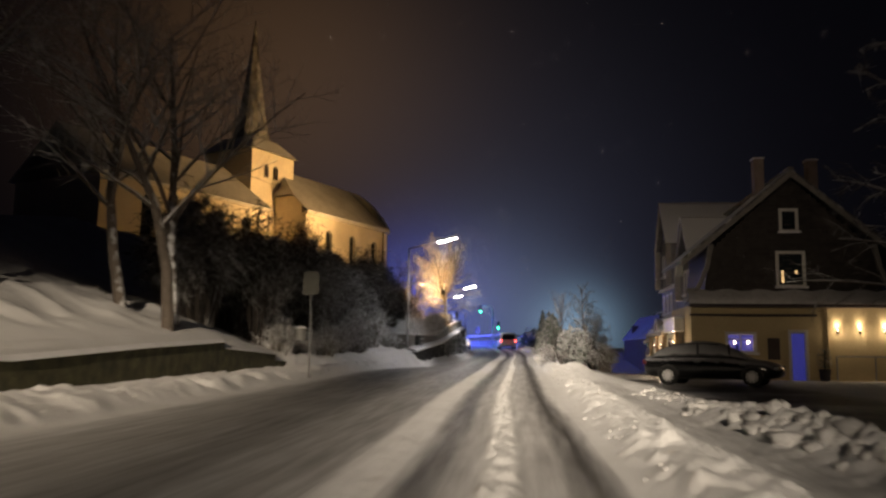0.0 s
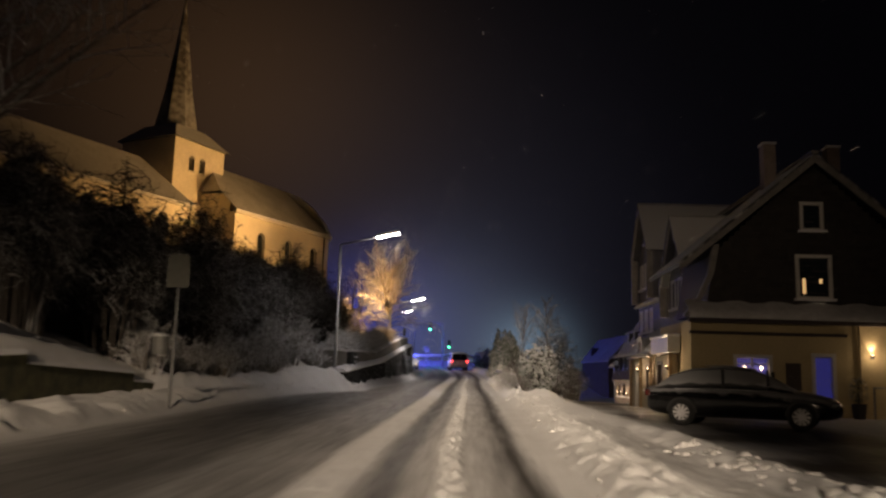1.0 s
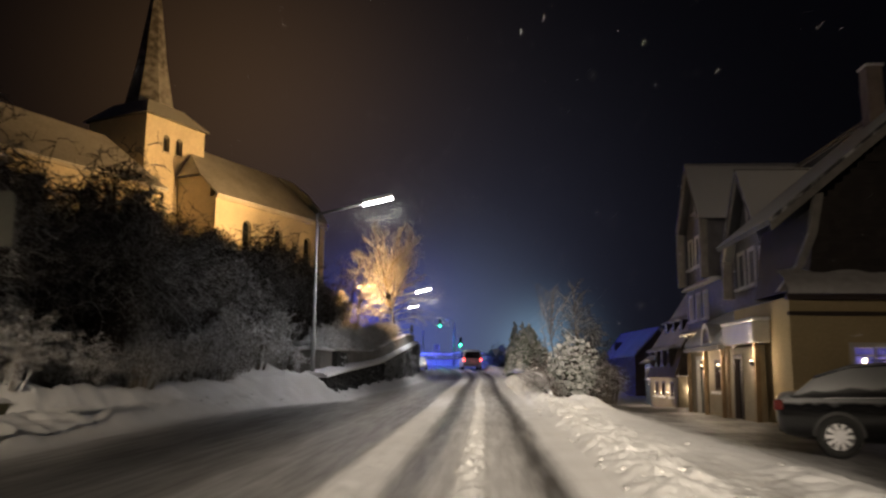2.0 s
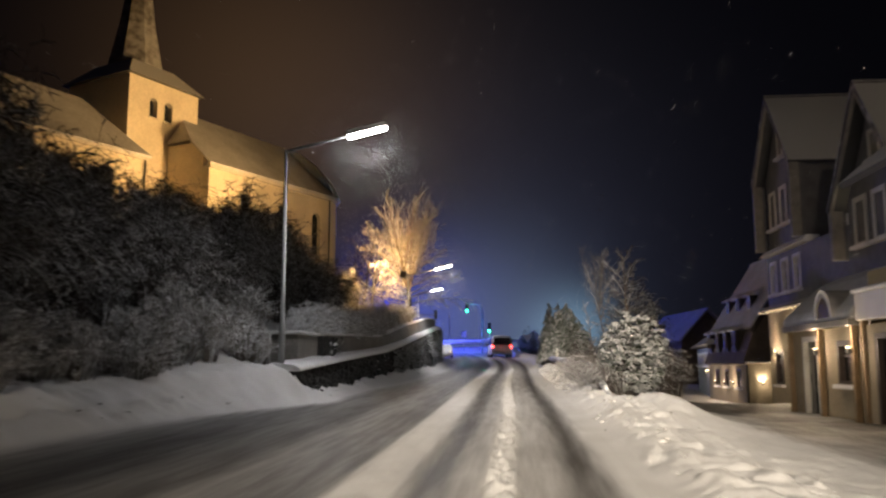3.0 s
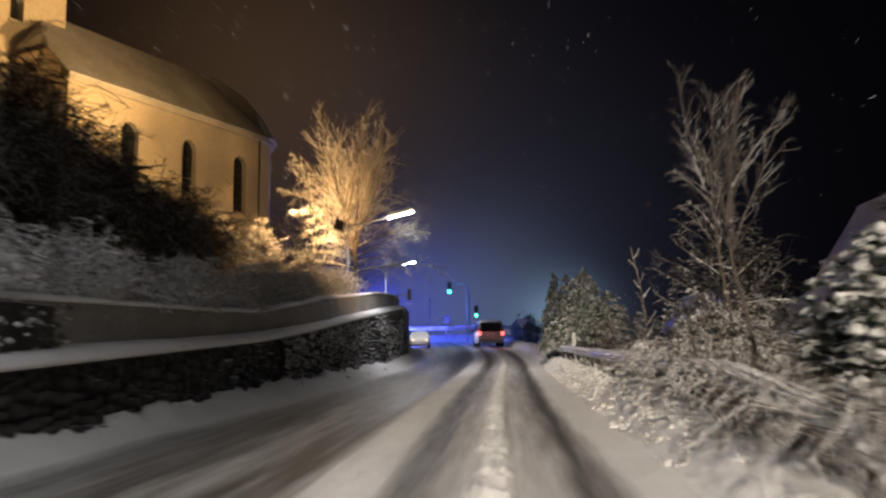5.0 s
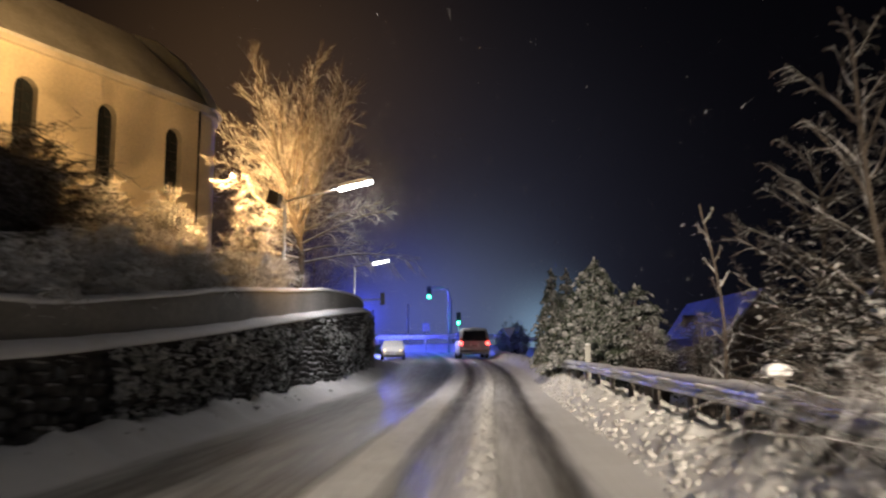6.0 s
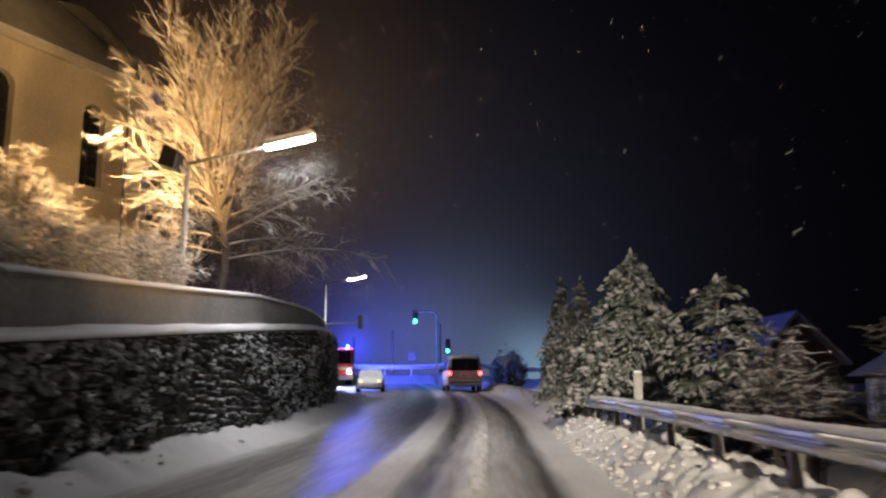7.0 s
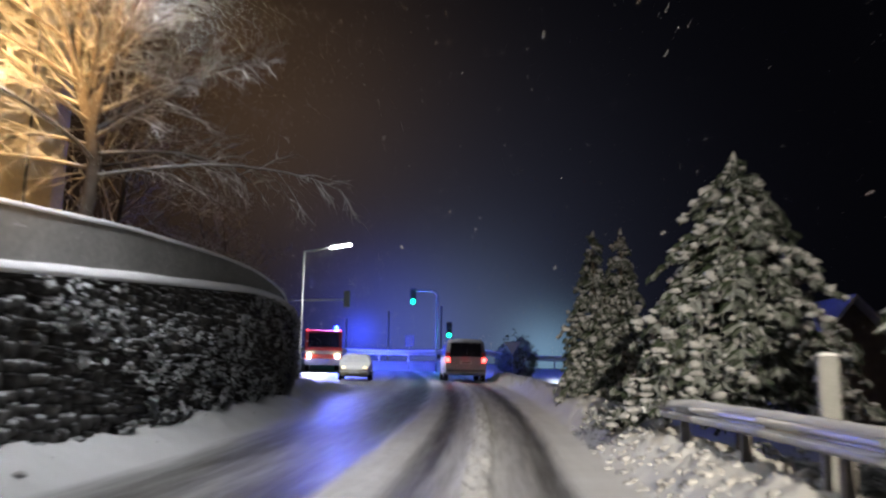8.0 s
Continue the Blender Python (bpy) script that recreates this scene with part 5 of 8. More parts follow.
for k, (x, y, h) in enumerate(((3.5, 51.0, 1.5), (3.9, 53.5, 2.3), (4.2, 57.0, 2.6), (4.6, 60.5, 2.2), (5.6, 54.0, 2.6))):
    twiggy_shrub((x, y, on_land(x, y)), (1.0, 1.1, h), 400 + k, "tangled bare shrub behind the barrier, frosted with snow", stems=110, twig=M_SHRUB, group="thicket behind the barrier", kids=8, droop=0.2)
for k, (x, y, h) in enumerate(((3.0, 62.0, 1.9), (3.5, 60.3, 2.3))):
    twiggy_shrub((x, y, on_land(x, y)), (0.5, 0.55, h), 420 + k, "thin dark bare shrub behind the barrier", stems=55, twig=M_DARKTWIG, group="thicket behind the barrier", kids=9, droop=0.1)
for k, (x, y, h) in enumerate(((-9.0, 88.5, 4.4), (-10.2, 91.5, 4.8), (-11.2, 94.5, 4.8))):
    bare_tree((x, y, on_land(x, y)), h, 0.07, 80 + k, "small frosted tree by the junction lamp", kids=(10, 8, 6), spread=0.65, lift=0.1, group="trees at the wall's end", start=0.12)
# shrubbery on the bank between the bus stop and the wall: four grown, the rest copied
rng_b = random.Random(14)
kinds = []
for k in range(4):
    kinds.append(twiggy_shrub((0, 0, 0), (1.6, 1.6, 3.4), 300 + k, "dense tangled shrub on the bank, dusted with snow", stems=150, twig=M_SHRUB, group="shrubs on the bank", kids=11, droop=0.25))
for k in range(42):
    y = 28.0 + k * 0.84 + rng_b.uniform(-0.5, 0.5)
    x = float(np.interp(y, [28, 40, 46, 62], [-9.4, -8.3, -8.0, -7.8])) - rng_b.uniform(0, 1.2) - (k % 3) * 1.1
    h = (float(np.interp(y, [28, 33, 38, 42, 46, 50, 53, 56, 59, 63], [6.0, 6.3, 6.1, 5.5, 5.8, 6.7, 6.8, 6.3, 5.8, 5.2])) - on_land(x, y)) / 3.3 * rng_b.uniform(0.88, 1.2)
    m = pose(x, y, on_land(x, y) - 0.05, 0, 0, rng_b.uniform(0, 360)) @ Matrix.Diagonal((rng_b.uniform(0.85, 1.15), rng_b.uniform(0.85, 1.15), h, 1))
    if k < 4:
        kinds[k].matrix_basis = m
    else:
        copy_thing(kinds[k % 4], m @ Matrix.Diagonal((1 / kinds[k % 4].scale[0], 1 / kinds[k % 4].scale[1], 1 / kinds[k % 4].scale[2], 1)))
low_kinds = [twiggy_shrub((0, 0, 0), (1.0, 0.95, 1.15), 320 + k, "low frosted shrub at the foot of the bank", stems=80, group="low shrubs on the bank", kids=10, droop=0.35, twig=M_TWIG) for k in range(2)]
for k in range(24):
    y = 30.5 + k * 0.72
    x = float(np.interp(y, [30, 35, 39, 42, 47], [-8.3, -7.7, -7.2, -6.6, -6.2])) - 0.55 * (k % 2) - 0.4 * (k % 3)
    m = pose(x, y, on_land(x, y) - 0.05, 0, 0, 47 * k) @ Matrix.Diagonal((1.0, 1.1, 1.0 + 0.3 * (k % 3), 1))
    if k < 2:
        low_kinds[k].matrix_basis = m
    else:
        src = low_kinds[k % 2]
        copy_thing(src, m @ Matrix.Diagonal((1 / src.scale[0], 1 / src.scale[1], 1 / src.scale[2], 1)))
twiggy_shrub((-6.2, 47.6, on_land(-6.2, 47.6)), (0.75, 0.75, 1.1), 340, "rounded frosted shrub behind the pier", stems=120, kids=7)
# frosted hedge along the parapet
for k in range(15):
    y = 47.0 + k * 1.45
    x = float(wall_x(np.array(y))) - 1.0 - 0.3 * (k % 2)
    twiggy_shrub((x, y, on_land(x, y)), (0.85, 0.95, 1.6 + 0.15 * (k % 3)), 200 + k, "frosted hedge shrub behind the parapet", stems=120, group="hedge along the parapet", kids=8, droop=0.3, twig=M_FROST)
for k, (x, y, h) in enumerate(((-9.2, 69.0, 2.7), (-9.8, 71.0, 2.2), (-10.8, 68.6, 2.3), (-10.4, 73.4, 1.6), (-12.0, 70.5, 1.6), (-7.9, 65.6, 1.6), (-9.0, 66.6, 1.7), (-8.9, 64.6, 1.7))):
    twiggy_shrub((x, y, on_land(x, y)), (1.0, 1.0, h), 240 + k, "frosted shrub lit by the church floodlight", stems=100, group="shrubs below the church", kids=6)
# more trees by the wall's end, dark against the junction
for k, (x, y, h) in enumerate(((-9.5, 79.0, 6.0), (-11.0, 84.0, 6.5), (-13.5, 89.0, 6.5), (-16.0, 93.5, 6.0))):
    bare_tree((x, y, on_land(x, y)), h, 0.11, 60 + k, "bare tree above the wall's far end", kids=(9, 7, 5), spread=0.6, lift=0.1, group="trees at the wall's end", start=0.15)


# ---- house and hotel on the right ----
def framed_window(parent, o, u, a, b, z0, z1, frame_mat=None, pane_mat=None, deep=0.12, bars=True, sill=True, name="window"):
    """A window in the wall that starts at o and runs along u; its opening is a..b, z0..z1."""
    o, u = Vector(o), Vector(u).normalized()
    inn = Vector((-u.y, u.x, 0))

    def at(s, d, z):
        p = o + u * s + inn * d
        return (p.x, p.y, z)

    def bar(g, s0, s1, d0, d1, za, zb):
        g.add([at(s, d, z) for z in (za, zb) for s, d in ((s0, d0), (s1, d0), (s1, d1), (s0, d1))],
              [(3, 2, 1, 0), (4, 5, 6, 7), (0, 1, 5, 4), (1, 2, 6, 5), (2, 3, 7, 6), (3, 0, 4, 7)])
    fr = Geo()
    t = 0.07
    bar(fr, a - 0.05, a + t, -0.03, deep, z0, z1 + 0.05)
    bar(fr, b - t, b + 0.05, -0.03, deep, z0, z1 + 0.05)
    bar(fr, a + t, b - t, -0.03, deep, z1 - t, z1 + 0.05)
    bar(fr, a + t, b - t, -0.03, deep, z0, z0 + t)
    w = part(name, fr, frame_mat or M_WHITE, parent)
    g = Geo()
    g.add([at(a + t, deep * 0.7, z0 + t), at(b - t, deep * 0.7, z0 + t), at(b - t, deep * 0.7, z1 - t), at(a + t, deep * 0.7, z1 - t)], [(0, 1, 2, 3)])
    pane = part("pane", g, pane_mat or M_PANE, w)
    if pane_mat is M_CLEAR:
        pane.visible_shadow = False
    if bars:
        m = Geo()
        c = (a + b) / 2
        bar(m, c - 0.025, c + 0.025, deep * 0.3, deep * 0.68, z0 + t, z1 - t)
        bar(m, a + t, c - 0.025, deep * 0.35, deep * 0.66, z0 + (z1 - z0) * 0.68 - 0.02, z0 + (z1 - z0) * 0.68 + 0.02)
        bar(m, c + 0.025, b - t, deep * 0.35, deep * 0.66, z0 + (z1 - z0) * 0.68 - 0.02, z0 + (z1 - z0) * 0.68 + 0.02)
        part("glazing_grid", m, frame_mat or M_WHITE, w)
    if sill:
        s = Geo()
        bar(s, a - 0.12, b + 0.12, -0.14, 0.02, z0 - 0.09, z0 - 0.002)
        part("sill", s, M_SNOW, w, "sill with a strip of snow")
    return w


def sconce(base, out, energy=9.0, spot=50, name="wall_lamp"):
    """A small up-light on a wall face; a spot grazes the wall, and an added point in front of it fills the
    surroundings.
    """
    x, y, z = base
    ob = thing(name, base, "small lit wall lamp with a warm bulb", "wall lamp", "hotel wall lamps")
    o = Vector(out) * 0.06
    part("bracket", Geo().box(x - 0.03 + o.x * 0.5, x + 0.03 + o.x * 0.5, y - 0.03 + o.y * 0.5, y + 0.03 + o.y * 0.5, z - 0.05, z + 0.03), M_BLACK, ob)
    part("shade", Geo().tube([(x + o.x, y + o.y, z - 0.02), (x + o.x, y + o.y, z + 0.08)], [0.040, 0.05], 10, caps=False), M_BLACK, ob, "dark metal shade")
    part("bulb", Geo().tube([(x + o.x, y + o.y, z + 0.0), (x + o.x, y + o.y, z + 0.095)], [0.02, 0.032], 8), M_LAMPWARM, ob, "glowing warm bulb")
    lamp("wall_lamp_light", "SPOT", energy * 10.0, (1.0, 0.80, 0.56), look((x + o.x, y + o.y, z + 0.12), (x + 0.1 * o.x, y + 0.1 * o.y, z + 1.1)), size=0.02, spot=spot, blend=0.8)
    # added fill point 0.3 m off the wall, to brighten what the spot misses
    lamp("wall_lamp_light", "POINT", energy * 1.5, (1.0, 0.80, 0.56), Matrix.Translation((x + o.x * 5, y + o.y * 5, z + 0.05)), size=0.05)


def shingle_rows(parent, o, u, length, rows, z0, dz, inset=lambda z: (0, 0), mat=None, name="shingles"):
    """Overlapping shingle courses on an upright face."""
    o, u = Vector(o), Vector(u).normalized()
    out = Vector((u.y, -u.x, 0))
    rng = random.Random(int(z0 * 10) + 3)
    g = Geo()
    for r in range(rows):
        za, zb = z0 + r * dz, z0 + (r + 1) * dz + 0.03
        lo, hi = inset(za + dz / 2)
        s = lo - (r % 2) * 0.14
        while s < length - hi:
            a, b = max(lo, s), min(length - hi, s + 0.27)
            if b - a > 0.03:
                k = 0.018 + rng.random() * 0.016
                p = [o + u * a + out * k, o + u * b + out * k, o + u * b + out * 0.004, o + u * a + out * 0.004]
                g.add([(p[0].x, p[0].y, za), (p[1].x, p[1].y, za), (p[2].x, p[2].y, zb), (p[3].x, p[3].y, zb),
                       ((o + u * a).x, (o + u * a).y, za), ((o + u * b).x, (o + u * b).y, za)], [(0, 1, 2, 3), (4, 5, 1, 0)])
            s += 0.28
    return part(name, g, mat or M_SHINGLE, parent, kind="stuff")


def gable_house():
    """The near house: cream ground floor, dark shingled gable above a snowy pent roof."""
    ob = thing("gable_house", (12.0, 37.0, -0.95), "gabled inn with cream ground floor and dark shingled gable", "house")
    y = 37.0
    X0, X1 = 7.62, 16.3
    U = (1, 0, 0)
    holes = [(1.43, 2.62, 0.30, 1.12), (4.00, 4.70, -0.95, 1.22), (3.10, 3.60, 0.02, 0.92)]
    front = Geo().wall((X0, y, 0), U, X1 - X0, -1.2, 2.28, 0.35, holes)
    part("front_wall", front, M_CREAM, ob, "cream rendered ground floor")
    side = Geo().wall((X0, 41.6, 0), (0, -1, 0), 4.25, -1.2, 2.28, 0.35, [(1.7, 2.7, 0.1, 1.25)])
    part("side_wall", side, M_CREAM, ob)
    rest = Geo().box(X1 - 0.35, X1, y + 0.35, 48.5, -1.2, 2.28).box(9.05, X1 - 0.35, 48.15, 48.5, -1.2, 2.28)
    part("rear_wall", rest, M_CREAM, ob)
    part("party_wall", Geo().box(X0 + 0.35, 9.0, 41.25, 41.6, -1.2, 2.28), M_CREAM, ob)
    part("floor_slab", Geo().box(X0 + 0.36, X1 - 0.36, y + 0.36, 41.2, -1.2, -0.95), M_TIMBER, ob)
    # ground floor openings
    w = framed_window(ob, (X0, y, 0), U, 1.43, 2.62, 0.30, 1.12, pane_mat=M_CLEAR, bars=True)
    part("curtain", Geo().box(9.09, 10.20, y + 0.30, y + 0.32, 0.3, 1.12), M_BLUEGLOW, w, "blue curtain that glows itself in place of room light")
    for cx in (9.42, 9.98):
        lampg = Geo().blob((cx, y + 0.22, 0.74), (0.045, 0.045, 0.07), random.Random(2), 0.1)
        part("window_lamp", lampg, M_LAMPWARM, w, "small glowing candle lamp")
    d = framed_window(ob, (X0, y, 0), U, 4.00, 4.70, -0.93, 1.22, M_WHITE, M_CLEAR, bars=False, sill=False, name="door")
    part("door_leaf", Geo().box(11.70, 12.25, y + 0.16, y + 0.20, -0.88, 1.12), M_BLUEGLOW, d, "blue glazed door leaf that glows itself in place of room light")
    part("handle", Geo().tube([(12.2, y + 0.05, 0.1), (12.2, y + 0.05, 0.3)], 0.014, 6), M_STEEL, d)
    bd = Geo().box(10.72, 11.22, y - 0.03, y + 0.04, 0.02, 0.92)
    part("menu_board", bd, M_BAND, ob, "dark wooden notice board", bevel=0.012)
    lamp("room_light", "AREA", 16, (0.14, 0.18, 1.0), look((9.65, y - 0.0 + 0.60, 0.75), (9.65, y, 0.7)), size=0.8)
    lamp("room_light", "AREA", 10, (0.14, 0.18, 1.0), look((11.97, y + 0.60, 0.3), (11.97, y, 0.25)), size=0.7)
    # bands and pent roof
    part("band", Geo().box(X0 - 0.06, 12.75, y - 0.10, y - 0.003, 1.82, 1.92), M_BAND, ob, "dark timber drip board", bevel=0.01)
    part("band", Geo().box(X0 - 0.10, X1 + 0.1, y - 0.22, y - 0.003, 2.20, 2.33), M_BAND, ob, "dark gutter board", bevel=0.01)
    pent = Geo()
    n = 24
    rows = []
    for i in range(n + 1):
        a = X0 - 0.12 + (X1 - X0 + 0.24) * i / n
        k = 0.05 * math.sin(i * 1.7)
        rows.append([(a, y - 0.34, 2.33), (a, y - 0.36, 2.45 + k * 0.4), (a, y - 0.1, 2.70 + k * 0.8), (a, y + 0.32, 2.98 + k)])
    pent.add([q for r in rows for q in r], [(4 * i + j, 4 * i + 4 + j, 4 * i + 5 + j, 4 * i + 1 + j) for i in range(n) for j in range(3)])
    part("pent_roof", pent, M_ROOF_SNOW, ob, "pent roof under smooth snow", True)
    # shingled gable
    gy = y + 0.3
    ax, az = 11.93, 7.95
    half = 3.95
    poly = [(ax - half + 0.25, 2.6), (ax + half - 0.25, 2.6), (ax + half - 0.55, 4.6), (ax, az - 0.1), (ax - half + 0.55, 4.6)]
    body = Geo().prism(poly, "y", gy, 41.5)
    part("upper_storey", body, M_SHINGLE, ob, "dark shingled gable wall")

    def inset(z):
        k = (z - 2.6) / 2.0 * 0.3 if z < 4.6 else 0.3 + (z - 4.6) / (az - 0.1 - 4.6) * (half - 0.55)
        return (k, k)
    shingle_rows(ob, (ax - half + 0.25, gy, 0), U, 2 * half - 0.5, 26, 2.9, 0.19, inset)
    for s in (-1, 1):
        g = Geo()
        pts = [(ax + s * (half - 0.50), 4.9), (ax + s * (half - 0.30), 3.9), (ax + s * (half + 0.05), 3.1), (ax + s * (half + 0.55), 2.42)]
        for (xa, za), (xb, zb) in zip(pts[:-1], pts[1:]):
            g.add([(xa, gy - 0.16, za), (xb, gy - 0.16, zb), (xb - s * 0.20, gy - 0.16, zb + 0.02), (xa - s * 0.20, gy - 0.16, za + 0.02),
                   (xa, gy + 0.10, za), (xb, gy + 0.10, zb), (xb - s * 0.20, gy + 0.10, zb + 0.02), (xa - s * 0.20, gy + 0.10, za + 0.02)],
                  [(0, 1, 2, 3), (7, 6, 5, 4), (0, 4, 5, 1), (3, 2, 6, 7), (1, 5, 6, 2), (0, 3, 7, 4)])
        part("flared_edge", g, M_BARGE, ob, "curved grey edge board")
        ex, ez = ax + s * 4.68, 4.12
        b = Geo()
        b.add([(ax, gy - 0.42, az + 0.12), (ex, gy - 0.42, ez), (ex, gy - 0.42, ez - 0.22), (ax, gy - 0.42, az - 0.16),
               (ax, gy - 0.36, az + 0.12), (ex, gy - 0.36, ez), (ex, gy - 0.36, ez - 0.22), (ax, gy - 0.36, az - 0.16)],
              [(0, 1, 2, 3), (7, 6, 5, 4), (0, 4, 5, 1), (3, 2, 6, 7), (1, 5, 6, 2), (0, 3, 7, 4)])
        part("bargeboard", b, M_BARGE, ob, "weathered bargeboard")
        far_y = 41.7 if s < 0 else 48.5
        roof = Geo().slab((ax, gy - 0.40, az + 0.20), (ex + s * 0.06, gy - 0.40, ez + 0.08), (ex + s * 0.06, far_y, ez + 0.08), (ax, far_y, az + 0.20), 0.14)
        part("roof", roof, M_SLATE, ob, "slate roof under thin snow")
    part("ridge", Geo().box(ax - 0.12, ax + 0.12, gy - 0.42, 48.5, az + 0.16, az + 0.26), M_BARGE, ob)
    for cx, cz in ((11.45, 9.3), (13.85, 9.2)):
        c = part("chimney", Geo().box(cx - 0.22, cx + 0.22, y + 2.9, y + 3.4, 5.4, cz), M_CHIMNEY, ob, "brick chimney with a snow cap")
        part("chimney_cap", Geo().box(cx - 0.27, cx + 0.27, y + 2.85, y + 3.45, cz, cz + 0.07), M_SNOW, c, bevel=0.02)
    # gable windows set in front of the shingles
    for a, b, z0, z1 in ((11.30, 12.42, 3.12, 4.58), (11.50, 12.20, 5.48, 6.42)):
        framed_window(ob, (0, gy - 0.06, 0), U, a, b, z0, z1, bars=False, deep=0.05)
    for x0, x1, z0, z1 in ((11.48, 11.58, 3.28, 3.80), (12.04, 12.14, 3.64, 3.80)):
        part("lamp_glow", Geo().box(x0, x1, gy - 0.05, gy - 0.03, z0, z1), M_WINDOWLIGHT, ob, "lit lampshade seen through the window")
    # rain pipe, planter, rail
    part("downpipe", Geo().tube([(13.15, y - 0.06, 2.2), (13.15, y - 0.06, -0.95)], 0.045, 8), M_CREAM, ob)
    part("handrail", Geo().tube([(13.2, y - 0.8, 0.18), (16.2, y - 0.8, 0.18)], 0.03).tube([(13.2, y - 0.8, 0.18), (13.2, y - 0.8, -0.95)], 0.03).tube([(14.7, y - 0.8, 0.18), (14.7, y - 0.8, -0.95)], 0.03).tube([(16.2, y - 0.8, 0.18), (16.2, y - 0.8, -0.95)], 0.03), M_STEEL, ob, "metal handrail")
    for x in (13.55, 14.45, 15.45):
        sconce((x, y - 0.005, 1.17), (0, -1, 0), 6, spot=80)
    return ob


def cross_gable(name, label, apex_y, apex_z, half, drop_z, face_x, wall_foot, windows, back_x, mat, right_end=None, roof_mat=None):
    """A tall gable towards the street, with deep bargeboards and upright end boards."""
    ob = thing(name, (face_x, apex_y, -0.95), label, "house wing")
    y0, y1 = apex_y - half, apex_y + half
    eave_z = apex_z - half * 1.34
    body = Geo().prism([(y0 + 0.12, wall_foot), (y1 - 0.12, wall_foot), (y1 - 0.12, eave_z), (apex_y, apex_z - 0.25), (y0 + 0.12, eave_z)], "x", face_x, back_x)
    part("gable_wall", body, mat, ob)
    ov = face_x - 0.42
    for s, end_z in ((-1, right_end if right_end is not None else drop_z), (1, drop_z)):
        ye = apex_y + s * (half + 0.12)
        ze = apex_z - (half + 0.12) * 1.34
        b = Geo()
        b.add([(ov, apex_y, apex_z), (ov, ye, ze), (ov, ye - s * 0.20, ze), (ov, apex_y, apex_z - 0.32),
               (ov + 0.07, apex_y, apex_z), (ov + 0.07, ye, ze), (ov + 0.07, ye - s * 0.20, ze), (ov + 0.07, apex_y, apex_z - 0.32)],
              [(0, 1, 2, 3), (7, 6, 5, 4), (0, 4, 5, 1), (3, 2, 6, 7), (1, 5, 6, 2), (0, 3, 7, 4)])
        part("bargeboard", b, M_BARGE, ob, "broad weathered bargeboard")
        if end_z < ze - 0.1:
            part("end_board", Geo().box(ov, ov + 0.3, min(ye, ye - s * 0.22), max(ye, ye - s * 0.22), end_z, ze + 0.02), M_BARGE, ob, bevel=0.015)
            part("cheek", Geo().box(ov + 0.3, face_x - 0.002, min(ye - s * 0.02, ye - s * 0.12), max(ye - s * 0.02, ye - s * 0.12), end_z, ze), mat, ob)
        part("roof", Geo().slab((ov - 0.03, apex_y, apex_z + 0.06), (ov - 0.03, ye + s * 0.05, ze + 0.06), (back_x, ye + s * 0.05, ze + 0.06), (back_x, apex_y, apex_z + 0.06), 0.12), roof_mat or M_SLATE, ob, "steep slate roof under thin snow")
    for a, b, z0, z1 in windows:
        framed_window(ob, (face_x - 0.015, y1, 0), (0, -1, 0), y1 - b, y1 - a, z0, z1)
    return ob


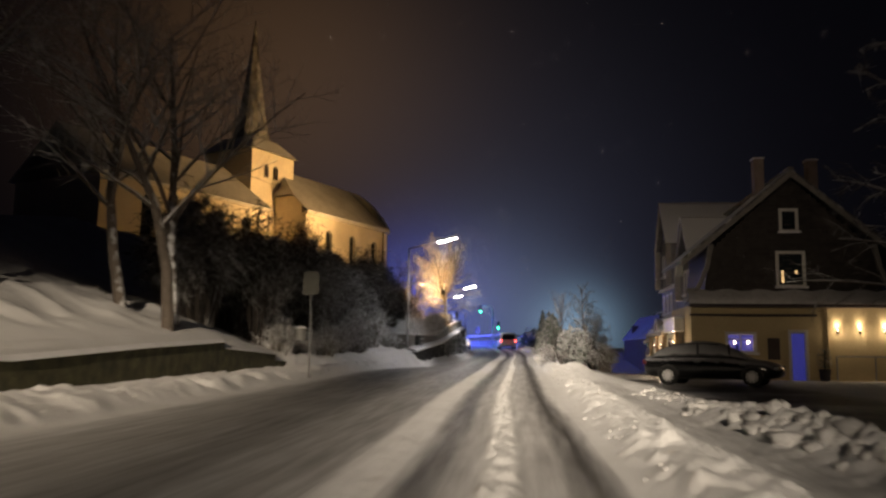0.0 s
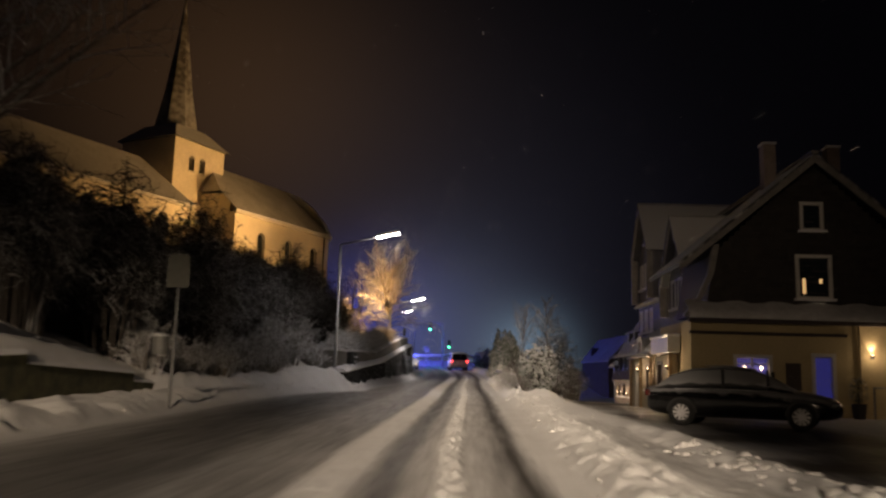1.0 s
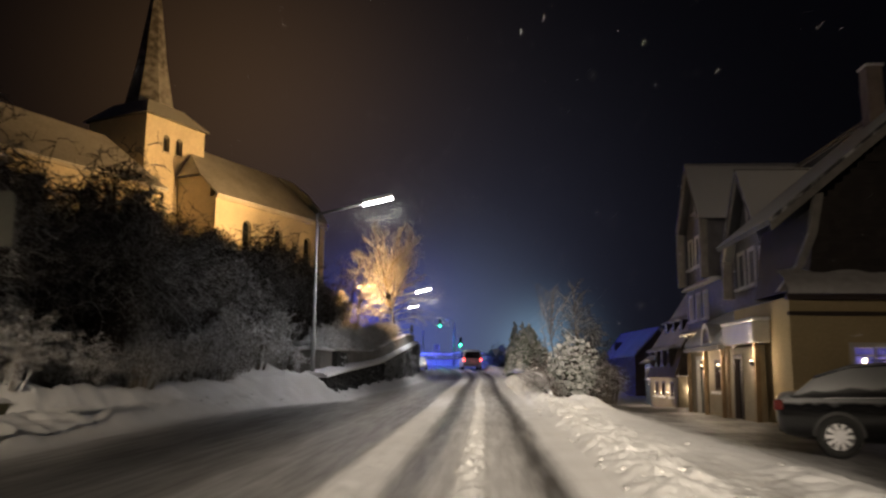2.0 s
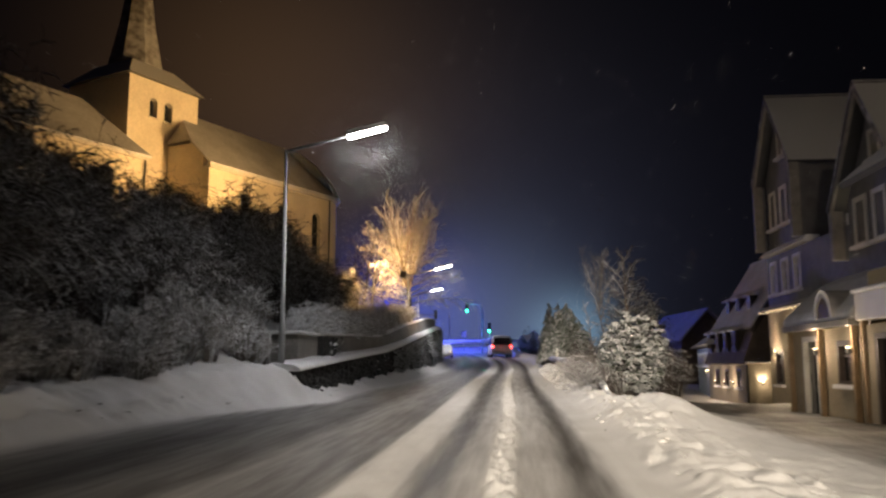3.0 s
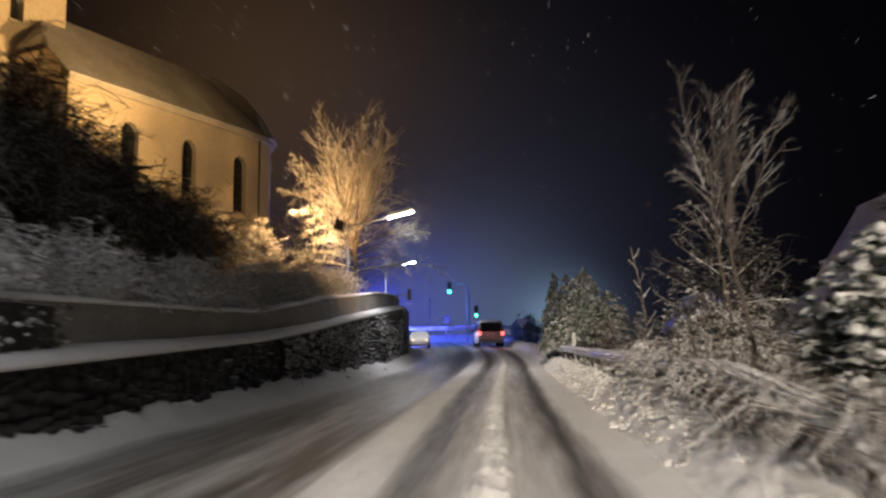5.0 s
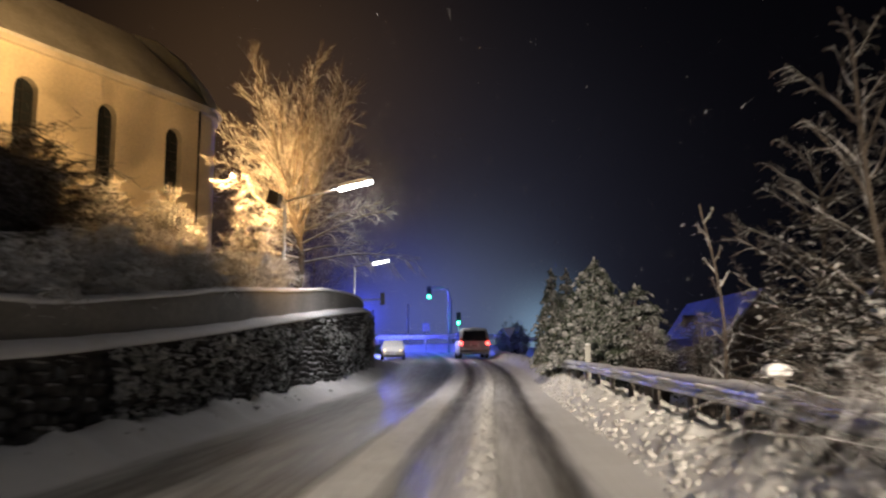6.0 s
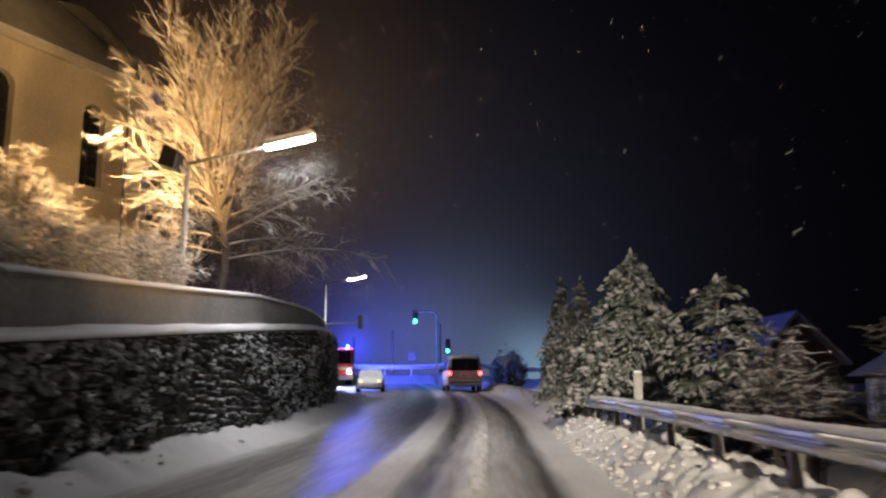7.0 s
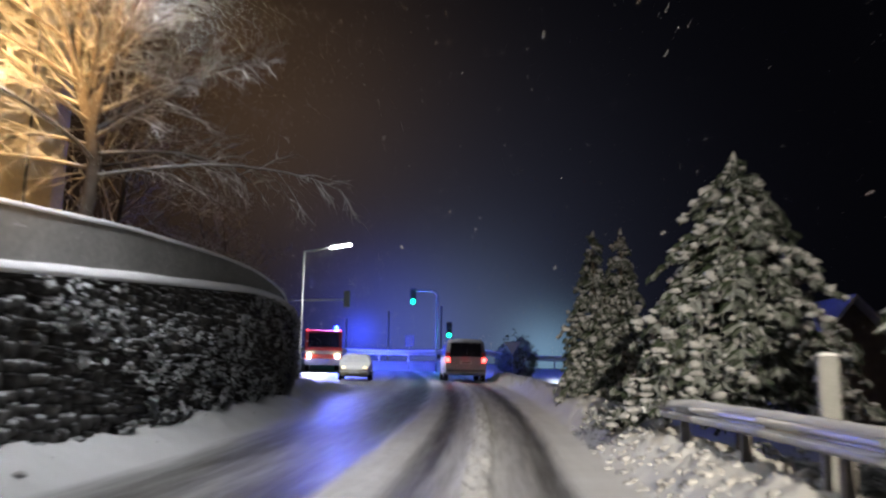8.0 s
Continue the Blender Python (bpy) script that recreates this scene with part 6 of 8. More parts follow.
def hotel():
    near = cross_gable("hotel_wing", "dark hotel gable with deep bargeboards over the entrance", 44.0, 7.25, 2.05, 3.05, 9.0, 2.0,
                       [(42.5, 43.15, 3.35, 4.55), (43.6, 44.3, 3.35, 4.55), (44.75, 45.45, 3.35, 4.55), (43.7, 44.3, 5.35, 6.05)], 13.0, M_BLUEGREY, right_end=5.0)
    far = cross_gable("hotel_wing", "tall hotel gable with three rows of windows", 51.75, 9.4, 1.95, 4.28, 9.2, 4.2,
                      [(50.25, 50.85, 5.0, 6.25), (51.4, 52.05, 5.0, 6.25), (52.6, 53.2, 5.0, 6.25), (51.5, 52.0, 7.3, 8.1)], 13.5, M_BLUEGREY)
    # storey under the jetty
    low = Geo().wall((9.25, 54.12, 0), (0, -1, 0), 8.2, 2.3, 4.1, 0.3, [(0.45, 1.05, 2.75, 3.85), (1.65, 2.3, 2.75, 3.85), (2.9, 3.5, 2.75, 3.85)])
    part("middle_storey", low, M_BLUEGREY, far, "blue-grey boarded storey")
    part("middle_rest", Geo().box(9.56, 13.4, 53.8, 54.12, -1.0, 4.2).box(13.1, 13.4, 46.0, 53.8, -1.0, 4.2), M_BLUEGREY, far)
    for a, b in ((0.45, 1.05), (1.65, 2.3), (2.9, 3.5)):
        framed_window(far, (9.25, 54.12, 0), (0, -1, 0), a, b, 2.75, 3.85)
    part("jetty_ledge", Geo().prism([(8.95, 4.1), (9.55, 4.1), (9.55, 4.32), (9.15, 4.32)], "y", 49.6, 54.0), M_SNOW, far, "jetty ledge with snow", bevel=0.03)
    ground = Geo().wall((9.2, 54.15, 0), (0, -1, 0), 8.2, -1.2, 2.25, 0.35, [(0.75, 1.45, -0.35, 0.75), (2.6, 3.3, -0.35, 0.75), (4.4, 5.4, -0.95, 1.15)])
    part("ground_storey", ground, M_STUCCO, far, "cream rendered ground floor")
    for a, b in ((0.75, 1.45), (2.6, 3.3)):
        framed_window(far, (9.2, 54.15, 0), (0, -1, 0), a, b, -0.35, 0.75, M_BAND)
    framed_window(far, (9.2, 54.15, 0), (0, -1, 0), 4.4, 5.4, -0.95, 1.15, M_BAND, sill=False, name="door")
    part("eaves_board", Geo().box(8.95, 9.2, 45.98, 54.3, 2.2, 2.32), M_BARGE, far, bevel=0.01)
    bulbs = Geo()
    rng = random.Random(3)
    for i in range(26):
        y = 54.2 - i * 0.26
        bulbs.blob((8.92, y, 2.16 - rng.uniform(0, 0.08)), (0.016, 0.016, 0.022), rng, 0.1)
    string = thing("fairy_lights", (8.92, 51.0, 2.16), "string of small warm fairy lights along the eaves", "string lights")
    part("bulbs", bulbs, M_FAIRY, string, kind="stuff")
    part("wire", Geo().tube([(8.92, 54.25, 2.20), (8.92, 47.6, 2.20)], 0.006, 3), M_BLACK, string)
    # connecting roof behind the gables
    main = thing("hotel_roof", (11.5, 46.0, 4.0), "long snowy hotel roof behind the gables", "roof")
    part("roof_slope", Geo().slab((9.9, 41.0, 4.2), (9.9, 55.0, 4.2), (12.5, 55.0, 8.2), (12.5, 41.0, 8.2), 0.15), M_SLATE, main, "snow-dusted roof slope")
    part("rear_slope", Geo().slab((15.3, 41.0, 4.2), (15.3, 55.0, 4.2), (12.5, 55.0, 8.2), (12.5, 41.0, 8.2), 0.15), M_SLATE, main)
    part("far_end", Geo().prism([(9.95, 2.0), (15.2, 2.0), (15.2, 4.15), (12.5, 8.0), (9.95, 4.15)], "y", 54.3, 54.5), M_SHINGLE, main)
    # entrance: flat porch and barrel canopy
    porch = thing("entrance_porch", (7.6, 39.8, -0.95), "flat entrance porch with a white fascia and timber posts", "porch")
    part("fascia", Geo().box(7.15, 7.60, 38.4, 41.2, 1.22, 1.78), M_WHITE, porch, "white fascia board with snow on top", bevel=0.02)
    part("snow_top", Geo().box(7.1, 7.60, 38.3, 41.25, 1.785, 1.88), M_SNOW, porch, bevel=0.04)
    for y in (38.55, 41.05):
        part("post", Geo().box(7.2, 7.34, y - 0.07, y + 0.07, -1.1, 1.215), M_TIMBER, porch, bevel=0.01)
    can = thing("entrance_canopy", (7.8, 43.4, 0.9), "entrance canopy under deep rounded snow with a small arched dormer", "canopy")
    slope = [(7.06, 1.29), (9.0, 1.29), (9.0, 2.62), (8.55, 2.55), (8.0, 2.28), (7.5, 1.86), (7.16, 1.55), (7.05, 1.40)]
    part("canopy_roof", Geo().prism(slope, "y", 41.25, 45.6), M_ROOF_SNOW, can, "lean-to roof under deep rounded snow", bevel=0.06)
    g, end = Geo(), Geo()
    arc = [(42.6 + 0.42 * math.cos(a), 1.36 + 0.46 * math.sin(a)) for a in np.linspace(0, math.pi, 15)]
    outer = [(42.6 + 0.56 * math.cos(a), 1.34 + 0.64 * math.sin(a)) for a in np.linspace(0, math.pi, 15)]
    n = len(arc)
    ring = arc + outer[::-1]
    g.add([(7.0, p[0], p[1]) for p in ring] + [(8.2, p[0], p[1]) for p in ring], [(i, (i + 1) % (2 * n), 2 * n + (i + 1) % (2 * n), 2 * n + i) for i in range(2 * n)] + [(i, i + 1, 2 * n - 2 - i, 2 * n - 1 - i) for i in range(n - 1)])
    part("dormer_shell", g, M_ROOF_SNOW, can, "small arched dormer under snow", True)
    # closed dark panel imitates the shade inside an open arch
    end.add([(7.04, p[0], p[1]) for p in arc], [tuple(range(len(arc)))])
    part("dormer_opening", end, M_BAND, can, "dark half-round panel in place of a shaded opening")
    part("canopy_beam", Geo().box(7.02, 7.25, 41.25, 45.6, 1.14, 1.28), M_BARGE, can, bevel=0.01)
    for y in (41.4, 43.35, 45.45):
        part("post", Geo().box(7.12, 7.24, y - 0.06, y + 0.06, -1.1, 1.138), M_TIMBER, can, bevel=0.01)
    front = thing("hotel_entrance", (7.3, 42.0, -0.95), "cream entrance wall under the canopy with a glazed door", "entrance")
    part("front_wall", Geo().wall((7.27, 45.5, 0), (0, -1, 0), 6.9, -1.2, 1.13, 0.25, [(0.75, 1.75, -0.95, 0.95), (3.0, 3.9, -0.1, 0.8), (5.0, 5.7, -0.95, 0.9)]), M_STUCCO, front, "cream rendered wall")
    framed_window(front, (7.27, 45.5, 0), (0, -1, 0), 0.75, 1.75, -0.95, 0.95, M_WHITE, bars=False, sill=False, name="door")
    framed_window(front, (7.27, 45.5, 0), (0, -1, 0), 3.0, 3.9, -0.1, 0.8, M_BAND)
    framed_window(front, (7.27, 45.5, 0), (0, -1, 0), 5.0, 5.7, -0.95, 0.9, M_BAND, bars=False, sill=False, name="door")
    link = thing("hotel_entrance", (9.0, 43.5, -0.95), "cream entrance wall with glazed oak doors", "entrance")
    part("entrance_wall", Geo().wall((9.0, 46.0, 0), (0, -1, 0), 5.0, -1.2, 2.0, 0.3, [(1.0, 1.9, -0.95, 1.1), (2.6, 3.5, -0.95, 1.1)]), M_STUCCO, link)
    for a, b in ((1.0, 1.9), (2.6, 3.5)):
        framed_window(link, (9.0, 46.0, 0), (0, -1, 0), a, b, -0.95, 1.1, M_TIMBER, bars=False, sill=False, name="door")
    for p in ((9.195, 53.4, 0.72), (9.195, 51.55, 0.72), (9.195, 49.6, 1.22), (9.195, 48.3, 0.76)):
        sconce(p, (-1, 0, 0), 16)
    for p in ((8.995, 45.6, 0.65), (8.995, 43.75, 0.65)):
        sconce(p, (-1, 0, 0), 16)
    lamp("canopy_light", "AREA", 36, (1.0, 0.82, 0.58), look((8.2, 44.4, 1.12), (8.2, 44.4, 0.0)), size=0.5)
    for p in ((7.115, 43.35, 0.60), (7.115, 41.4, 0.60), (7.195, 38.55, 0.66)):
        sconce(p, (-1, 0, 0), 14)
    for k, (x, y) in enumerate(((7.35, 36.4), (8.4, 45.9))):
        pl = thing("planter", (x, y, on_land(x, y)), "dark square planter beside the entrance", "planter", "entrance planters")
        z = on_land(x, y)
        part("box", Geo().prism([(x - 0.17, y - 0.17), (x + 0.17, y - 0.17), (x + 0.17, y + 0.17), (x - 0.17, y + 0.17)], "z", z - 0.05, z + 0.55), M_TERRACOTTA, pl, bevel=0.02)
        part("soil_snow", Geo().box(x - 0.14, x + 0.14, y - 0.14, y + 0.14, z + 0.552, z + 0.60), M_SNOW, pl, bevel=0.02)
    potx, poty = 12.75, 36.3
    pz = on_land(potx, poty)
    pot = thing("potted_conifer", (potx, poty, pz), "clipped potted conifer beside the door", "potted plant")
    part("pot", Geo().tube([(potx, poty, pz - 0.02), (potx, poty, pz + 0.5)], [0.17, 0.24], 12), M_TERRACOTTA, pot)
    leaf = Geo()
    rng = random.Random(71)
    for i in range(420):
        a, h = rng.uniform(0, 6.28), rng.random()
        r = 0.30 * math.sqrt(max(0, math.sin(math.pi * (0.15 + 0.8 * h)))) * rng.uniform(0.7, 1)
        c = Vector((potx + r * math.cos(a), poty + r * math.sin(a), pz + 0.55 + 0.75 * h))
        o = Vector((math.cos(a), math.sin(a), rng.uniform(-0.3, 0.6)))
        s = Vector((-math.sin(a), math.cos(a), 0)) * 0.03
        leaf.add([c, c + o * 0.04 + s, c + o * 0.1, c + o * 0.04 - s], [(0, 1, 2, 3)])
    leaf.tube([(potx, poty, pz + 0.45), (potx, poty, pz + 1.2)], [0.03, 0.015], 5)
    part("foliage", leaf, M_LEAF, pot, kind="stuff")


def low_inn():
    """The lower wing beyond: lamp-lit wall, steep shingled mansard with dormers, snowy upper roof."""
    ob = thing("hotel_annex", (10.0, 61.0, -1.6), "low hotel annex with a shingled mansard roof and dormers", "house")
    x, y0, y1 = 10.6, 62.4, 70.2
    holes = [(1.7, 2.4, -0.75, 0.05), (3.6, 4.3, -0.75, 0.05), (5.9, 6.6, -0.75, 0.05)]
    part("street_wall", Geo().wall((x, y1, 0), (0, -1, 0), y1 - y0, -2.3, 0.38, 0.35, holes), M_STUCCO, ob, "dim cream wall")
    for a, b, z0, z1 in holes:
        framed_window(ob, (x, y1, 0), (0, -1, 0), a, b, z0, z1, M_BAND)
    part("end_wall", Geo().wall((x, y0, 0), (1, 0, 0), 5.2, -2.3, 0.38, 0.34, [(1.45, 2.3, -2.0, -0.1)]), M_STUCCO, ob, "cream end wall with a dark doorway")
    part("door", Geo().box(x + 1.45, x + 2.3, y0 + 0.15, y0 + 0.2, -2.1, -0.1), M_BAND, ob, "dark timber door")
    part("rear_wall", Geo().box(15.5, 15.8, y0 + 0.36, y1, -2.3, 0.38).box(10.96, 15.5, y1 - 0.3, y1, -2.3, 0.38), M_STUCCO, ob)
    # cornice, shingled gable and mansard
    part("cornice", Geo().box(x - 0.12, 16.0, y0 - 0.12, y0 + 0.1, 0.382, 0.46), M_WHITE, ob, "thin pale cornice with snow", bevel=0.01)
    prof = [(x + 0.02, 0.47), (15.75, 0.47), (15.4, 2.05), (13.2, 5.75), (11.0, 2.05)]
    part("gable", Geo().prism(prof, "y", y0 + 0.02, y0 + 0.3), M_BRICK, ob, "brown shingled gable")
    part("far_gable", Geo().prism(prof, "y", y1 - 0.3, y1 - 0.02), M_BRICK, ob)
    m, m2 = Geo(), Geo()
    m.slab((x - 0.22, y0 - 0.02, 0.34), (x - 0.22, y1 + 0.1, 0.34), (10.98, y1, 2.05), (10.98, y0, 2.05), 0.12)
    m2.slab((15.97, y0 - 0.02, 0.34), (15.97, y1 + 0.1, 0.34), (15.42, y1, 2.05), (15.42, y0, 2.05), 0.12)
    part("mansard", m, M_BRICK, ob, "steep brown shingled mansard")
    part("rear_mansard", m2, M_BRICK, ob, "steep brown shingled mansard")
    t = Geo()
    t.slab((10.72, y0 - 0.2, 2.02), (10.72, y1 + 0.2, 2.02), (13.2, y1 + 0.2, 5.85), (13.2, y0 - 0.2, 5.85), 0.14)
    t.slab((15.68, y0 - 0.2, 2.02), (15.68, y1 + 0.2, 2.02), (13.2, y1 + 0.2, 5.85), (13.2, y0 - 0.2, 5.85), 0.14)
    part("upper_roof", t, M_ROOF_SNOW, ob, "snowy upper roof")
    part("bargeboard", Geo().slab((10.70, y0 - 0.23, 1.86), (10.70, y0 - 0.205, 1.86), (13.2, y0 - 0.205, 5.72), (13.2, y0 - 0.23, 5.72), 0.22), M_BAND, ob)
    for k, y in enumerate((64.2, 65.9, 67.6, 69.3)):
        d = part("dormer", Geo().box(10.50, 11.9, y - 0.40, y + 0.40, 0.95, 1.95), M_SHINGLE, ob, "small dormer with a snowy lid")
        part("dormer_roof", Geo().slab((10.30, y - 0.55, 1.96), (10.30, y + 0.55, 1.96), (11.9, y + 0.55, 2.75), (11.9, y - 0.55, 2.75), 0.10), M_ROOF_SNOW, d)
        framed_window(d, (10.48, y + 0.40, 0), (0, -1, 0), 0.14, 0.66, 1.1, 1.82, M_BAND, sill=False)
    for k, y in enumerate((64.6, 66.6, 68.6)):
        d = part("roof_dormer", Geo().box(11.35, 12.6, y - 0.34, y + 0.34, 3.0, 3.62), M_SHINGLE, ob)
        part("dormer_roof", Geo().slab((11.15, y - 0.48, 3.63), (11.15, y + 0.48, 3.63), (12.6, y + 0.48, 4.30), (12.6, y - 0.48, 4.30), 0.08), M_ROOF_SNOW, d)
    for y in (68.6, 66.7, 64.9):
        sconce((x - 0.005, y, -0.60), (-1, 0, 0), 12)
    sconce((11.2, y0 - 0.005, -0.56), (0, -1, 0), 7, spot=150)
    # last small house of the row, turned a little from the street
    ob2 = thing("row_house", (11.5, 75.5, -1.6), "small row house with a hipped snowy roof", "house")
    o, u = (12.5, 82.0, 0), Vector((-1.9, -13.0, 0)).normalized()
    holes = [(0.5 + 1.5 * k, 1.2 + 1.5 * k, 0.25, 1.0) for k in range(8)]
    part("wall", Geo().wall(o, tuple(u), 13.1, -2.0, 1.3, 0.3, holes), M_BLUEGREY, ob2)
    for a, b, z0, z1 in holes:
        framed_window(ob2, o, tuple(u), a, b, z0, z1)
    out = Vector((-u.y, u.x, 0)) if -u.y > 0 else Vector((u.y, -u.x, 0))

    def at(a, c, z):
        q = Vector(o) + u * a + out * c
        return (q.x, q.y, z)

    def block(a0, a1, c0, c1):
        base = [at(a0, c0, -2.0), at(a1, c0, -2.0), at(a1, c1, -2.0), at(a0, c1, -2.0)]
        return base + [(q[0], q[1], 1.3) for q in base]
    sides = [(0, 1, 5, 4), (1, 2, 6, 5), (2, 3, 7, 6), (3, 0, 4, 7), (4, 5, 6, 7)]
    for a0, a1, c0, c1 in ((0.0, 0.3, 0.31, 5.0), (12.8, 13.1, 0.31, 5.0), (0.31, 12.79, 4.7, 5.0)):
        part("end_wall", Geo().add(block(a0, a1, c0, c1), sides), M_BLUEGREY, ob2)
    r = Geo()
    r.add([at(-0.5, -0.5, 1.4), at(-0.5, 5.5, 1.4), at(13.6, 5.5, 1.4), at(13.6, -0.5, 1.4), at(2.4, 2.5, 3.5), at(10.7, 2.5, 3.5)], [(0, 1, 4), (1, 2, 5, 4), (2, 3, 5), (3, 0, 4, 5), (3, 2, 1, 0)])
    part("roof", r, M_ROOF_SNOW, ob2, "hipped roof under snow")
    part("chimney", Geo().box(13.2, 13.6, 74.2, 74.6, 2.6, 4.1), M_CHIMNEY, ob2)
    for y in (74.2, 72.6, 71.4):
        sconce((10.585 + (y - 69.0) * 0.146, y, -0.1), (-1, 0, 0), 6)


def blue_house():
    ob = thing("barn_house", (16.0, 104.0, -1.5), "far house whose snowy roof catches blue light", "house")
    along, down = Vector((-0.096, 0.995, 0)), Vector((-0.98, -0.2, 0))
    near = Vector((17.9, 102.2, 0))
    L, W = 15.4, 3.0

    def at(a, c, z):
        q = near + along * a + down * c
        return (q.x, q.y, z)
    walls = Geo()
    ring = [at(0.5, W - 0.4, 0), at(0.5, 0.4 - W, 0), at(L - 2.0, 0.4 - W, 0), at(L - 2.0, W - 0.4, 0)]
    walls.add([(q[0], q[1], -2.0) for q in ring] + [(q[0], q[1], 2.8) for q in ring], [(0, 1, 5, 4), (1, 2, 6, 5), (2, 3, 7, 6), (3, 0, 4, 7)])
    walls.add([at(0.5, W - 0.4, 2.75), at(0.5, 0.4 - W, 2.75), at(0.5, 0, 5.2)], [(0, 1, 2)])
    part("wall", walls, M_BRICK, ob, "dark walls")
    r = Geo()
    r.slab(at(-0.4, W, 2.55), at(L - 2.6, W, 2.55), at(L, 0, 5.55), at(0, 0, 5.55), 0.15)
    r.slab(at(-0.4, -W, 2.55), at(L - 2.6, -W, 2.55), at(L, 0, 5.55), at(0, 0, 5.55), 0.15)
    part("roof", r, M_ROOF_SNOW, ob, "snow-covered pitched roof")
    c = Vector(at(10.2, 2.1, 3.3))
    part("dormer", Geo().prism([(c.y - 0.5, c.z), (c.y + 0.5, c.z), (c.y + 0.5, c.z + 0.6), (c.y, c.z + 1.0), (c.y - 0.5, c.z + 0.6)], "x", c.x - 0.1, c.x + 1.5), M_BRICK, ob, "small dark dormer")


gable_house()
hotel()
low_inn()
blue_house()


# ---- street furniture ----
def street_lamp(base, height, tip, seed, foot=None, watts=120):
    """A tapered pole, a sloping arm over the street and a long flat luminaire."""
    x, y, z = base
    ob = thing("street_lamp", base, "grey street lamp with a long white luminaire, lit", "street lamp", "street lamps")
    top = z + height
    part("pole", Geo().tube([(x, y, z - 0.3), (x, y, z + 1.1), (x, y, z + 1.12), (x, y, top)], [0.075, 0.075, 0.055, 0.042], 12), M_POLE, ob, smooth_shade=True)
    d = Vector(tip) - Vector((x, y, top))
    n = d.normalized()
    head0 = Vector(tip) - n * 0.5
    part("arm", Geo().tube([(x, y, top - 0.02), (x, y, top + 0.01), tuple(head0)], [0.042, 0.036, 0.03], 8), M_POLE, ob, smooth_shade=True)
    side = Vector((-n.y, n.x, 0)).normalized()
    up = side.cross(n) * (1 if side.cross(n).z > 0 else -1)
    a, b = head0 - n * 0.02, Vector(tip) + n * 0.5

    def slabs(g, w, u0, u1, e=0.0):
        p = [a + n * e + side * w, b - n * e + side * w, b - n * e - side * w, a + n * e - side * w]
        g.add([q + up * u1 for q in p] + [q + up * u0 for q in p], [(0, 1, 2, 3), (7, 6, 5, 4), (0, 4, 5, 1), (1, 5, 6, 2), (2, 6, 7, 3), (3, 7, 4, 0)])
        return g
    h = part("housing", slabs(Geo(), 0.11, 0.0, 0.09), M_POLE, ob, "flat grey housing", bevel=0.02)
    part("diffuser", slabs(Geo(), 0.095, -0.055, -0.003, 0.03), M_LAMPTUBE, h, "bright white diffuser")
    part("snow", slabs(Geo(), 0.10, 0.092, 0.12, 0.05), M_SNOW, h, bevel=0.02)
    lamp("street_lamp_light", "AREA", watts, LED, Matrix.Translation(Vector(tip) - up * 0.08) @ Euler((0, 0, math.atan2(n.y, n.x))).to_matrix().to_4x4(), size=1.0, size_y=0.2)


street_lamp((-5.21, 42.27, on_land(-5.21, 42.27)), 5.38 - on_land(-5.21, 42.27), (-3.28, 42.4, 5.86), 1, watts=190)
street_lamp((-5.75, 68.9, on_land(-5.75, 68.9)), 5.22 - on_land(-5.75, 68.9), (-3.78, 69.05, 5.70), 2, watts=240)
flood = thing("church_floodlight", (-5.75, 68.9, 5.2), "black floodlight on the lamp post, turned to the church", "floodlight")
part("casing", Geo().prism([(-6.18, 5.12), (-5.85, 5.02), (-5.78, 5.36), (-6.08, 5.52)], "y", 68.45, 68.85), M_BLACK, flood, bevel=0.02)
part("bracket", Geo().tube([(-5.75, 68.9, 5.0), (-5.85, 68.7, 5.15)], 0.03, 6), M_POLE, flood)
street_lamp((-8.6, 98.0, on_land(-8.6, 98.0)), 6.75 - on_land(-8.6, 98.0), (-6.9, 98.0, 7.05), 3, watts=420)


def bus_stop_sign():
    x, y = -6.12, 26.5
    z = on_land(x, y)
    ob = thing("bus_stop_sign", (x, y, z), "bus stop pole with a rounded pale sign and a bin", "bus stop sign")
    part("pole", Geo().tube([(x, y, z - 0.3), (x, y, 2.35)], 0.035, 10), M_POLE, ob, smooth_shade=True)
    pts = [(-0.26, 0.0), (0.26, 0.0), (0.26, 0.55)] + [(0.14 * math.cos(a) + 0.12 * (1 if a < math.pi / 2 else -1), 0.58 + 0.16 * math.sin(a)) for a in np.linspace(0.1, math.pi - 0.1, 9)] + [(-0.26, 0.55)]
    part("sign", Geo().prism([(x + p[0], 1.86 + p[1]) for p in pts], "y", y - 0.06, y - 0.04), M_GREENPAINT, ob, "pale sign board with rounded top", bevel=0.004)
    bx = x - 0.30
    bin_ob = part("bin", Geo().tube([(bx, y, 0.42), (bx, y, 0.80)], [0.15, 0.18], 12), M_SIGNBACK, ob, "pale litter bin")
    part("bracket", Geo().tube([(x, y, 0.7), (bx + 0.1, y, 0.7)], 0.015, 6), M_POLE, ob)
    part("lid", Geo().tube([(bx, y, 0.80), (bx, y, 0.84), (bx, y, 0.88)], [0.19, 0.18, 0.05], 12), M_SNOW, bin_ob)


bus_stop_sign()


def rail_x(y):
    """The barrier's line along the street."""
    return float(np.interp(y, (42.0, 45.0, 68.0, 71.0), (2.36, 2.14, 2.10, 2.02)))


def rail_z(y):
    """Middle of the beam; the near end ramps down into the snow."""
    return float(road_z(np.array(y))) + float(np.interp(y, (42.0, 43.2, 44.6, 46.2, 68.0, 71.0), (-0.16, 0.26, 0.60, 0.74, 0.74, 0.69)))


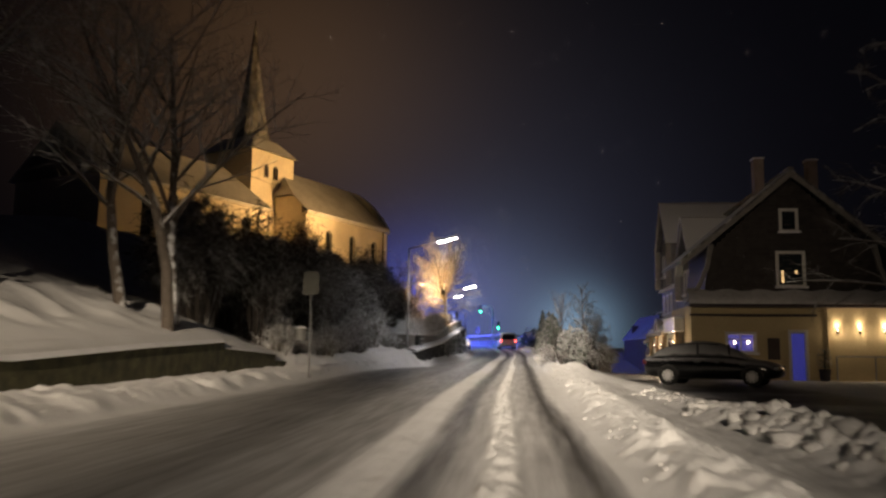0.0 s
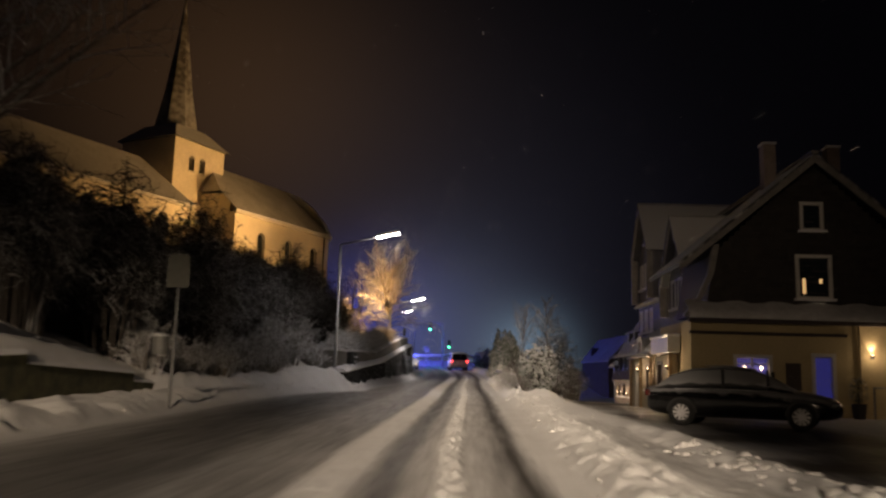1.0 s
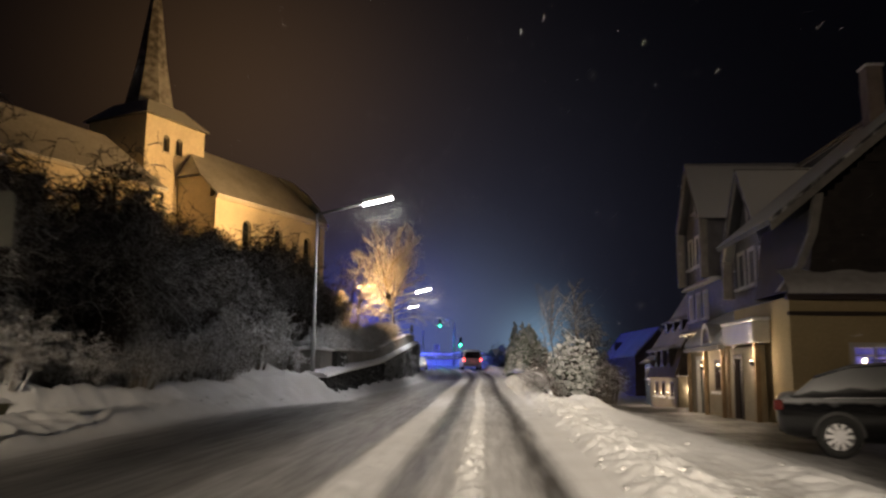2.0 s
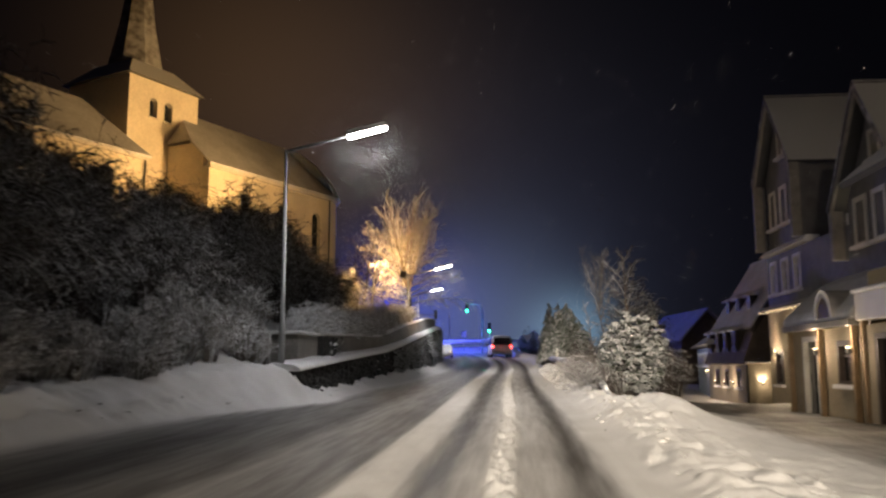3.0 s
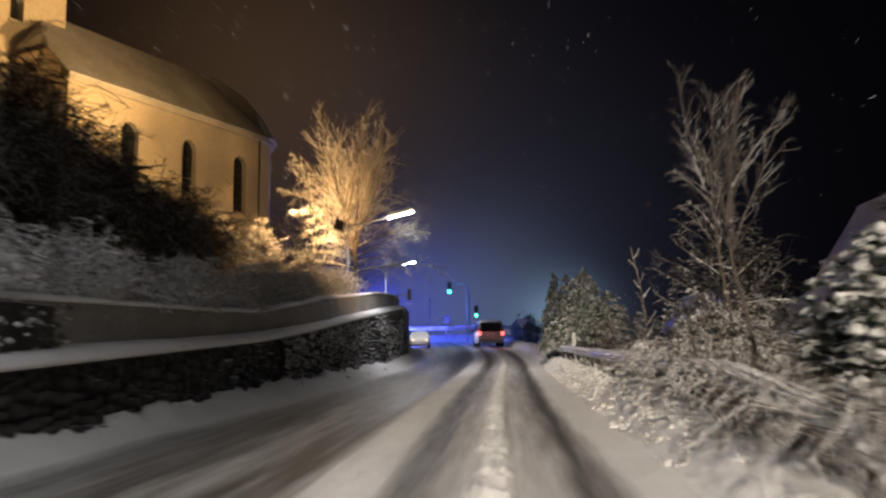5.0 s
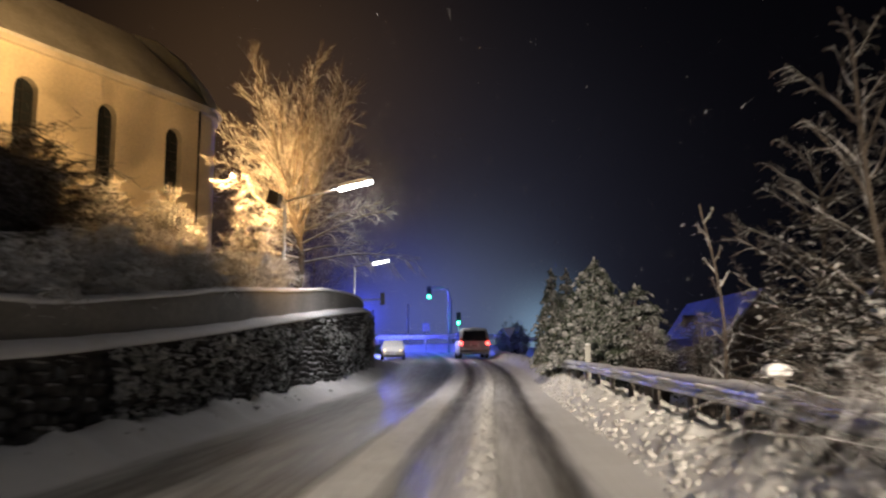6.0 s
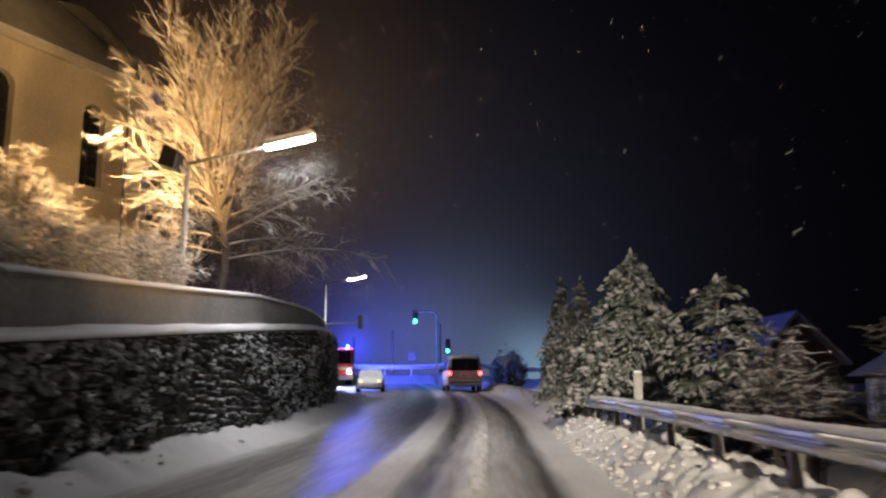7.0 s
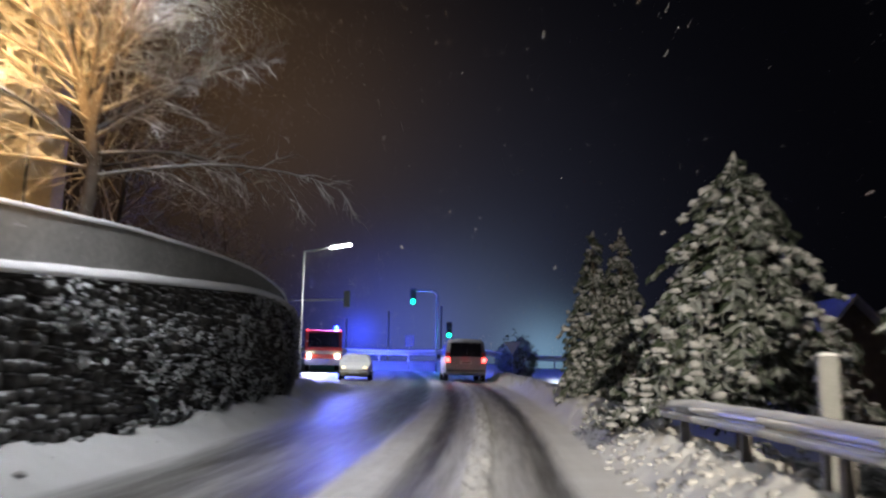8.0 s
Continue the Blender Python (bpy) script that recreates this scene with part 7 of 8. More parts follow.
def crash_barrier():
    """Steel W-beam on posts, its near end ramped into the ground, snow along its top."""
    ob = thing("crash_barrier", (2.5, 57.0, 0.0), "galvanised steel crash barrier with snow on its top edge", "crash barrier")
    profile = [(0.0, 0.150), (-0.030, 0.145), (-0.050, 0.120), (-0.080, 0.100), (-0.083, 0.055), (-0.05, 0.03), (-0.012, 0.016), (-0.012, -0.016), (-0.05, -0.03), (-0.083, -0.055), (-0.080, -0.100), (-0.050, -0.120), (-0.030, -0.145), (0.0, -0.150)]
    profile = [(a, b * 0.60) for a, b in profile]
    ys = [42.0, 42.6, 43.2, 43.9, 44.6, 45.4, 46.2, 47.5] + [49.0 + 2.0 * i for i in range(11)] + [71.0]
    for ya, yb in zip(ys[:-1], ys[1:]):
        g = Geo()
        xa, xb, za, zb = rail_x(ya), rail_x(yb), rail_z(ya), rail_z(yb)
        p = [(xa + a, ya, za + b) for a, b in profile] + [(xa + 0.008 + a, ya, za + b) for a, b in reversed(profile)]
        q = [(xb + a, yb + 0.02, zb + b) for a, b in profile] + [(xb + 0.008 + a, yb + 0.02, zb + b) for a, b in reversed(profile)]
        n = len(p)
        g.add(p + q, [(k, (k + 1) % n, n + (k + 1) % n, n + k) for k in range(n)] + [tuple(range(n)), tuple(range(n, 2 * n))[::-1]])
        part("rail", g, M_STEEL, ob, "W-profile steel rail", True)
    s = Geo()
    rng = random.Random(6)
    yy = 44.4
    rings = []
    while yy < 70.9:
        t = (0.022 + 0.035 * float(value_noise(np.array(yy * 0.9), np.array(4.0), 12)) + 0.012 * rng.random()) * min(1.0, 0.2 + (yy - 44.4) / 3)
        x, z = rail_x(yy), rail_z(yy) + 0.088
        rings.append([(x - 0.055, yy, z - 0.012), (x - 0.062, yy, z + t * 0.5), (x - 0.03, yy, z + t), (x + 0.03, yy, z + t * 0.8), (x + 0.045, yy, z - 0.012)])
        yy += 0.22
    s.add([q for r in rings for q in r], [(5 * i + k, 5 * i + k + 1, 5 * i + k + 6, 5 * i + k + 5) for i in range(len(rings) - 1) for k in range(4)])
    part("snow_strip", s, M_SNOW, ob, "ridge of snow on the rail", True)
    # snow piled over the far end
    g = Geo()
    n, layers = 18, 7
    cx, cy, cz = rail_x(70.9) - 0.02, 70.9, rail_z(70.9) - 0.06
    for i in range(layers):
        f = i / (layers - 1)
        for k in range(n):
            a = 2 * math.pi * k / n
            q = 0.2 * math.sqrt(max(0.02, 1 - f ** 2.2)) * (0.8 + 0.45 * float(value_noise(np.array(3 + 2 * math.cos(a)), np.array(3 + 2 * math.sin(a) + f), 9)))
            g.v.append((cx + q * math.cos(a), cy + 1.3 * q * math.sin(a), cz + 0.28 * f))
    g.f = [(i * n + k, i * n + (k + 1) % n, (i + 1) * n + (k + 1) % n, (i + 1) * n + k) for i in range(layers - 1) for k in range(n)] + [tuple(range((layers - 1) * n, layers * n)), tuple(range(n))[::-1]]
    part("end_snow", g, M_SNOW, ob, "lump of snow on the barrier's end", True)
    y = 45.7
    while y < 71:
        x = rail_x(y) + 0.05
        zb, zt = on_land(x, y), rail_z(y) + 0.08
        post = Geo().box(x - 0.04, x + 0.04, y - 0.03, y - 0.022, zb - 0.3, zt).box(x - 0.04, x - 0.032, y - 0.022, y + 0.05, zb - 0.3, zt).box(x + 0.032, x + 0.04, y - 0.022, y + 0.05, zb - 0.3, zt)
        part("post", post, M_RAILPOST, ob, "weathered steel post")
        y += 2.0


crash_barrier()


def marker_post():
    x, y = 2.22, 66.1
    z = on_land(x, y)
    ob = thing("marker_post", (x, y, z), "pale grey roadside marker post behind the barrier", "marker post")
    part("body", Geo().prism([(x - 0.07, y - 0.04), (x + 0.07, y - 0.04), (x + 0.05, y + 0.05), (x - 0.05, y + 0.05)], "z", z - 0.2, 1.13), M_SIGNBACK, ob, bevel=0.015)
    part("snow_cap", Geo().prism([(x - 0.07, 1.13), (x + 0.07, 1.13), (x + 0.05, 1.15), (x - 0.04, 1.155)], "y", y - 0.04, y + 0.045), M_SNOW, ob, "thin cap of snow", bevel=0.006)


marker_post()


def capped_post():
    x, y = 2.38, 53.5
    z = on_land(x, y)
    ob = thing("short_post", (x, y, z), "short grey post behind the barrier with a thick cap of snow", "post")
    part("body", Geo().box(x - 0.05, x + 0.05, y - 0.05, y + 0.05, z - 0.2, 0.60), M_RAILPOST, ob, bevel=0.01)
    part("snow_cap", Geo().prism([(x - 0.10, 0.60), (x + 0.10, 0.60), (x + 0.11, 0.65), (x + 0.06, 0.70), (x - 0.05, 0.71), (x - 0.11, 0.66)], "y", y - 0.09, y + 0.09), M_SNOW, ob, "thick cap of snow", bevel=0.03)


capped_post()


def brush_pile():
    """Thin arching twigs that hang over and under the barrier's near end."""
    rng = random.Random(19)
    g = Geo()
    for _ in range(420):
        y = 43.4 + 9.0 * rng.random() ** 1.3
        x = rail_x(y) + abs(rng.gauss(0.08, 0.25))
        root = Vector((x, y, on_land(x, y) + 0.02))
        ln = rng.uniform(0.4, 1.0)
        top = rng.uniform(0.25, 0.72)
        side = Vector((rng.gauss(-0.55, 0.35), rng.gauss(-0.5, 0.45), 0))
        c = [root, root + side * ln * 0.25 + Vector((0, 0, top * 0.8)), root + side * ln * 0.6 + Vector((0, 0, top))]
        e = root + side * ln * 1.05
        c.append(Vector((e.x, e.y, max(on_land(e.x, e.y) + 0.03, root.z + top * rng.uniform(0.1, 0.75)))))
        g.tube(c, [0.009, 0.007, 0.005, 0.002], 4, caps=False)
        for k in range(4):
            f = rng.uniform(0.1, 0.95)
            q = c[1].lerp(c[2], f) if k < 2 else c[2].lerp(c[3], f)
            g.tube([q, q + Vector((rng.gauss(-0.08, 0.12), rng.gauss(-0.08, 0.12), rng.gauss(-0.02, 0.09)))], [0.004, 0.0018], 3, caps=False)
    single("brush_pile", g, M_DARKTWIG, "tangle of thin drooping twigs along the barrier", "branches", kind="stuff")


brush_pile()


def traffic_signal(name, base, lens, label, arm_from=None):
    x, y, z = base
    lx, ly, lz = lens
    ob = thing("traffic_signal", base, label, "traffic light", "junction traffic lights")
    if arm_from:
        part("mast", Geo().tube([(x, y, z - 0.3), (x, y, lz + 0.5), (x - 0.3, y, lz + 0.75), (lx, ly, lz + 0.75)], [0.09, 0.07, 0.06, 0.05], 10), M_POLE, ob, "curved steel mast", True)
    else:
        part("mast", Geo().tube([(x, y, z - 0.3), (x, y, lz + 0.6)], 0.055, 10), M_POLE, ob, smooth_shade=True)
    h = part("housing", Geo().box(lx - 0.19, lx + 0.19, ly - 0.02, ly + 0.2, lz - 0.22, lz + 0.90), M_BLACK, ob, bevel=0.02)
    for k, dz in enumerate((0.0, 0.34, 0.68)):
        c = [(lx + 0.145 * math.cos(a), ly - 0.03, lz + dz + 0.145 * math.sin(a)) for a in np.linspace(0, 2 * math.pi, 17)[:-1]]
        g = Geo().add([(lx, ly - 0.045, lz + dz)] + c, [(0, 1 + (i + 1) % 16, 1 + i) for i in range(16)])
        part("lens", g, M_GREEN if k == 0 else M_BLACK, h, "glowing green lens" if k == 0 else "unlit lens")
        v = Geo()
        top = [(lx + 0.165 * math.cos(a), lz + dz + 0.165 * math.sin(a)) for a in np.linspace(0, math.pi, 9)]
        for p, q in zip(top[:-1], top[1:]):
            v.add([(p[0], ly - 0.02, p[1]), (q[0], ly - 0.02, q[1]), (q[0], ly - 0.2, q[1]), (p[0], ly - 0.2, p[1])], [(0, 1, 2, 3)])
        part("visor", v, M_BLACK, h)
    lamp("signal_light", "POINT", 45, (0.05, 1.0, 0.6), Matrix.Translation((lx, ly - 0.25, lz)), size=0.1)


traffic_signal("high", (-3.7, 117.5, on_land(-3.7, 117.5)), (-5.35, 117.3, 6.35), "mast-arm traffic light showing green", arm_from=True)
traffic_signal("low", (-2.85, 117.8, on_land(-2.85, 117.8)), (-2.85, 117.5, 4.1), "pole traffic light showing green")
# signal seen from behind, on an arm over the side street
sx, sy = -12.5, 104.0
back = thing("side_signal", (sx, sy, on_land(sx, sy)), "side street signal arm seen from behind", "traffic light")
part("mast", Geo().tube([(sx, sy, on_land(sx, sy) - 0.2), (sx, sy, 4.75), (sx + 0.2, sy, 5.0), (-7.6, sy, 5.15)], [0.08, 0.06, 0.05, 0.04], 8), M_POLE, back, smooth_shade=True)
part("housing", Geo().box(-7.75, -7.45, sy - 0.1, sy + 0.1, 4.75, 5.6), M_BLACK, back, bevel=0.02)


def junction_barrier():
    ob = thing("junction_barrier", (-4.0, 122.5, 2.0), "snowy crash barrier along the far side of the junction", "crash barrier")
    pts = [(-26 + 2.2 * i, 124.6 - 0.0 * i - 1.2 * math.sin(i / 17 * math.pi)) for i in range(17)]
    for k, ((xa, ya), (xb, yb)) in enumerate(zip(pts[:-1], pts[1:])):
        za, zb = on_land(xa, ya) + 0.55, on_land(xb, yb) + 0.55
        g = Geo()
        for dz0, dz1, dy in ((0.0, 0.13, 0.0), (0.15, 0.30, 0.0)):
            g.add([(xa, ya, za + dz0), (xb, yb, zb + dz0), (xb, yb, zb + dz1), (xa, ya, za + dz1), (xa, ya + 0.05, za + dz0), (xb, yb + 0.05, zb + dz0), (xb, yb + 0.05, zb + dz1), (xa, ya + 0.05, za + dz1)],
                  [(0, 1, 2, 3), (7, 6, 5, 4), (0, 4, 5, 1), (3, 2, 6, 7)])
        part("rail", g, M_STEEL, ob)
        part("post", Geo().box(xa - 0.05, xa + 0.05, ya + 0.06, ya + 0.14, za - 0.8, za + 0.28), M_STEEL, ob)
        part("snow_strip", Geo().add([(xa, ya - 0.03, za + 0.30), (xb, yb - 0.03, zb + 0.30), (xb, yb + 0.02, zb + 0.40), (xa, ya + 0.02, za + 0.40), (xb, yb + 0.09, zb + 0.30), (xa, ya + 0.09, za + 0.30)], [(0, 1, 2, 3), (3, 2, 4, 5)]), M_SNOW, ob)


junction_barrier()
for k, (x, y, h) in enumerate(((-8.0, 125.5, 7.0), (-3.9, 126.0, 8.0), (-11.5, 126.5, 6.5))):
    p = thing("pole", (x, y, on_land(x, y)), "thin pole behind the junction barrier", "pole", "poles behind the junction")
    part("shaft", Geo().tube([(x, y, on_land(x, y) - 0.2), (x, y, on_land(x, y) + h * 0.62)], 0.07, 8), M_POLE, p, smooth_shade=True)
for k, (x, y, kind) in enumerate(((-6.0, 122.2, "box"), (1.35, 112.5, "yield"))):
    z = on_land(x, y)
    s = thing("road_sign", (x, y, z), "road sign on a post, seen from the front", "road sign", "junction signs")
    part("post", Geo().tube([(x, y, z - 0.2), (x, y, z + 2.3)], 0.03, 8), M_POLE, s)
    if kind == "box":
        part("plate", Geo().box(x - 0.3, x + 0.3, y - 0.05, y - 0.032, z + 1.7, z + 2.4), M_SIGNBACK, s, "square sign plate")
    else:
        part("plate", Geo().prism([(x, z + 1.55), (x + 0.5, z + 2.4), (x - 0.5, z + 2.4)], "y", y - 0.05, y - 0.032), M_WHITE, s, "pale triangular sign plate")


# ---- vehicles ----
def loft(stations, ring):
    """A closed skin through cross-sections; ring gives the section's points at a station."""
    g = Geo()
    rings = [ring(*s) for s in stations]
    n = len(rings[0])
    g.add([p for r in rings for p in r], [(i * n + k, i * n + (k + 1) % n, (i + 1) * n + (k + 1) % n, (i + 1) * n + k) for i in range(len(rings) - 1) for k in range(n)]
          + [tuple(range(n))[::-1], tuple(range((len(rings) - 1) * n, len(rings) * n))])
    return g


def wheel(parent, x, y, r, width, spokes=10):
    """Local axes of the car: x ahead, y to its left."""
    s = 1 if y > 0 else -1
    g = Geo()
    ring = [(r * 0.62, -width / 2), (r * 0.90, -width / 2), (r, -width * 0.35), (r, width * 0.35), (r * 0.90, width / 2), (r * 0.62, width / 2)]
    n, m = 28, len(ring)
    verts = [(x + q * math.cos(2 * math.pi * k / n), y + w, r + q * math.sin(2 * math.pi * k / n)) for k in range(n) for q, w in ring]
    g.add(verts, [(k * m + j, k * m + (j + 1) % m, ((k + 1) % n) * m + (j + 1) % m, ((k + 1) % n) * m + j) for k in range(n) for j in range(m)])
    holder = part("wheel", g, M_RUBBER, parent, "tyre on an alloy rim", True, local=True)
    rim = Geo()
    yo = y + s * width * 0.47
    rim.tube([(x, y - s * 0.02, r), (x, yo, r)], [0.055, 0.05], 12)
    for k in range(spokes):
        a = 2 * math.pi * k / spokes
        c, d = Vector((math.cos(a), 0, math.sin(a))), Vector((-math.sin(a), 0, math.cos(a)))
        o = Vector((x, yo, r))
        p = [o + c * 0.04 - d * 0.022, o + c * 0.04 + d * 0.022, o + c * r * 0.64 + d * 0.03, o + c * r * 0.64 - d * 0.03]
        rim.add(p + [q - Vector((0, s * 0.03, 0)) for q in p], [(0, 1, 2, 3), (7, 6, 5, 4), (0, 4, 5, 1), (1, 5, 6, 2), (2, 6, 7, 3), (3, 7, 4, 0)])
    k2 = 24
    for k in range(k2):
        a, b = 2 * math.pi * k / k2, 2 * math.pi * (k + 1) / k2
        q = [(x + rr * math.cos(t), yo - s * dd, r + rr * math.sin(t)) for rr, dd in ((r * 0.60, 0.02), (r * 0.66, -0.005)) for t in (a, b)]
        rim.add(q, [(0, 1, 3, 2)])
    part("rim", rim, M_ALLOY, holder, "bright multi-spoke alloy rim", local=True)
    disc = Geo().tube([(x, yo - s * 0.07, r), (x, yo - s * 0.06, r)], r * 0.6, 20)
    part("hub", disc, M_BLACK, holder, local=True)


def sedan(base, turn):
    ob = thing("estate_car", base, "black car with bright alloy wheels, parked in snow", "car", turn=turn)
    # x from tail to nose: half width, sill, bumper line, belt
    rows = ((-2.32, 0.70, 0.36, 0.86, 0.90), (-2.22, 0.82, 0.28, 0.90, 0.95), (-1.75, 0.90, 0.20, 0.92, 0.97), (-1.0, 0.915, 0.19, 0.93, 0.97), (0.2, 0.915, 0.19, 0.91, 0.95),
            (0.95, 0.91, 0.19, 0.89, 0.93), (1.5, 0.90, 0.20, 0.82, 0.86), (2.0, 0.84, 0.24, 0.70, 0.76), (2.28, 0.68, 0.30, 0.56, 0.60))

    def ring(x, w, z0, zs, zb):
        half = [(x, w * 0.82, z0), (x, w * 0.97, z0 + 0.12), (x, w, (z0 + zs) / 2), (x, w * 0.985, zs - 0.08), (x, w * 0.90, zb - 0.015), (x, w * 0.5, zb + 0.03)]
        return half + [(x, 0, zb + 0.045)] + [(p[0], -p[1], p[2]) for p in reversed(half)]
    body = part("body", loft(rows, ring), M_CARBLACK, ob, "glossy black bodywork", True, local=True)
    mod = body.modifiers.new("skin", "SUBSURF")
    mod.levels = mod.render_levels = 1
    cab_rows = ((-2.02, 0.70, 0.93, 0.95), (-1.72, 0.68, 0.93, 1.22), (-1.2, 0.66, 0.93, 1.40), (-0.4, 0.66, 0.93, 1.46), (0.25, 0.65, 0.92, 1.42), (0.75, 0.66, 0.92, 1.20), (1.22, 0.70, 0.90, 0.93))

    def cab(x, w, z0, z1):
        k = (z1 - z0) / 0.53
        half = [(x, 0.84 - 0.02 * k, z0 - 0.03), (x, 0.84 - 0.06 * k, z0 + (z1 - z0) * 0.35), (x, 0.84 - 0.17 * k, z1 - 0.05 * k), (x, 0.5 - 0.0 * k, z1)]
        return half + [(x, 0, z1 + 0.012)] + [(p[0], -p[1], p[2]) for p in reversed(half)]
    part("glasshouse", loft(cab_rows, cab), M_FROSTGLASS, ob, "dark windows filmed with snow", True, local=True)
    roof_rows = [r for r in cab_rows if r[3] > 1.2]

    def lid(x, w, z0, z1):
        k = (z1 - z0) / 0.53
        return [(x, 0.84 - 0.155 * k, z1 - 0.05 * k), (x, 0.5, z1 + 0.016), (x, 0, z1 + 0.03), (x, -0.5, z1 + 0.016), (x, -(0.84 - 0.155 * k), z1 - 0.05 * k), (x, 0, z1 - 0.06)]
    part("roof", loft(roof_rows, lid), M_CARBLACK, ob, "black roof with a film of snow", True, local=True)
    for s in (-1, 1):
        for x0, x1 in ((-0.42, -0.34), (0.62, 0.70)):
            part("pillar", Geo().add([(x0, s * 0.855, 0.93), (x1, s * 0.855, 0.93), (x1 - 0.03, s * 0.70, 1.40), (x0 - 0.03, s * 0.70, 1.40)], [(0, 1, 2, 3)]), M_BLACK, ob, local=True)
        part("door_trim", Geo().tube([(-1.55, s * 0.905, 0.90), (-0.4, s * 0.918, 0.92), (0.9, s * 0.905, 0.89)], 0.008, 4), M_ALLOY, ob, "thin chrome strip", local=True)
        part("mirror", Geo().blob((0.72, s * 0.98, 0.97), (0.09, 0.10, 0.075), random.Random(3), 0.06), M_CARBLACK, ob, smooth_shade=True, local=True)
        part("taillight", Geo().box(-2.31, -2.17, s * 0.74 - 0.10, s * 0.74 + 0.10, 0.70, 0.86), M_TAILOFF, ob, "unlit red tail light", bevel=0.02, local=True)
        part("headlight", Geo().box(2.02, 2.20, s * 0.66 - 0.14, s * 0.66 + 0.12, 0.56, 0.68), M_PANE, ob, bevel=0.02, local=True)
        for hx in (-0.75, 0.3):
            part("door_handle", Geo().box(hx, hx + 0.18, s * 0.915 - 0.012, s * 0.915 + 0.02, 0.80, 0.83), M_CARBLACK, ob, bevel=0.006, local=True)
        for wx in (-1.38, 1.38):
            # flat black half-disc on the uncut body imitates the wheel well's shade
            arch = Geo()
            c = [(wx + 0.37 * math.cos(a), s * 0.919, 0.33 + 0.37 * math.sin(a)) for a in np.linspace(0, math.pi, 13)]
            arch.add([(wx, s * 0.919, 0.2)] + c, [(0, i, i + 1) for i in range(1, 13)])
            part("wheel_arch", arch, M_BLACK, ob, local=True)
            wheel(ob, wx, s * 0.865, 0.325, 0.22)
    part("snow_film", Geo().add([(-0.9, -0.5, 1.492), (0.1, -0.5, 1.475), (0.1, 0.5, 1.475), (-0.9, 0.5, 1.492), (-0.4, 0, 1.515)], [(0, 1, 4), (1, 2, 4), (2, 3, 4), (3, 0, 4)]), M_SNOW, ob, "thin snow on the roof", True, local=True)
    return ob


heading = math.degrees(math.atan2(-0.99, 2.2))
parked = sedan((6.70, 28.70, -0.83), heading)
parked.matrix_basis = parked.matrix_basis @ Matrix.Diagonal((0.93, 0.93, 0.93, 1.0))


def delivery_van(base, turn):
    """Seen from behind: upright tail, big dark rear window, tall lamps."""
    ob = thing("van", base, "silver van driving away with its tail lights on", "van", turn=turn)
    rows = ((-2.42, 0.90, 0.42, 1.02, 1.02), (-2.40, 0.94, 0.32, 1.05, 1.70), (-2.28, 0.955, 0.30, 1.06, 1.90), (-1.5, 0.96, 0.28, 1.06, 1.95), (0.6, 0.96, 0.28, 1.05, 1.95), (1.2, 0.95, 0.28, 1.03, 1.80), (1.75, 0.94, 0.30, 1.0, 1.18), (2.3, 0.85, 0.32, 0.9, 0.98), (2.45, 0.75, 0.4, 0.8, 0.8))

    def ring(x, w, z0, zb, zt):
        k = min(1, max(0, (zt - zb) / 0.85))
        half = [(x, w * 0.9, z0), (x, w, z0 + 0.15), (x, w, zb), (x, w - 0.14 * k, zb + (zt - zb) * 0.86), (x, w - 0.26 * k, zt - 0.01)]
        return half + [(x, 0, zt + 0.03)] + [(p[0], -p[1], p[2]) for p in reversed(half)]
    part("body", loft(rows, ring), M_CARSILVER, ob, "silver-grey bodywork dulled by slush", True, local=True)
    part("rear_window", Geo().prism([(-0.76, 1.10), (0.76, 1.10), (0.68, 1.74), (-0.68, 1.74)], "x", -2.435, -2.40), M_CARGLASS, ob, "dark rear window", local=True)
    part("bumper", Geo().box(-2.52, -2.36, -0.93, 0.93, 0.36, 0.60), M_CARSILVER, ob, bevel=0.04, local=True)
    part("bumper_strip", Geo().box(-2.53, -2.515, -0.85, 0.85, 0.44, 0.50), M_BLACK, ob, local=True)
    part("plate", Geo().box(-2.47, -2.43, -0.26, 0.26, 0.78, 0.89), M_PLATE, ob, "pale number plate with plain bars", local=True)
    part("plate_bar", Geo().box(-2.476, -2.472, -0.20, 0.20, 0.81, 0.86), M_BLACK, ob, local=True)
    for s in (-1, 1):
        part("taillight", Geo().box(-2.47, -2.33, s * 0.84 - 0.09, s * 0.84 + 0.09, 0.86, 1.06), M_TAIL, ob, "glowing red tail light", bevel=0.02, local=True)
        part("reflector", Geo().box(-2.46, -2.34, s * 0.84 - 0.09, s * 0.84 + 0.09, 1.064, 1.30), M_CARRED, ob, bevel=0.02, local=True)
        part("side_window", Geo().add([(-2.0, s * 0.955, 1.15), (0.9, s * 0.955, 1.15), (0.6, s * 0.872, 1.74), (-2.0, s * 0.872, 1.74)], [(0, 1, 2, 3)]), M_CARGLASS, ob, local=True)
        part("mirror", Geo().box(1.1, 1.2, s * 1.08 - 0.1, s * 1.08 + 0.08, 1.10, 1.32), M_BLACK, ob, bevel=0.02, local=True)
        for wx in (-1.5, 1.5):
            wheel(ob, wx, s * 0.86, 0.33, 0.22, 6)
    return ob


VAN = (-1.4, 101.5)
delivery_van((VAN[0], VAN[1], float(road_z(np.array(VAN[1]))) - 0.02), 96.5)
lamp("tail_light", "POINT", 1.2, (1.0, 0.05, 0.04), Matrix.Translation((VAN[0] + 0.3, VAN[1] - 2.75, float(road_z(np.array(VAN[1]))) + 0.95)), size=0.2)


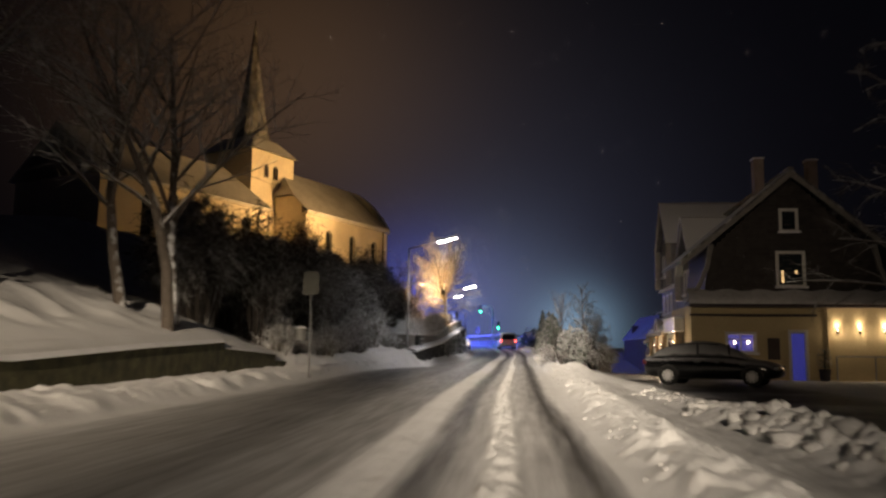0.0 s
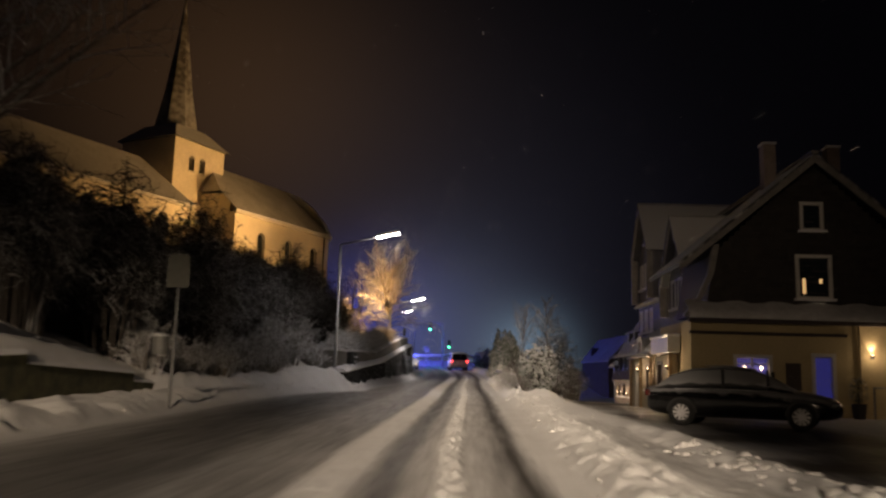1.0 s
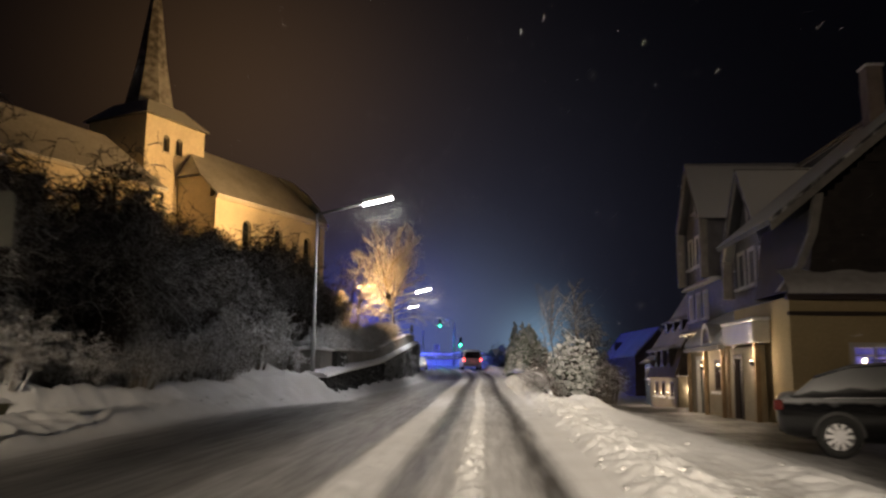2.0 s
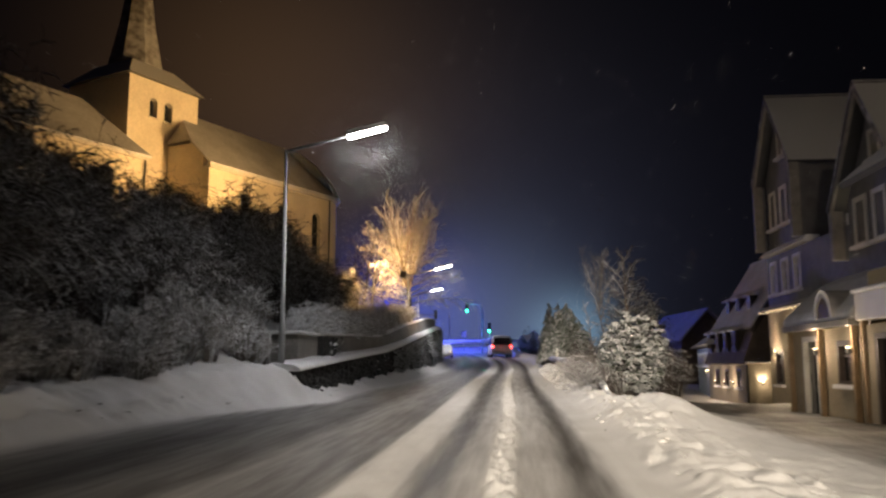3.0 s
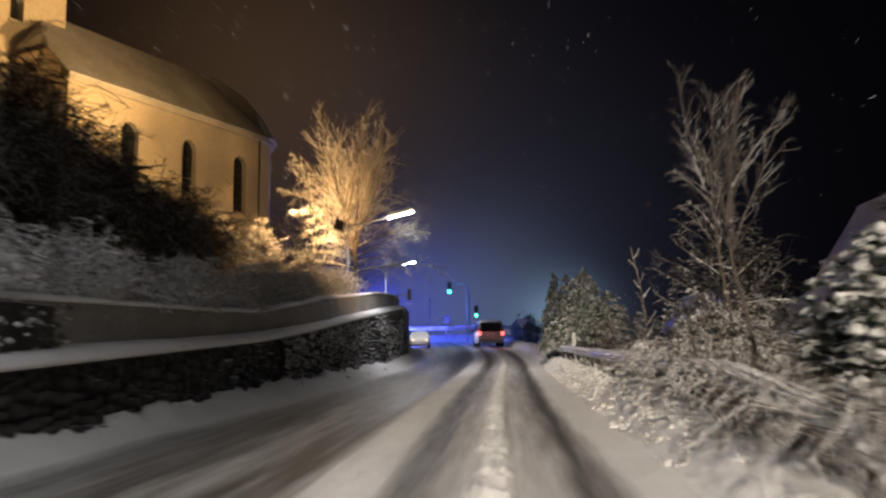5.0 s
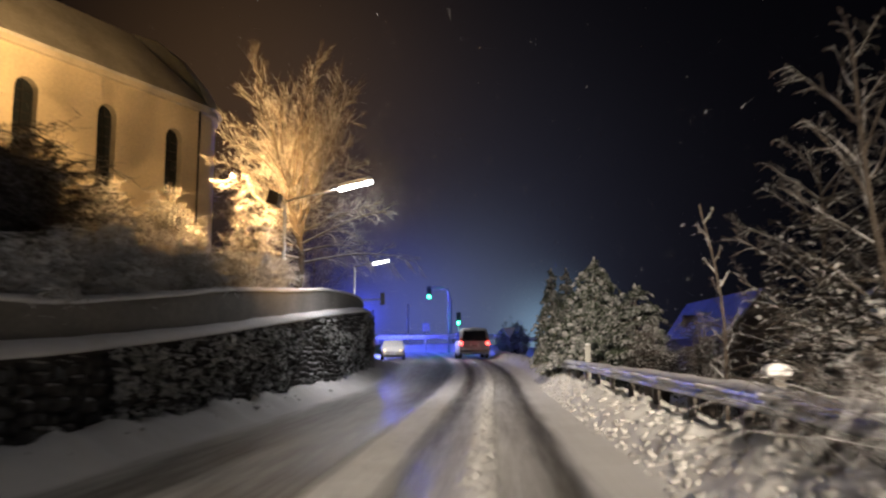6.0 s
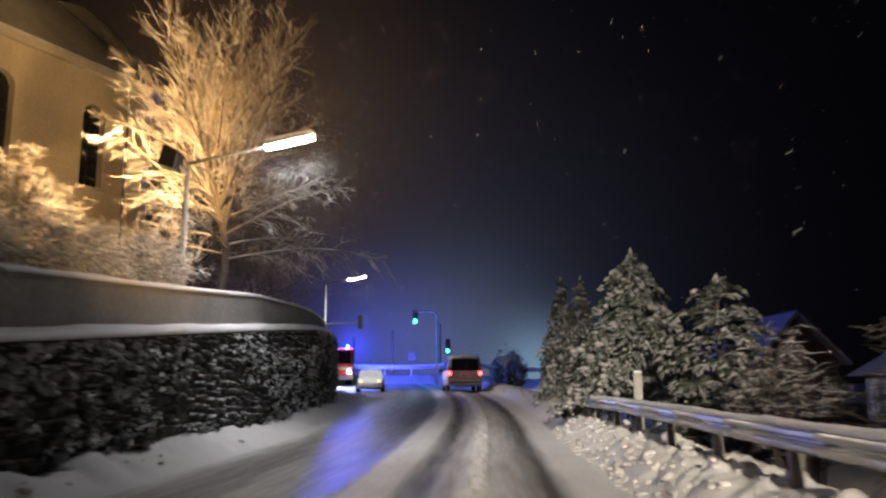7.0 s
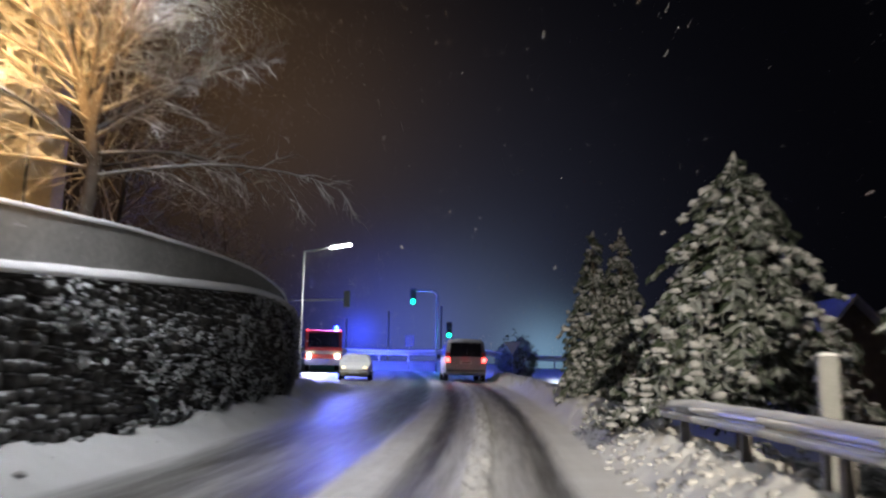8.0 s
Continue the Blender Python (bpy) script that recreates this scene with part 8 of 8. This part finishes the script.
def waiting_car(base, turn):
    """Small pale car facing the street's start, seen nose on."""
    ob = thing("small_car", base, "pale yellow car covered in snow, waiting with parking lights", "car", turn=turn)
    rows = ((-1.95, 0.66, 0.36, 0.86, 0.86), (-1.85, 0.80, 0.26, 0.92, 1.25), (-1.4, 0.84, 0.22, 0.93, 1.46), (-0.3, 0.85, 0.21, 0.92, 1.50), (0.4, 0.85, 0.21, 0.90, 1.42), (1.0, 0.84, 0.21, 0.88, 0.98), (1.6, 0.80, 0.24, 0.76, 0.84), (1.92, 0.66, 0.32, 0.6, 0.62))

    def ring(x, w, z0, zb, zt):
        k = min(1, max(0, (zt - zb) / 0.55))
        half = [(x, w * 0.86, z0), (x, w, z0 + 0.15), (x, w * 0.98, zb), (x, w - 0.16 * k, zb + (zt - zb) * 0.88), (x, w - 0.30 * k - 0.05, zt)]
        return half + [(x, 0, zt + 0.03)] + [(p[0], -p[1], p[2]) for p in reversed(half)]
    part("body", loft(rows, ring), M_CARYELLOW, ob, "pale yellow bodywork under snow", True, local=True)
    part("windscreen", Geo().add([(1.02, -0.66, 1.0), (1.02, 0.66, 1.0), (0.52, 0.56, 1.40), (0.52, -0.56, 1.40)], [(0, 1, 2, 3)]), M_ROOF_SNOW, ob, "windscreen under snow", local=True)
    part("plate", Geo().box(1.93, 1.96, -0.26, 0.26, 0.36, 0.46), M_PLATE, ob, local=True)
    part("bumper", Geo().box(1.78, 1.95, -0.72, 0.72, 0.28, 0.50), M_CARYELLOW, ob, bevel=0.05, local=True)
    for s in (-1, 1):
        part("headlight", Geo().blob((1.80, s * 0.56, 0.66), (0.10, 0.12, 0.08), random.Random(5), 0.05), M_SIDE, ob, "headlamp with a yellow glow", local=True)
        for wx in (-1.2, 1.25):
            wheel(ob, wx, s * 0.76, 0.29, 0.19, 8)
    return ob


CAR2 = (-6.5, 101.0)
pale = waiting_car((*CAR2, on_land(*CAR2) - 0.02), -84)
pale.matrix_basis = pale.matrix_basis @ Matrix.Diagonal((0.9, 0.9, 0.86, 1.0))


def fire_truck(base, turn):
    ob = thing("fire_engine", base, "red fire engine with a lit blue beacon", "fire engine", turn=turn)
    part("chassis", Geo().box(-3.6, 3.4, -0.95, 0.95, 0.45, 0.75), M_BLACK, ob, local=True)
    part("body", Geo().box(-3.6, 1.2, -1.22, 1.22, 0.76, 2.75), M_CARRED, ob, "red equipment body", bevel=0.05, local=True)
    part("cab", Geo().prism([(1.25, 0.60), (3.45, 0.60), (3.45, 1.45), (3.15, 2.55), (1.25, 2.62)], "y", -1.18, 1.18), M_CARRED, ob, "red cab", bevel=0.05, local=True)
    part("windscreen", Geo().add([(3.465, -1.0, 1.5), (3.465, 1.0, 1.5), (3.20, 0.95, 2.42), (3.20, -0.95, 2.42)], [(0, 1, 2, 3)]), M_CARGLASS, ob, local=True)
    part("stripe", Geo().box(3.452, 3.47, -1.15, 1.15, 1.05, 1.25), M_CARYELLOW, ob, "pale reflective stripe", local=True)
    part("bumper", Geo().box(3.40, 3.62, -1.2, 1.2, 0.35, 0.75), M_WHITE, ob, "white front bumper", bevel=0.04, local=True)
    for k in range(3):
        part("shutter", Geo().box(-3.3 + k * 1.5, -1.95 + k * 1.5, -1.245, -1.222, 0.95, 2.3), M_STEEL, ob, "grey roller shutter", local=True)
    for s in (-1, 1):
        part("headlight", Geo().tube([(3.60, s * 0.88, 0.92), (3.655, s * 0.88, 0.92)], [0.12, 0.10], 12), M_HEAD, ob, "bright headlight", local=True)
        if s > 0:
            part("beacon", Geo().tube([(2.3, s * 0.8, 2.64), (2.3, s * 0.8, 2.86), (2.3, s * 0.8, 2.92)], [0.15, 0.14, 0.07], 12), M_BLUE, ob, "flashing blue beacon", local=True)
        part("marker_light", Geo().box(3.10, 3.2, s * 1.05 - 0.04, s * 1.05 + 0.04, 2.56, 2.62), M_TAIL, ob, local=True)
        for wx in (-2.1, 2.35):
            wheel(ob, wx, s * 1.0, 0.45, 0.28, 6)


TRUCK = (-11.4, 117.0)
tz = on_land(*TRUCK)
fire_truck((*TRUCK, tz), -78)
lamp("beacon_light", "POINT", 7000, (0.08, 0.12, 1.0), Matrix.Translation((-10.05, 114.6, tz + 3.3)), size=0.15)
lamp("truck_headlight", "SPOT", 2600, (1.0, 0.95, 0.88), look((-11.2, 113.1, tz + 0.95), (-8.5, 100.0, tz - 1.0)), size=0.12, spot=70, blend=0.6)
# headlights of traffic that comes round the bend on the right
lamp("oncoming_headlight", "SPOT", 2600, (0.80, 0.93, 1.0), look((5.5, 124.0, on_land(5.5, 124.0) + 0.8), (0.5, 108.0, 1.2)), size=0.12, spot=80, blend=0.7)


def falling_snow():
    """Flakes in the air over the street, packed thickest round the lamps and at the junction to imitate lit haze."""
    rng = random.Random(88)

    def flake(g, c, r):
        o = Vector((rng.uniform(-1, 1), rng.uniform(-1, 1), rng.uniform(-1, 1))).normalized()
        p = o.orthogonal().normalized()
        q = o.cross(p)
        g.add([c + o * r, c - o * r * 0.5 + p * r, c - o * r * 0.5 - p * r * 0.5 + q * r * 0.9, c - o * r * 0.5 - p * r * 0.5 - q * r * 0.9], [(0, 1, 2), (0, 2, 3), (0, 3, 1), (3, 2, 1)])
    g = Geo()
    for _ in range(9000):
        y = rng.uniform(4, 116)
        x, z = rng.uniform(-10, 9), float(road_z(np.array(y))) + rng.uniform(1.0, 12.0)
        if abs(x) < 1.3 and z < float(road_z(np.array(y))) + 2.8 and y < 64:
            continue
        flake(g, Vector((x, y, z)), rng.uniform(0.0025, 0.0058) * (1 + y / 80))
    # extra flakes in a ball round each street lamp, in place of its halo
    for cx, cy, cz, n in ((-3.28, 42.4, 5.86, 22000), (-3.78, 69.05, 5.7, 18000), (-6.9, 98.0, 7.05, 2500)):
        for _ in range(n):
            d = Vector((rng.gauss(0, 1), rng.gauss(0, 1), rng.gauss(0, 1) - 0.5)).normalized() * (0.6 + rng.expovariate(0.6))
            if d.length < 5.0:
                flake(g, Vector((cx, cy, cz)) + d, rng.uniform(0.002, 0.0052))
    for _ in range(9000):
        y = rng.uniform(88, 122)
        flake(g, Vector((rng.uniform(-13, 7), y, float(road_z(np.array(y))) + rng.uniform(0.8, 10.0) * rng.random() ** 0.5)), rng.uniform(0.006, 0.014))
    single("falling_snow", g, M_SNOW, "loose snowflakes falling over the street", "snowfall", kind="stuff")


falling_snow()
